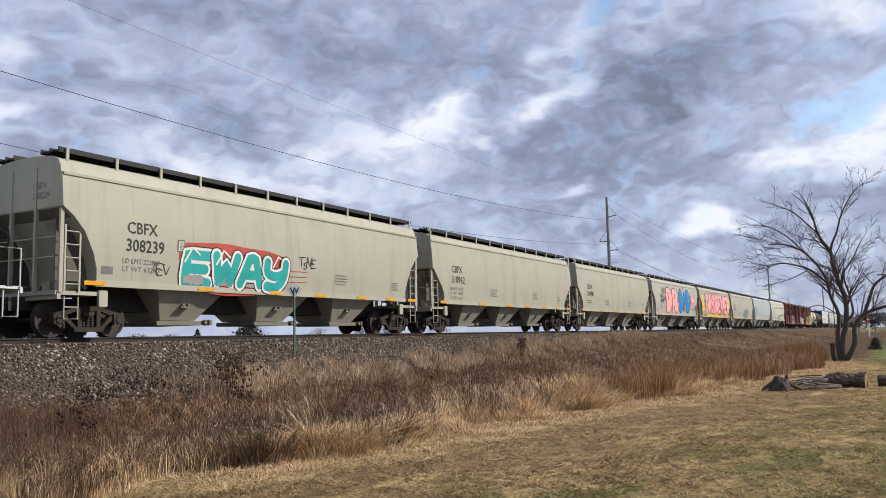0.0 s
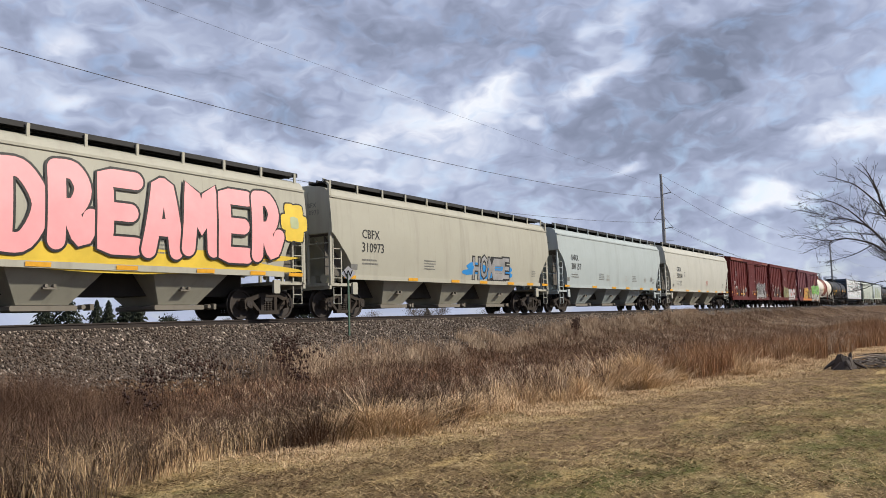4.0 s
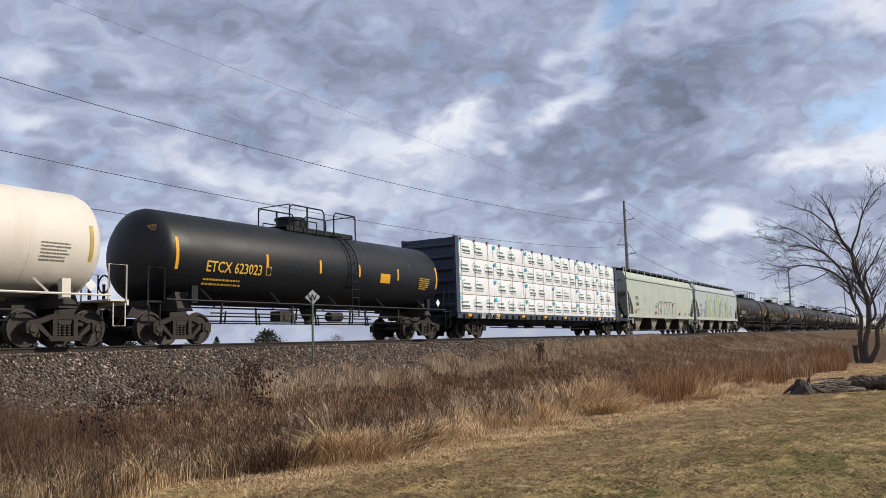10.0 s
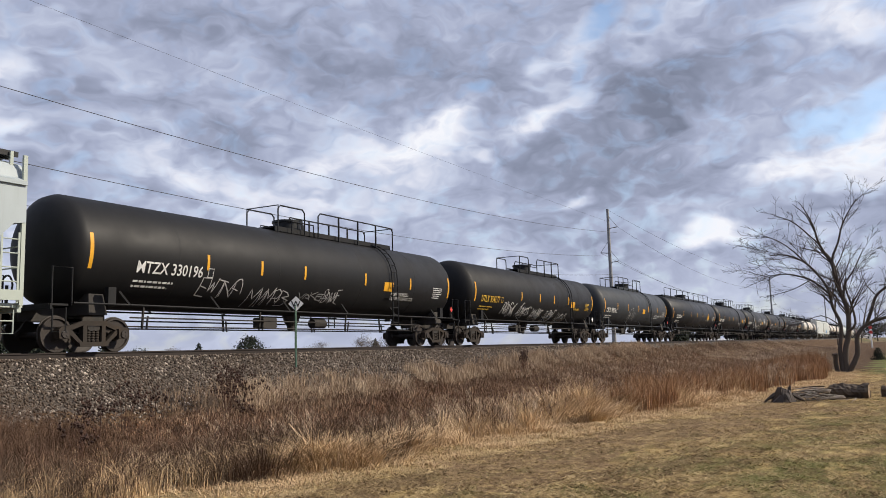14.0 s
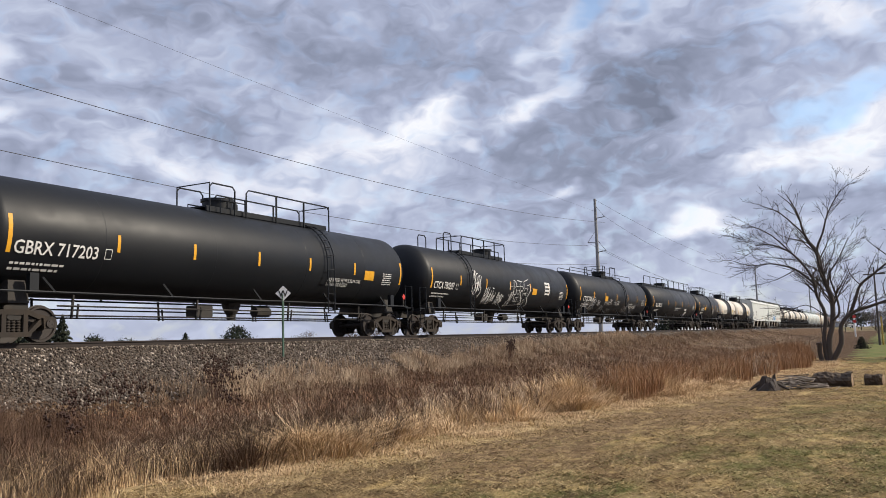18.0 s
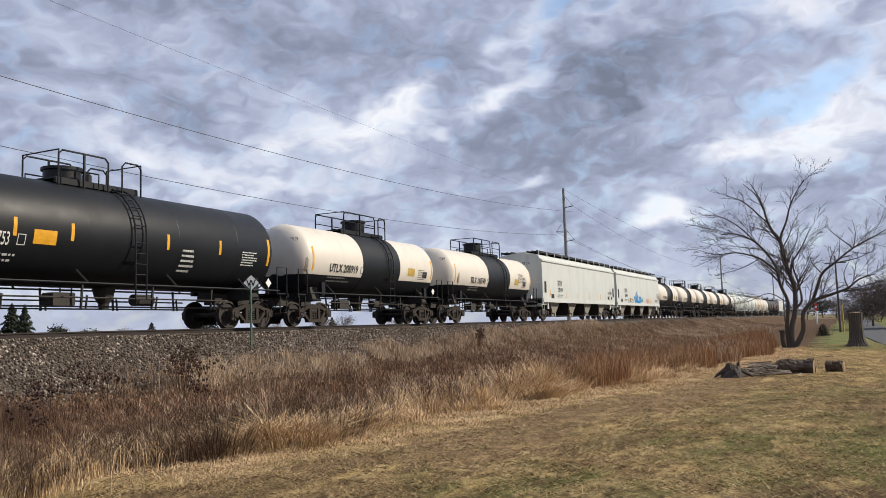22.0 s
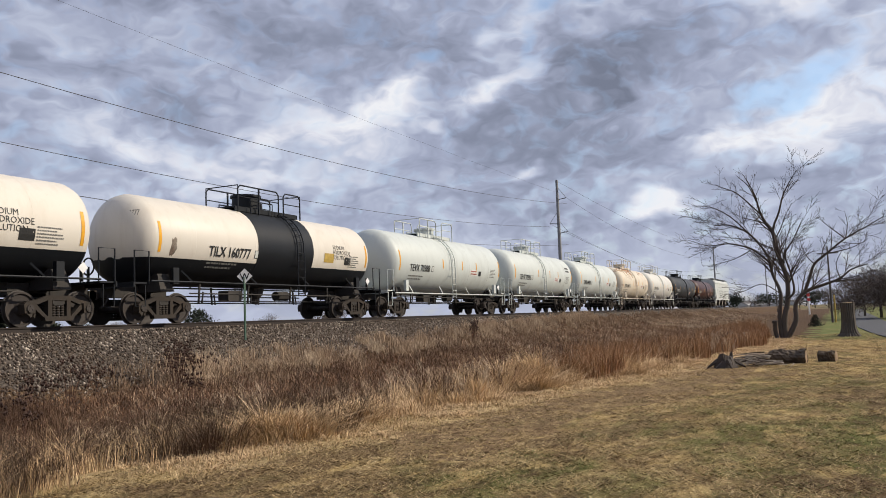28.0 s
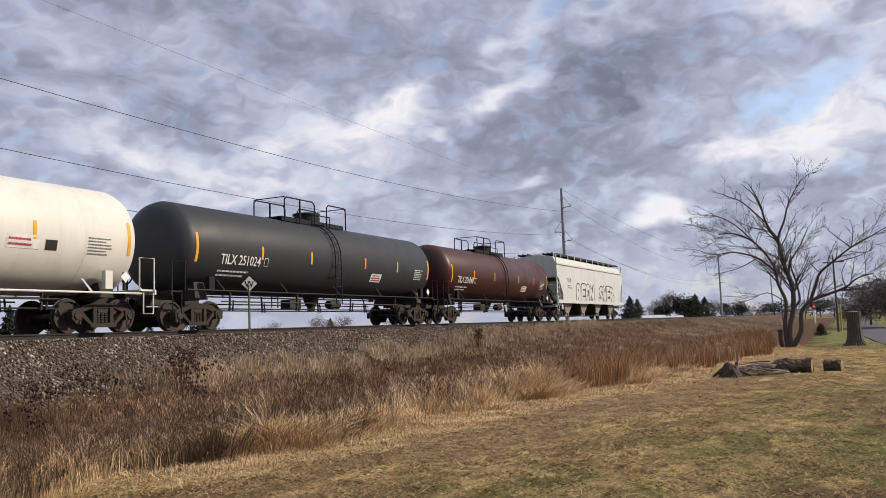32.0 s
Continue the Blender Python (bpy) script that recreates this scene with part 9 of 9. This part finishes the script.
    shape(car, [(6.3, 1.3), (6.35, 1.9), (6.5, 2.15), (6.75, 2.0), (6.85, 1.35)], GHOST, out, 0.006, 10, 0.06)
    squiggle(car, 7.15, 2.5, 0.35, 0.75, PALEPINK, out, 14, 3, 0.03)
    plate(car, 2.0, 2.45, 0.5, 0.42, MURK, sf, "patch", 0.004)
    plate(car, 7.15, 1.35, 0.38, 0.14, YELLOWD, sf)
    for x in (-4.42, -2.72):
        plate(car, x, 1.27, 0.62, 0.14, YELLOW, sf)
    plate(car, -4.28, 2.0, 0.32, 0.32, INKW, sf, "class_box")
    plate(car, -4.26, 2.02, 0.28, 0.28, RED, sf, "class_box", 0.011)
    put(car, "C", -4.18, 2.05, 0.14, INKW, sf, 0.01, off=0.014)
    bars(car, -0.5, 3.0, 0.6, 0.22, 2, INKW, out, 3, off=0.07)
    bars(car, 0.5, 2.55, 0.6, 0.06, 1, INKW, out, 4, off=0.07)
    put(car, "61628", 0.5, 4.12, 0.2, INKW, surf_end(-xe - 0.1), 0.0, 0.7)
    car, sf, L, xe = boxcar(11, "maroon box car with green, orange and yellow graffiti", MAROON, True)
    out = surf_flat(1.60)
    shape(car, [(-5.2, 0.72), (-5.3, 1.0), (7.6, 1.02), (7.65, 0.72)], ORANGES, out, 0.004, 5, 0.1)
    shape(car, [(-4.9, 0.95), (-4.5, 1.6), (-4.2, 2.1), (-1.7, 2.1), (-1.65, 0.95)], ORANGEF, out, 0.006, 12, 0.12)
    shape(car, [(0.7, 0.95), (0.85, 2.3), (0.95, 2.62), (1.4, 2.5), (2.0, 2.3), (2.1, 0.95)], ORANGEF, out, 0.008, 14, 0.08)
    shape(car, [(3.7, 2.1), (3.9, 2.6), (4.15, 2.82), (4.4, 2.6), (4.55, 2.1)], ORANGEF, out, 0.006, 8, 0.04)
    shape(car, [(6.9, 1.0), (7.1, 2.2), (7.65, 2.3), (7.7, 1.0)], ORANGEF, out, 0.006, 8, 0.06)
    bubble(car, "JET", -4.55, 1.0, 3.0, 1.3, out, 0.34, ((0.14, PURPLES, -1), (0.07, ORANGES, -1), (0.0, YELD, -1), (-0.26, YELS, 0.5)))
    shape(car, [(-1.6, 1.15), (-1.62, 2.1), (-0.9, 2.2), (-0.55, 2.0), (-0.6, 1.15)], YELF, out, 0.07, 12, 0.08)
    shape(car, [(-0.5, 1.15), (-0.4, 1.9), (-0.1, 2.2), (0.8, 2.15), (0.95, 1.2)], GHOST, out, 0.07, 12, 0.08)
    squiggle(car, -1.5, 1.3, 0.9, 0.75, PURPLES, out, 6, 2, 0.14, 0.075)
    squiggle(car, -0.4, 1.25, 1.2, 0.8, MURK, out, 7, 3, 0.10, 0.075)
    blob(car, 0.45, 0.95, 0.6, 0.4, GREYS, out, 5, 0.012, 0.1)
    bubble(car, "KOVER", 1.42, 0.74, 6.05, 2.0, out, 0.46, ((0.22, INKB, -1), (0.05, INKW, -1), (0.0, SILVERS, -1), (-0.01, GREENS, 0.45)), 0.08, over=1.10)
    line(car, [(1.7, 0.98), (3.7, 1.0), (5.75, 1.08)], 0.05, INKLB, out, 0.13)
    plate(car, 2.9, 1.25, 0.14, 0.55, YELS, out, "reflector", 0.12)
    plate(car, 6.75, 1.08, 0.45, 0.16, YELLOW, out, "reflector", 0.12)
    plate(car, 5.1, 2.88, 0.58, 0.88, REDPATCH, sf, "patch", 0.004)
    shape(car, [(-6.8, 1.3), (-6.8, 2.4), (-4.7, 2.35), (-4.7, 1.3)], MURK, sf, 0.004, 10, 0.06)
    put(car, "536009", -6.72, 1.83, 0.28, INKW, sf, 0.02, 0.65)
    plate(car, -6.85, 1.3, 0.5, 0.14, YELLOWD, sf)
    bars(car, 0.85, 1.55, 0.6, 0.7, 5, INKB, out, 4, off=0.09)


# ---- the lumber car ----
def centerbeam():
    k, L = 14, size(14)
    car = new_car("lumber_car", "blue centre-beam flat car loaded with white-wrapped lumber", k, "lumber car of the train")
    xe = 11.2
    part("deck", Geo().box((0, 0, 1.06), (2 * xe, 2.75, 0.16)).box((0.5, 0, 0.80), (L - 0.5, 0.5, 0.40)), BLUEST, car)
    for s in (-1, 1):
        part("side_sill", Geo().box((0, s * 1.40, 1.03), (2 * xe, 0.10, 0.28)), BLUEST, car)
        for i in range(30):
            piece("stake_pocket", shared("stake_pocket", lambda: Geo().chamfer((0, 0, 1.0), (0.16, 0.10, 0.18), 0.02), UNDER), car, pose(-xe + 0.6 + (2 * xe - 1.2) * i / 29, s * 1.49, 0))
        bulk = part("bulkhead", Geo().box((s * (xe - 0.12), 0, 2.86), (0.14, 2.8, 3.45)), BLUEST, car)
        for t in (-1, 1):
            part("corner_post", Geo().box((s * (xe - 0.12), t * 1.38, 2.88), (0.32, 0.14, 3.5)), BLUEST, bulk)
        for i in range(6):
            part("bulkhead_rib", Geo().chamfer((s * (xe - 0.02), 0, 1.5 + i * 0.55), (0.16, 2.7, 0.16), 0.04), BLUEST, bulk)
        coupler(car, s * (L / 2 - 0.02), s)
        air_hose(car, s * (L / 2 - 0.1), s)
        bogie(car, s * (L / 2 - 2.6))
    part("center_beam", Geo().box((0, 0, 2.85), (2 * xe - 0.5, 0.08, 3.4)).box((0, 0, 4.56), (2 * xe - 0.4, 0.35, 0.10)), BLUEST, car)
    cols, tiers = 6, 4
    inner = 2 * xe - 0.34
    pl, ph = inner / cols, 0.855
    rng = random.Random(7)

    def pack_geo():
        g = Geo()
        nx, nz = 14, 4
        a, b = pl - 0.05, ph - 0.035
        for j in range(nz + 1):
            for i in range(nx + 1):
                edge = i in (0, nx) or j in (0, nz)
                g.v.append((-a / 2 + a * i / nx, -0.66 + (0.03 if edge else rng.uniform(-0.012, 0.012)), b * j / nz))
        o = len(g.v)
        g.f += [(j * (nx + 1) + i, j * (nx + 1) + i + 1, (j + 1) * (nx + 1) + i + 1, (j + 1) * (nx + 1) + i) for j in range(nz) for i in range(nx)]
        g.box((0, 0.02, b / 2), (a, 1.28, b))
        return g

    meshes = [pack_geo().mesh("lumber_pack", WRAP, 30) for _ in range(3)]
    band = shared("strap", lambda: Geo().box((0, 0, 2.86), (0.016, 0.012, 3.36)).box((0, 0.02, 4.56), (0.09, 0.10, 0.10)), INKG)
    for t in (-1, 1):
        for i in range(cols):
            x = -inner / 2 + pl * (i + 0.5)
            for j in range(tiers):
                pack = piece("lumber_pack", meshes[(i + j) % 3], car, pose(x + rng.uniform(-0.03, 0.03), t * 0.74, 1.16 + ph * j, 0, 0, 0 if t < 0 else 180), "white plastic-wrapped lumber pack with green print")
                if t < 0:
                    g, d = Geo(), Geo()
                    for q in range(3):
                        u0 = -pl / 2 + 0.22 + q * pl / 3 + (0.18 if j % 2 else 0)
                        if u0 > pl / 2 - 1.0:
                            continue
                        y, z = -0.682, 0.42
                        for n in range(6):
                            g.box((u0 + 0.16 + n * 0.105, y, z + 0.06), (0.055, 0.004, 0.075))
                        for n in range(8):
                            d.box((u0 + 0.12 + n * 0.098, y, z - 0.12), (0.055, 0.004, 0.085))
                        d.box((u0 + 0.5, y, z - 0.23), (0.72, 0.004, 0.02))
                        for n in range(9):
                            a = radians(60 + n * 26)
                            g.box((u0 + 0.16 + 0.15 * math.cos(a), y, z + 0.05 + 0.17 * math.sin(a)), (0.035, 0.004, 0.035))
                    tagged(part("green_print", g, BRANDG, pack), kind="stuff")
                    tagged(part("dark_print", d, BRANDK, pack), kind="stuff")
                    part("tag", Geo().box((-pl / 2 + 0.12, -0.685, 0.68), (0.20, 0.006, 0.17)), CYAN, pack, "blue paper tag")
                part("batten", Geo().box((0, -0.02, -0.012), (pl - 0.3, 1.2, 0.02)), WOODEND, pack)
        for i in range(17):
            piece("strap", band, car, pose(-inner / 2 + 0.35 + (inner - 0.7) * i / 16, t * 1.432, 0), "black tie-down strap")
    sf = surf_flat(1.455)
    put(car, "NDKL", -9.1, 0.91, 0.24, INKW, sf, 0.015, width=0.9, off=0.02)
    put(car, "736128", -7.95, 0.91, 0.24, INKW, sf, 0.015, width=0.95, off=0.02)
    for i in range(8):
        plate(car, -10.3 + i * 2.9, 0.98, 0.4, 0.12, YELLOW, sf, off=0.05)
    for x in (-4, -2, 1.0, 3.5):
        part("brake_gear", Geo().chamfer((x, -0.7, 0.58), (0.5, 0.35, 0.25), 0.05), UNDER, car)
    for z in (0.72, 0.5):
        part("brake_pipe", Geo().tube([(-7, -0.9, z), (7, -0.9, z - 0.06)], 0.025, 5), UNDER, car)
    # the load sits nearer to the car's front end
    for ob in car.children:
        if ob.name.split(".")[0] not in ("bogie", "coupler", "air_hose"):
            ob.location.x -= 0.5


out = surf_flat(1.585)
boxcars()
hoppers()
tanks()
centerbeam()


# ---- what moves ----
def run_out(t):
    """Metres that the train has rolled after t seconds: an even pace with a slight surge."""
    surge = np.interp(t, [0, 9, 10, 11, 12, 13, 14, 17, 18, 19, 20, 21, 22, 23, 24, 25, 28, 29, 30, 31, 32], [0, 0, 0.35, 0.55, 0, 0, 0.15, 0, 0.85, 0, -0.1, -0.1, -0.3, 0.45, -0.05, -0.05, -0.05, -0.15, 0.55, -0.2, 0.3])
    return 20.95 * t + float(surge)


def motions():
    for car, k in CARS:
        c = (GAPS[k] + GAPS[k + 1]) / 2
        walk(car, [(t, pose(c - run_out(t), TRACK_Y, RAIL_Z)) for t in range(33)])
    for s in (-1, 1):
        first = WHEELSETS[s][0]
        walk(first, [(i / FPS, pose(s * 0.89, 0, 0.457, 0, -math.degrees(run_out(i / FPS) / 0.457), 0)) for i in range(32 * FPS + 1)])
        turn = first.animation_data
        for w in WHEELSETS[s][1:]:
            w.rotation_mode = "QUATERNION"
            d = w.animation_data_create()
            d.action = turn.action
            d.action_slot = turn.action_slot


motions()
